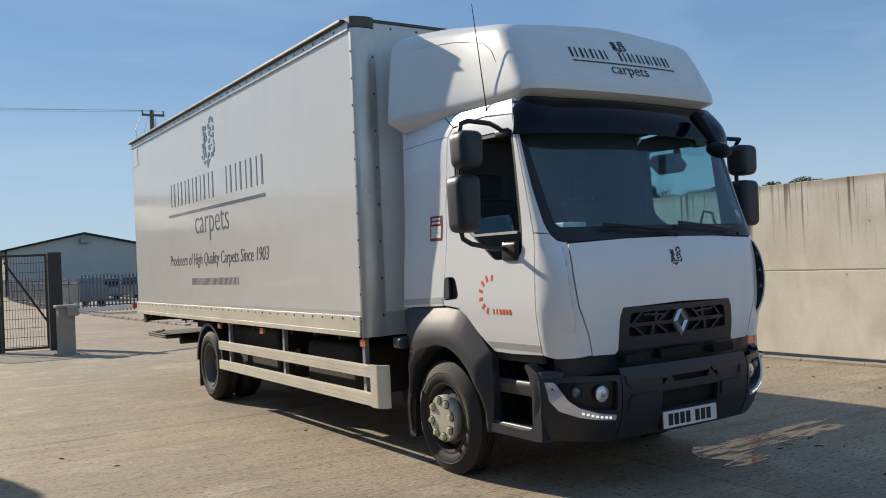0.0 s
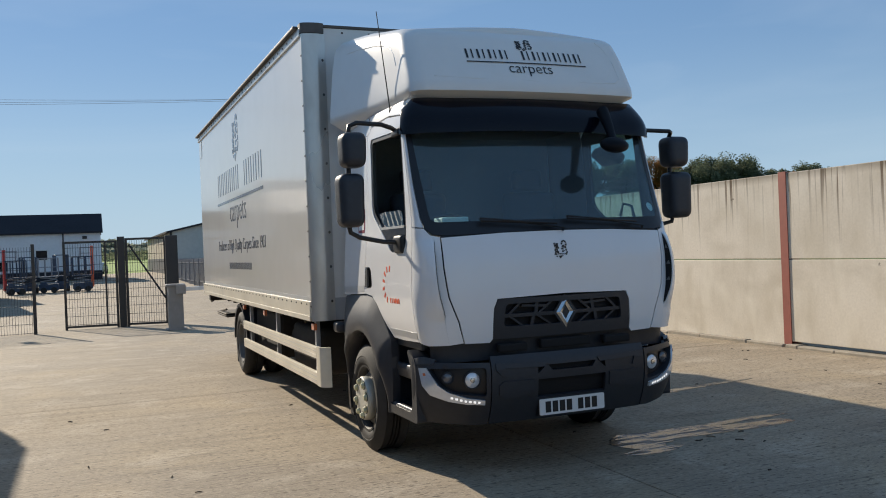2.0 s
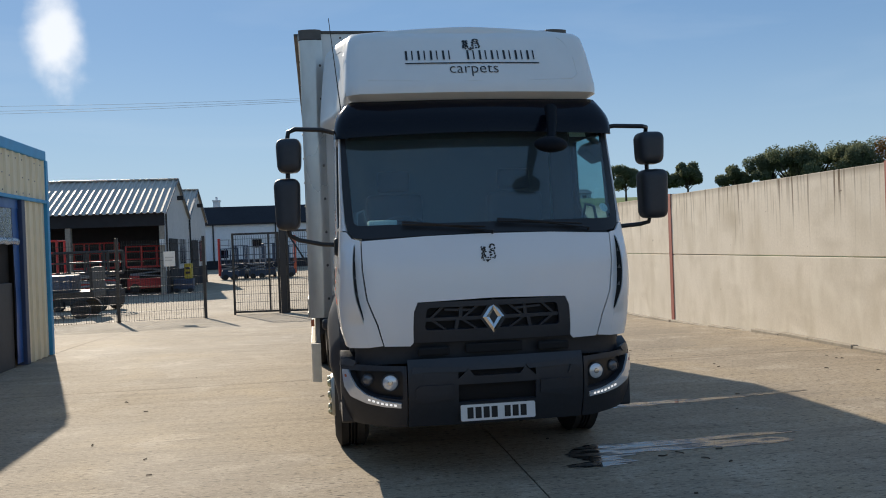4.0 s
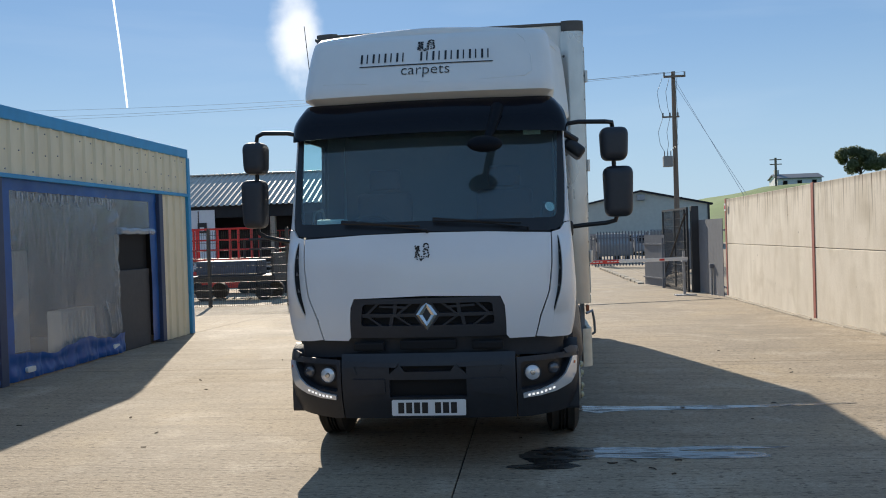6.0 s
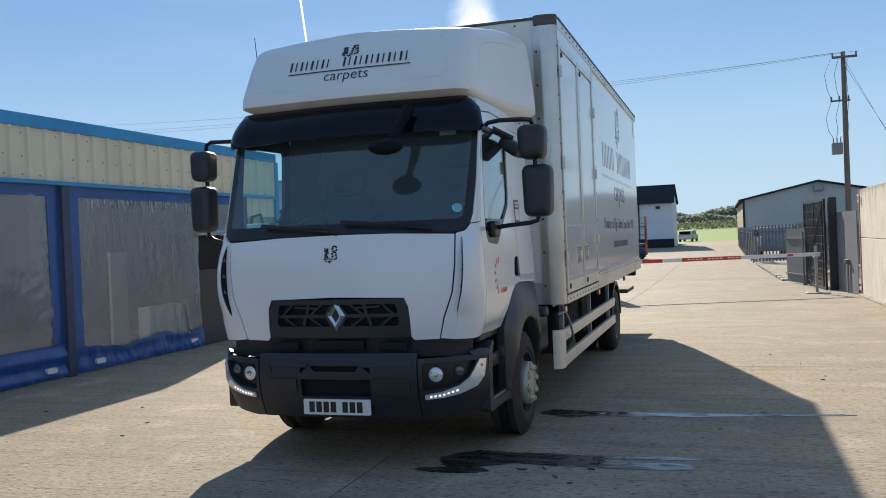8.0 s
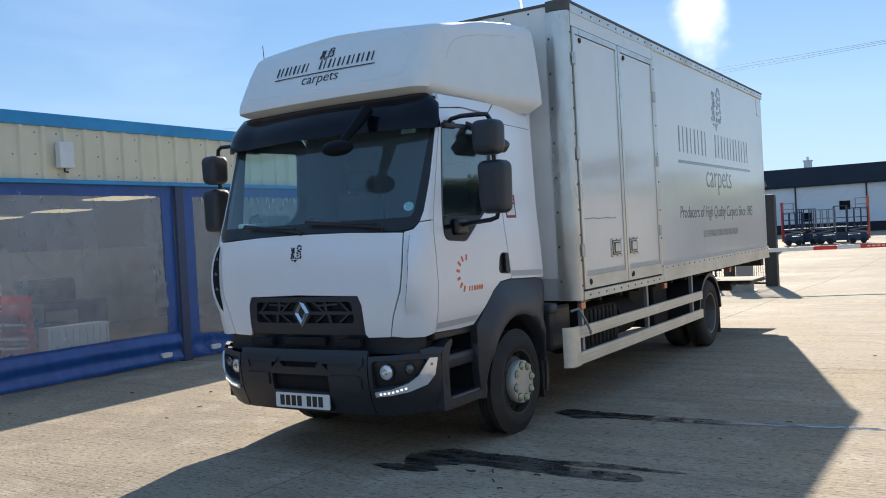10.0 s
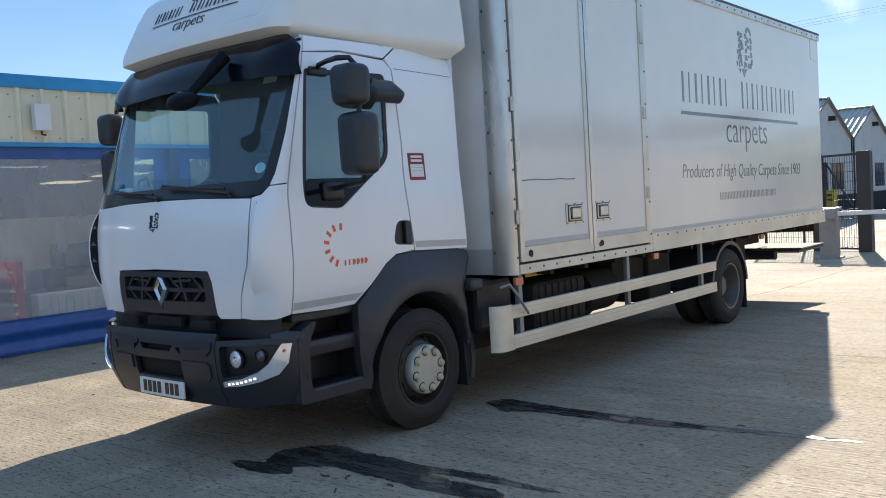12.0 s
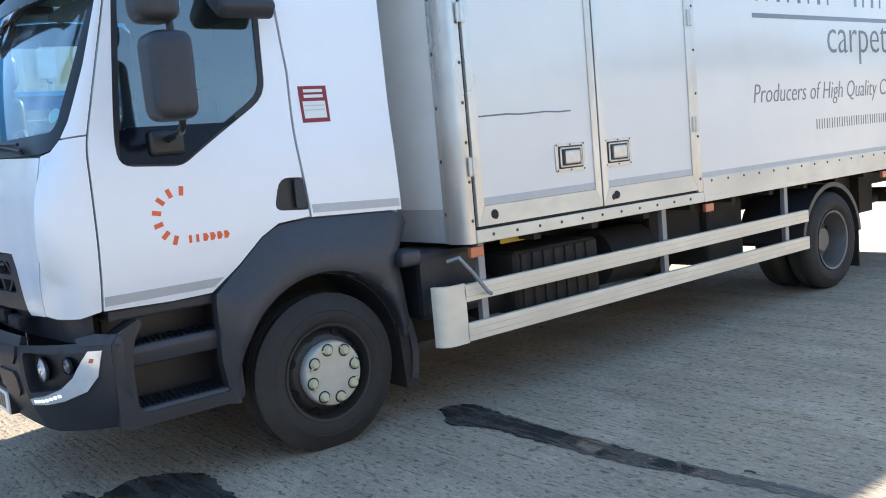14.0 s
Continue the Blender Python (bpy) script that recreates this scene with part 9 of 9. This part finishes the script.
def tree(x, y, z, h, crown, seed, leafy="leaf", dense_=1.0):
    """A tapered trunk with limbs and a ragged crown of small leaf clumps."""
    rnd = random.Random(seed)
    ob = empty("tree", "broad hilltop tree in autumn orange leaf" if leafy == "leaf_autumn" else "broad dark green hilltop tree", "tree", "trees on the hill", at=(x, y, z))
    bm = bmesh.new()
    add_rod(bm, (0, 0, -0.5), (0, 0, h * 0.45), h * 0.035, 8, h * 0.02)
    tips = []
    for k in range(14):
        a, r = rnd.uniform(0, 6.28), rnd.uniform(0.35, 0.85) * crown
        p = Vector((r * math.cos(a), r * math.sin(a), h * rnd.uniform(0.45, 0.9)))
        add_rod(bm, (0, 0, h * rnd.uniform(0.25, 0.42)), p, h * 0.014, 5, h * 0.004)
        tips.append(p)
    part("trunk", bm, M["bark"], ob)
    tips += [Vector((rnd.uniform(-0.4, 0.4) * crown, rnd.uniform(-0.4, 0.4) * crown, h * rnd.uniform(0.6, 0.92))) for _ in range(7)]
    bm = bmesh.new()
    for p in tips:
        rad = crown * rnd.uniform(0.20, 0.34)
        for _ in range(int(620 * dense_)):
            d = Vector((rnd.gauss(0, 1), rnd.gauss(0, 1), rnd.gauss(0, 0.75))).normalized() * rad * rnd.uniform(0.25, 1.0) ** 0.6
            c, s = p + d, rnd.uniform(0.09, 0.21)
            u = Vector((rnd.gauss(0, 1), rnd.gauss(0, 1), rnd.gauss(0, 1))).normalized()
            v = u.orthogonal().normalized()
            bm.faces.new([bm.verts.new(c + s * q) for q in (u, v, -u * 0.8, -v * 0.9)])
    part("crown", bm, M[leafy], ob)
    return ob


rnd = random.Random(21)
for i in range(17):
    k = i / 16
    x, y = 62 + 66 * k + rnd.uniform(-2, 2), 140 - 28 * k + rnd.uniform(-5, 5)
    h = (rnd.uniform(9.2, 11.4) + (1.2 if 6 < i < 12 else 0)) * (0.52 + 0.48 * min(1.0, i / 5))
    tree(x, y, hill_z(x, y) - 0.2, h, h * rnd.uniform(0.42, 0.56), 100 + i, "leaf_autumn" if i == 8 else "leaf")
tree(53.0, 140, hill_z(53, 140), 6.3, 3.6, 301)
for i in range(7):
    a, r = radians(39.6 - 0.95 * i), 150 + rnd.uniform(-4, 4)
    x, y = -4.5 + r * math.cos(a), -4.1 + r * math.sin(a)
    tree(x, y, hill_z(x, y) - 0.2, max(4.0, 12.4 + rnd.uniform(-0.7, 0.6) - hill_z(x, y)), rnd.uniform(2.8, 3.8), 140 + i, "leaf", 0.8)
tree(57.8, 141, hill_z(58, 141), 5.4, 2.2, 302, "leaf", 0.4)
for i in range(9):
    x, y = 112 + 13 * i, 92 - 5 * i
    tree(x, y, hill_z(x, y) - 0.2, rnd.uniform(6.0, 7.5), rnd.uniform(3.4, 4.4), 400 + i, "leaf", 0.7)


def wood(x0, x1, y, h, seed, name, label, step=3.0):
    """A far belt of trees: many small clumps along a line, ragged at the top."""
    rnd = random.Random(seed)
    bm = bmesh.new()
    n = int((x1 - x0) * 26 / step)
    for _ in range(n):
        x = rnd.uniform(x0, x1)
        top = h * (0.65 + 0.45 * noise.noise((x * 0.12, seed, 0.3)))
        c = Vector((x, y + rnd.uniform(-5, 5), rnd.uniform(0, 1) ** 0.7 * top))
        s = rnd.uniform(0.5, 1.1) * min(1.0, h / 4)
        u = Vector((rnd.gauss(0, 1), rnd.gauss(0, 1), rnd.gauss(0, 1))).normalized()
        v = u.orthogonal().normalized()
        bm.faces.new([bm.verts.new(c + s * q) for q in (u, v, -u, -v)])
    # tall belts take the foliage with haze in its colour
    return tagged(part(name, bm, M["leaf_hazed"] if h > 2 else M["leaf"]), label, "trees", kind="stuff")


def field_z(y):
    k = max(0.0, min(1.0, (y - 112) / 260))
    return -0.10 + 1.5 * min(1.0, (y - 112) / 70) + 5.0 * k * k


bm = bmesh.new()
gx, gy = [-260 + 20 * i for i in range(16)], [112 + 12 * j for j in range(24)]
grid = [[bm.verts.new((x, y, field_z(y))) for x in gx] for y in gy]
for a, b in zip(grid, grid[1:]):
    for i in range(len(gx) - 1):
        bm.faces.new((a[i], a[i + 1], b[i + 1], b[i]))
tagged(part("field", bm, M["meadow"], smooth=60), "bright green field rising beyond the yard", "field", kind="structure")
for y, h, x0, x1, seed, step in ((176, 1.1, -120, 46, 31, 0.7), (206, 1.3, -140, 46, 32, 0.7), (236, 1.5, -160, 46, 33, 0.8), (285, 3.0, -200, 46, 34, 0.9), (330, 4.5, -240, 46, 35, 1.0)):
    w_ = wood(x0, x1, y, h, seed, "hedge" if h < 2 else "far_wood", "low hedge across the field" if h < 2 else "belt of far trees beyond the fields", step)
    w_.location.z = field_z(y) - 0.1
w_ = wood(-9.0, -3.0, 96, 3.9, 36, "hedge", "dark bushes behind the white building", 0.25)
# vapour trail high over the fields; its sunlit white is given as glow
bm = bmesh.new()
trail = [Vector((-0.4296, 0.8900, 0.150)), Vector((-0.4293, 0.8790, 0.207)), Vector((-0.4289, 0.8650, 0.262)), Vector((-0.4270, 0.845, 0.32)), Vector((-0.424, 0.82, 0.39)), Vector((-0.42, 0.78, 0.46))]
add_tube(bm, [d * 3200 for d in trail], 3.4, 6)
tagged(part("backdrop_contrail", bm, M["contrail"], smooth=60), "thin white vapour trail in the sky", "contrail", kind="structure")
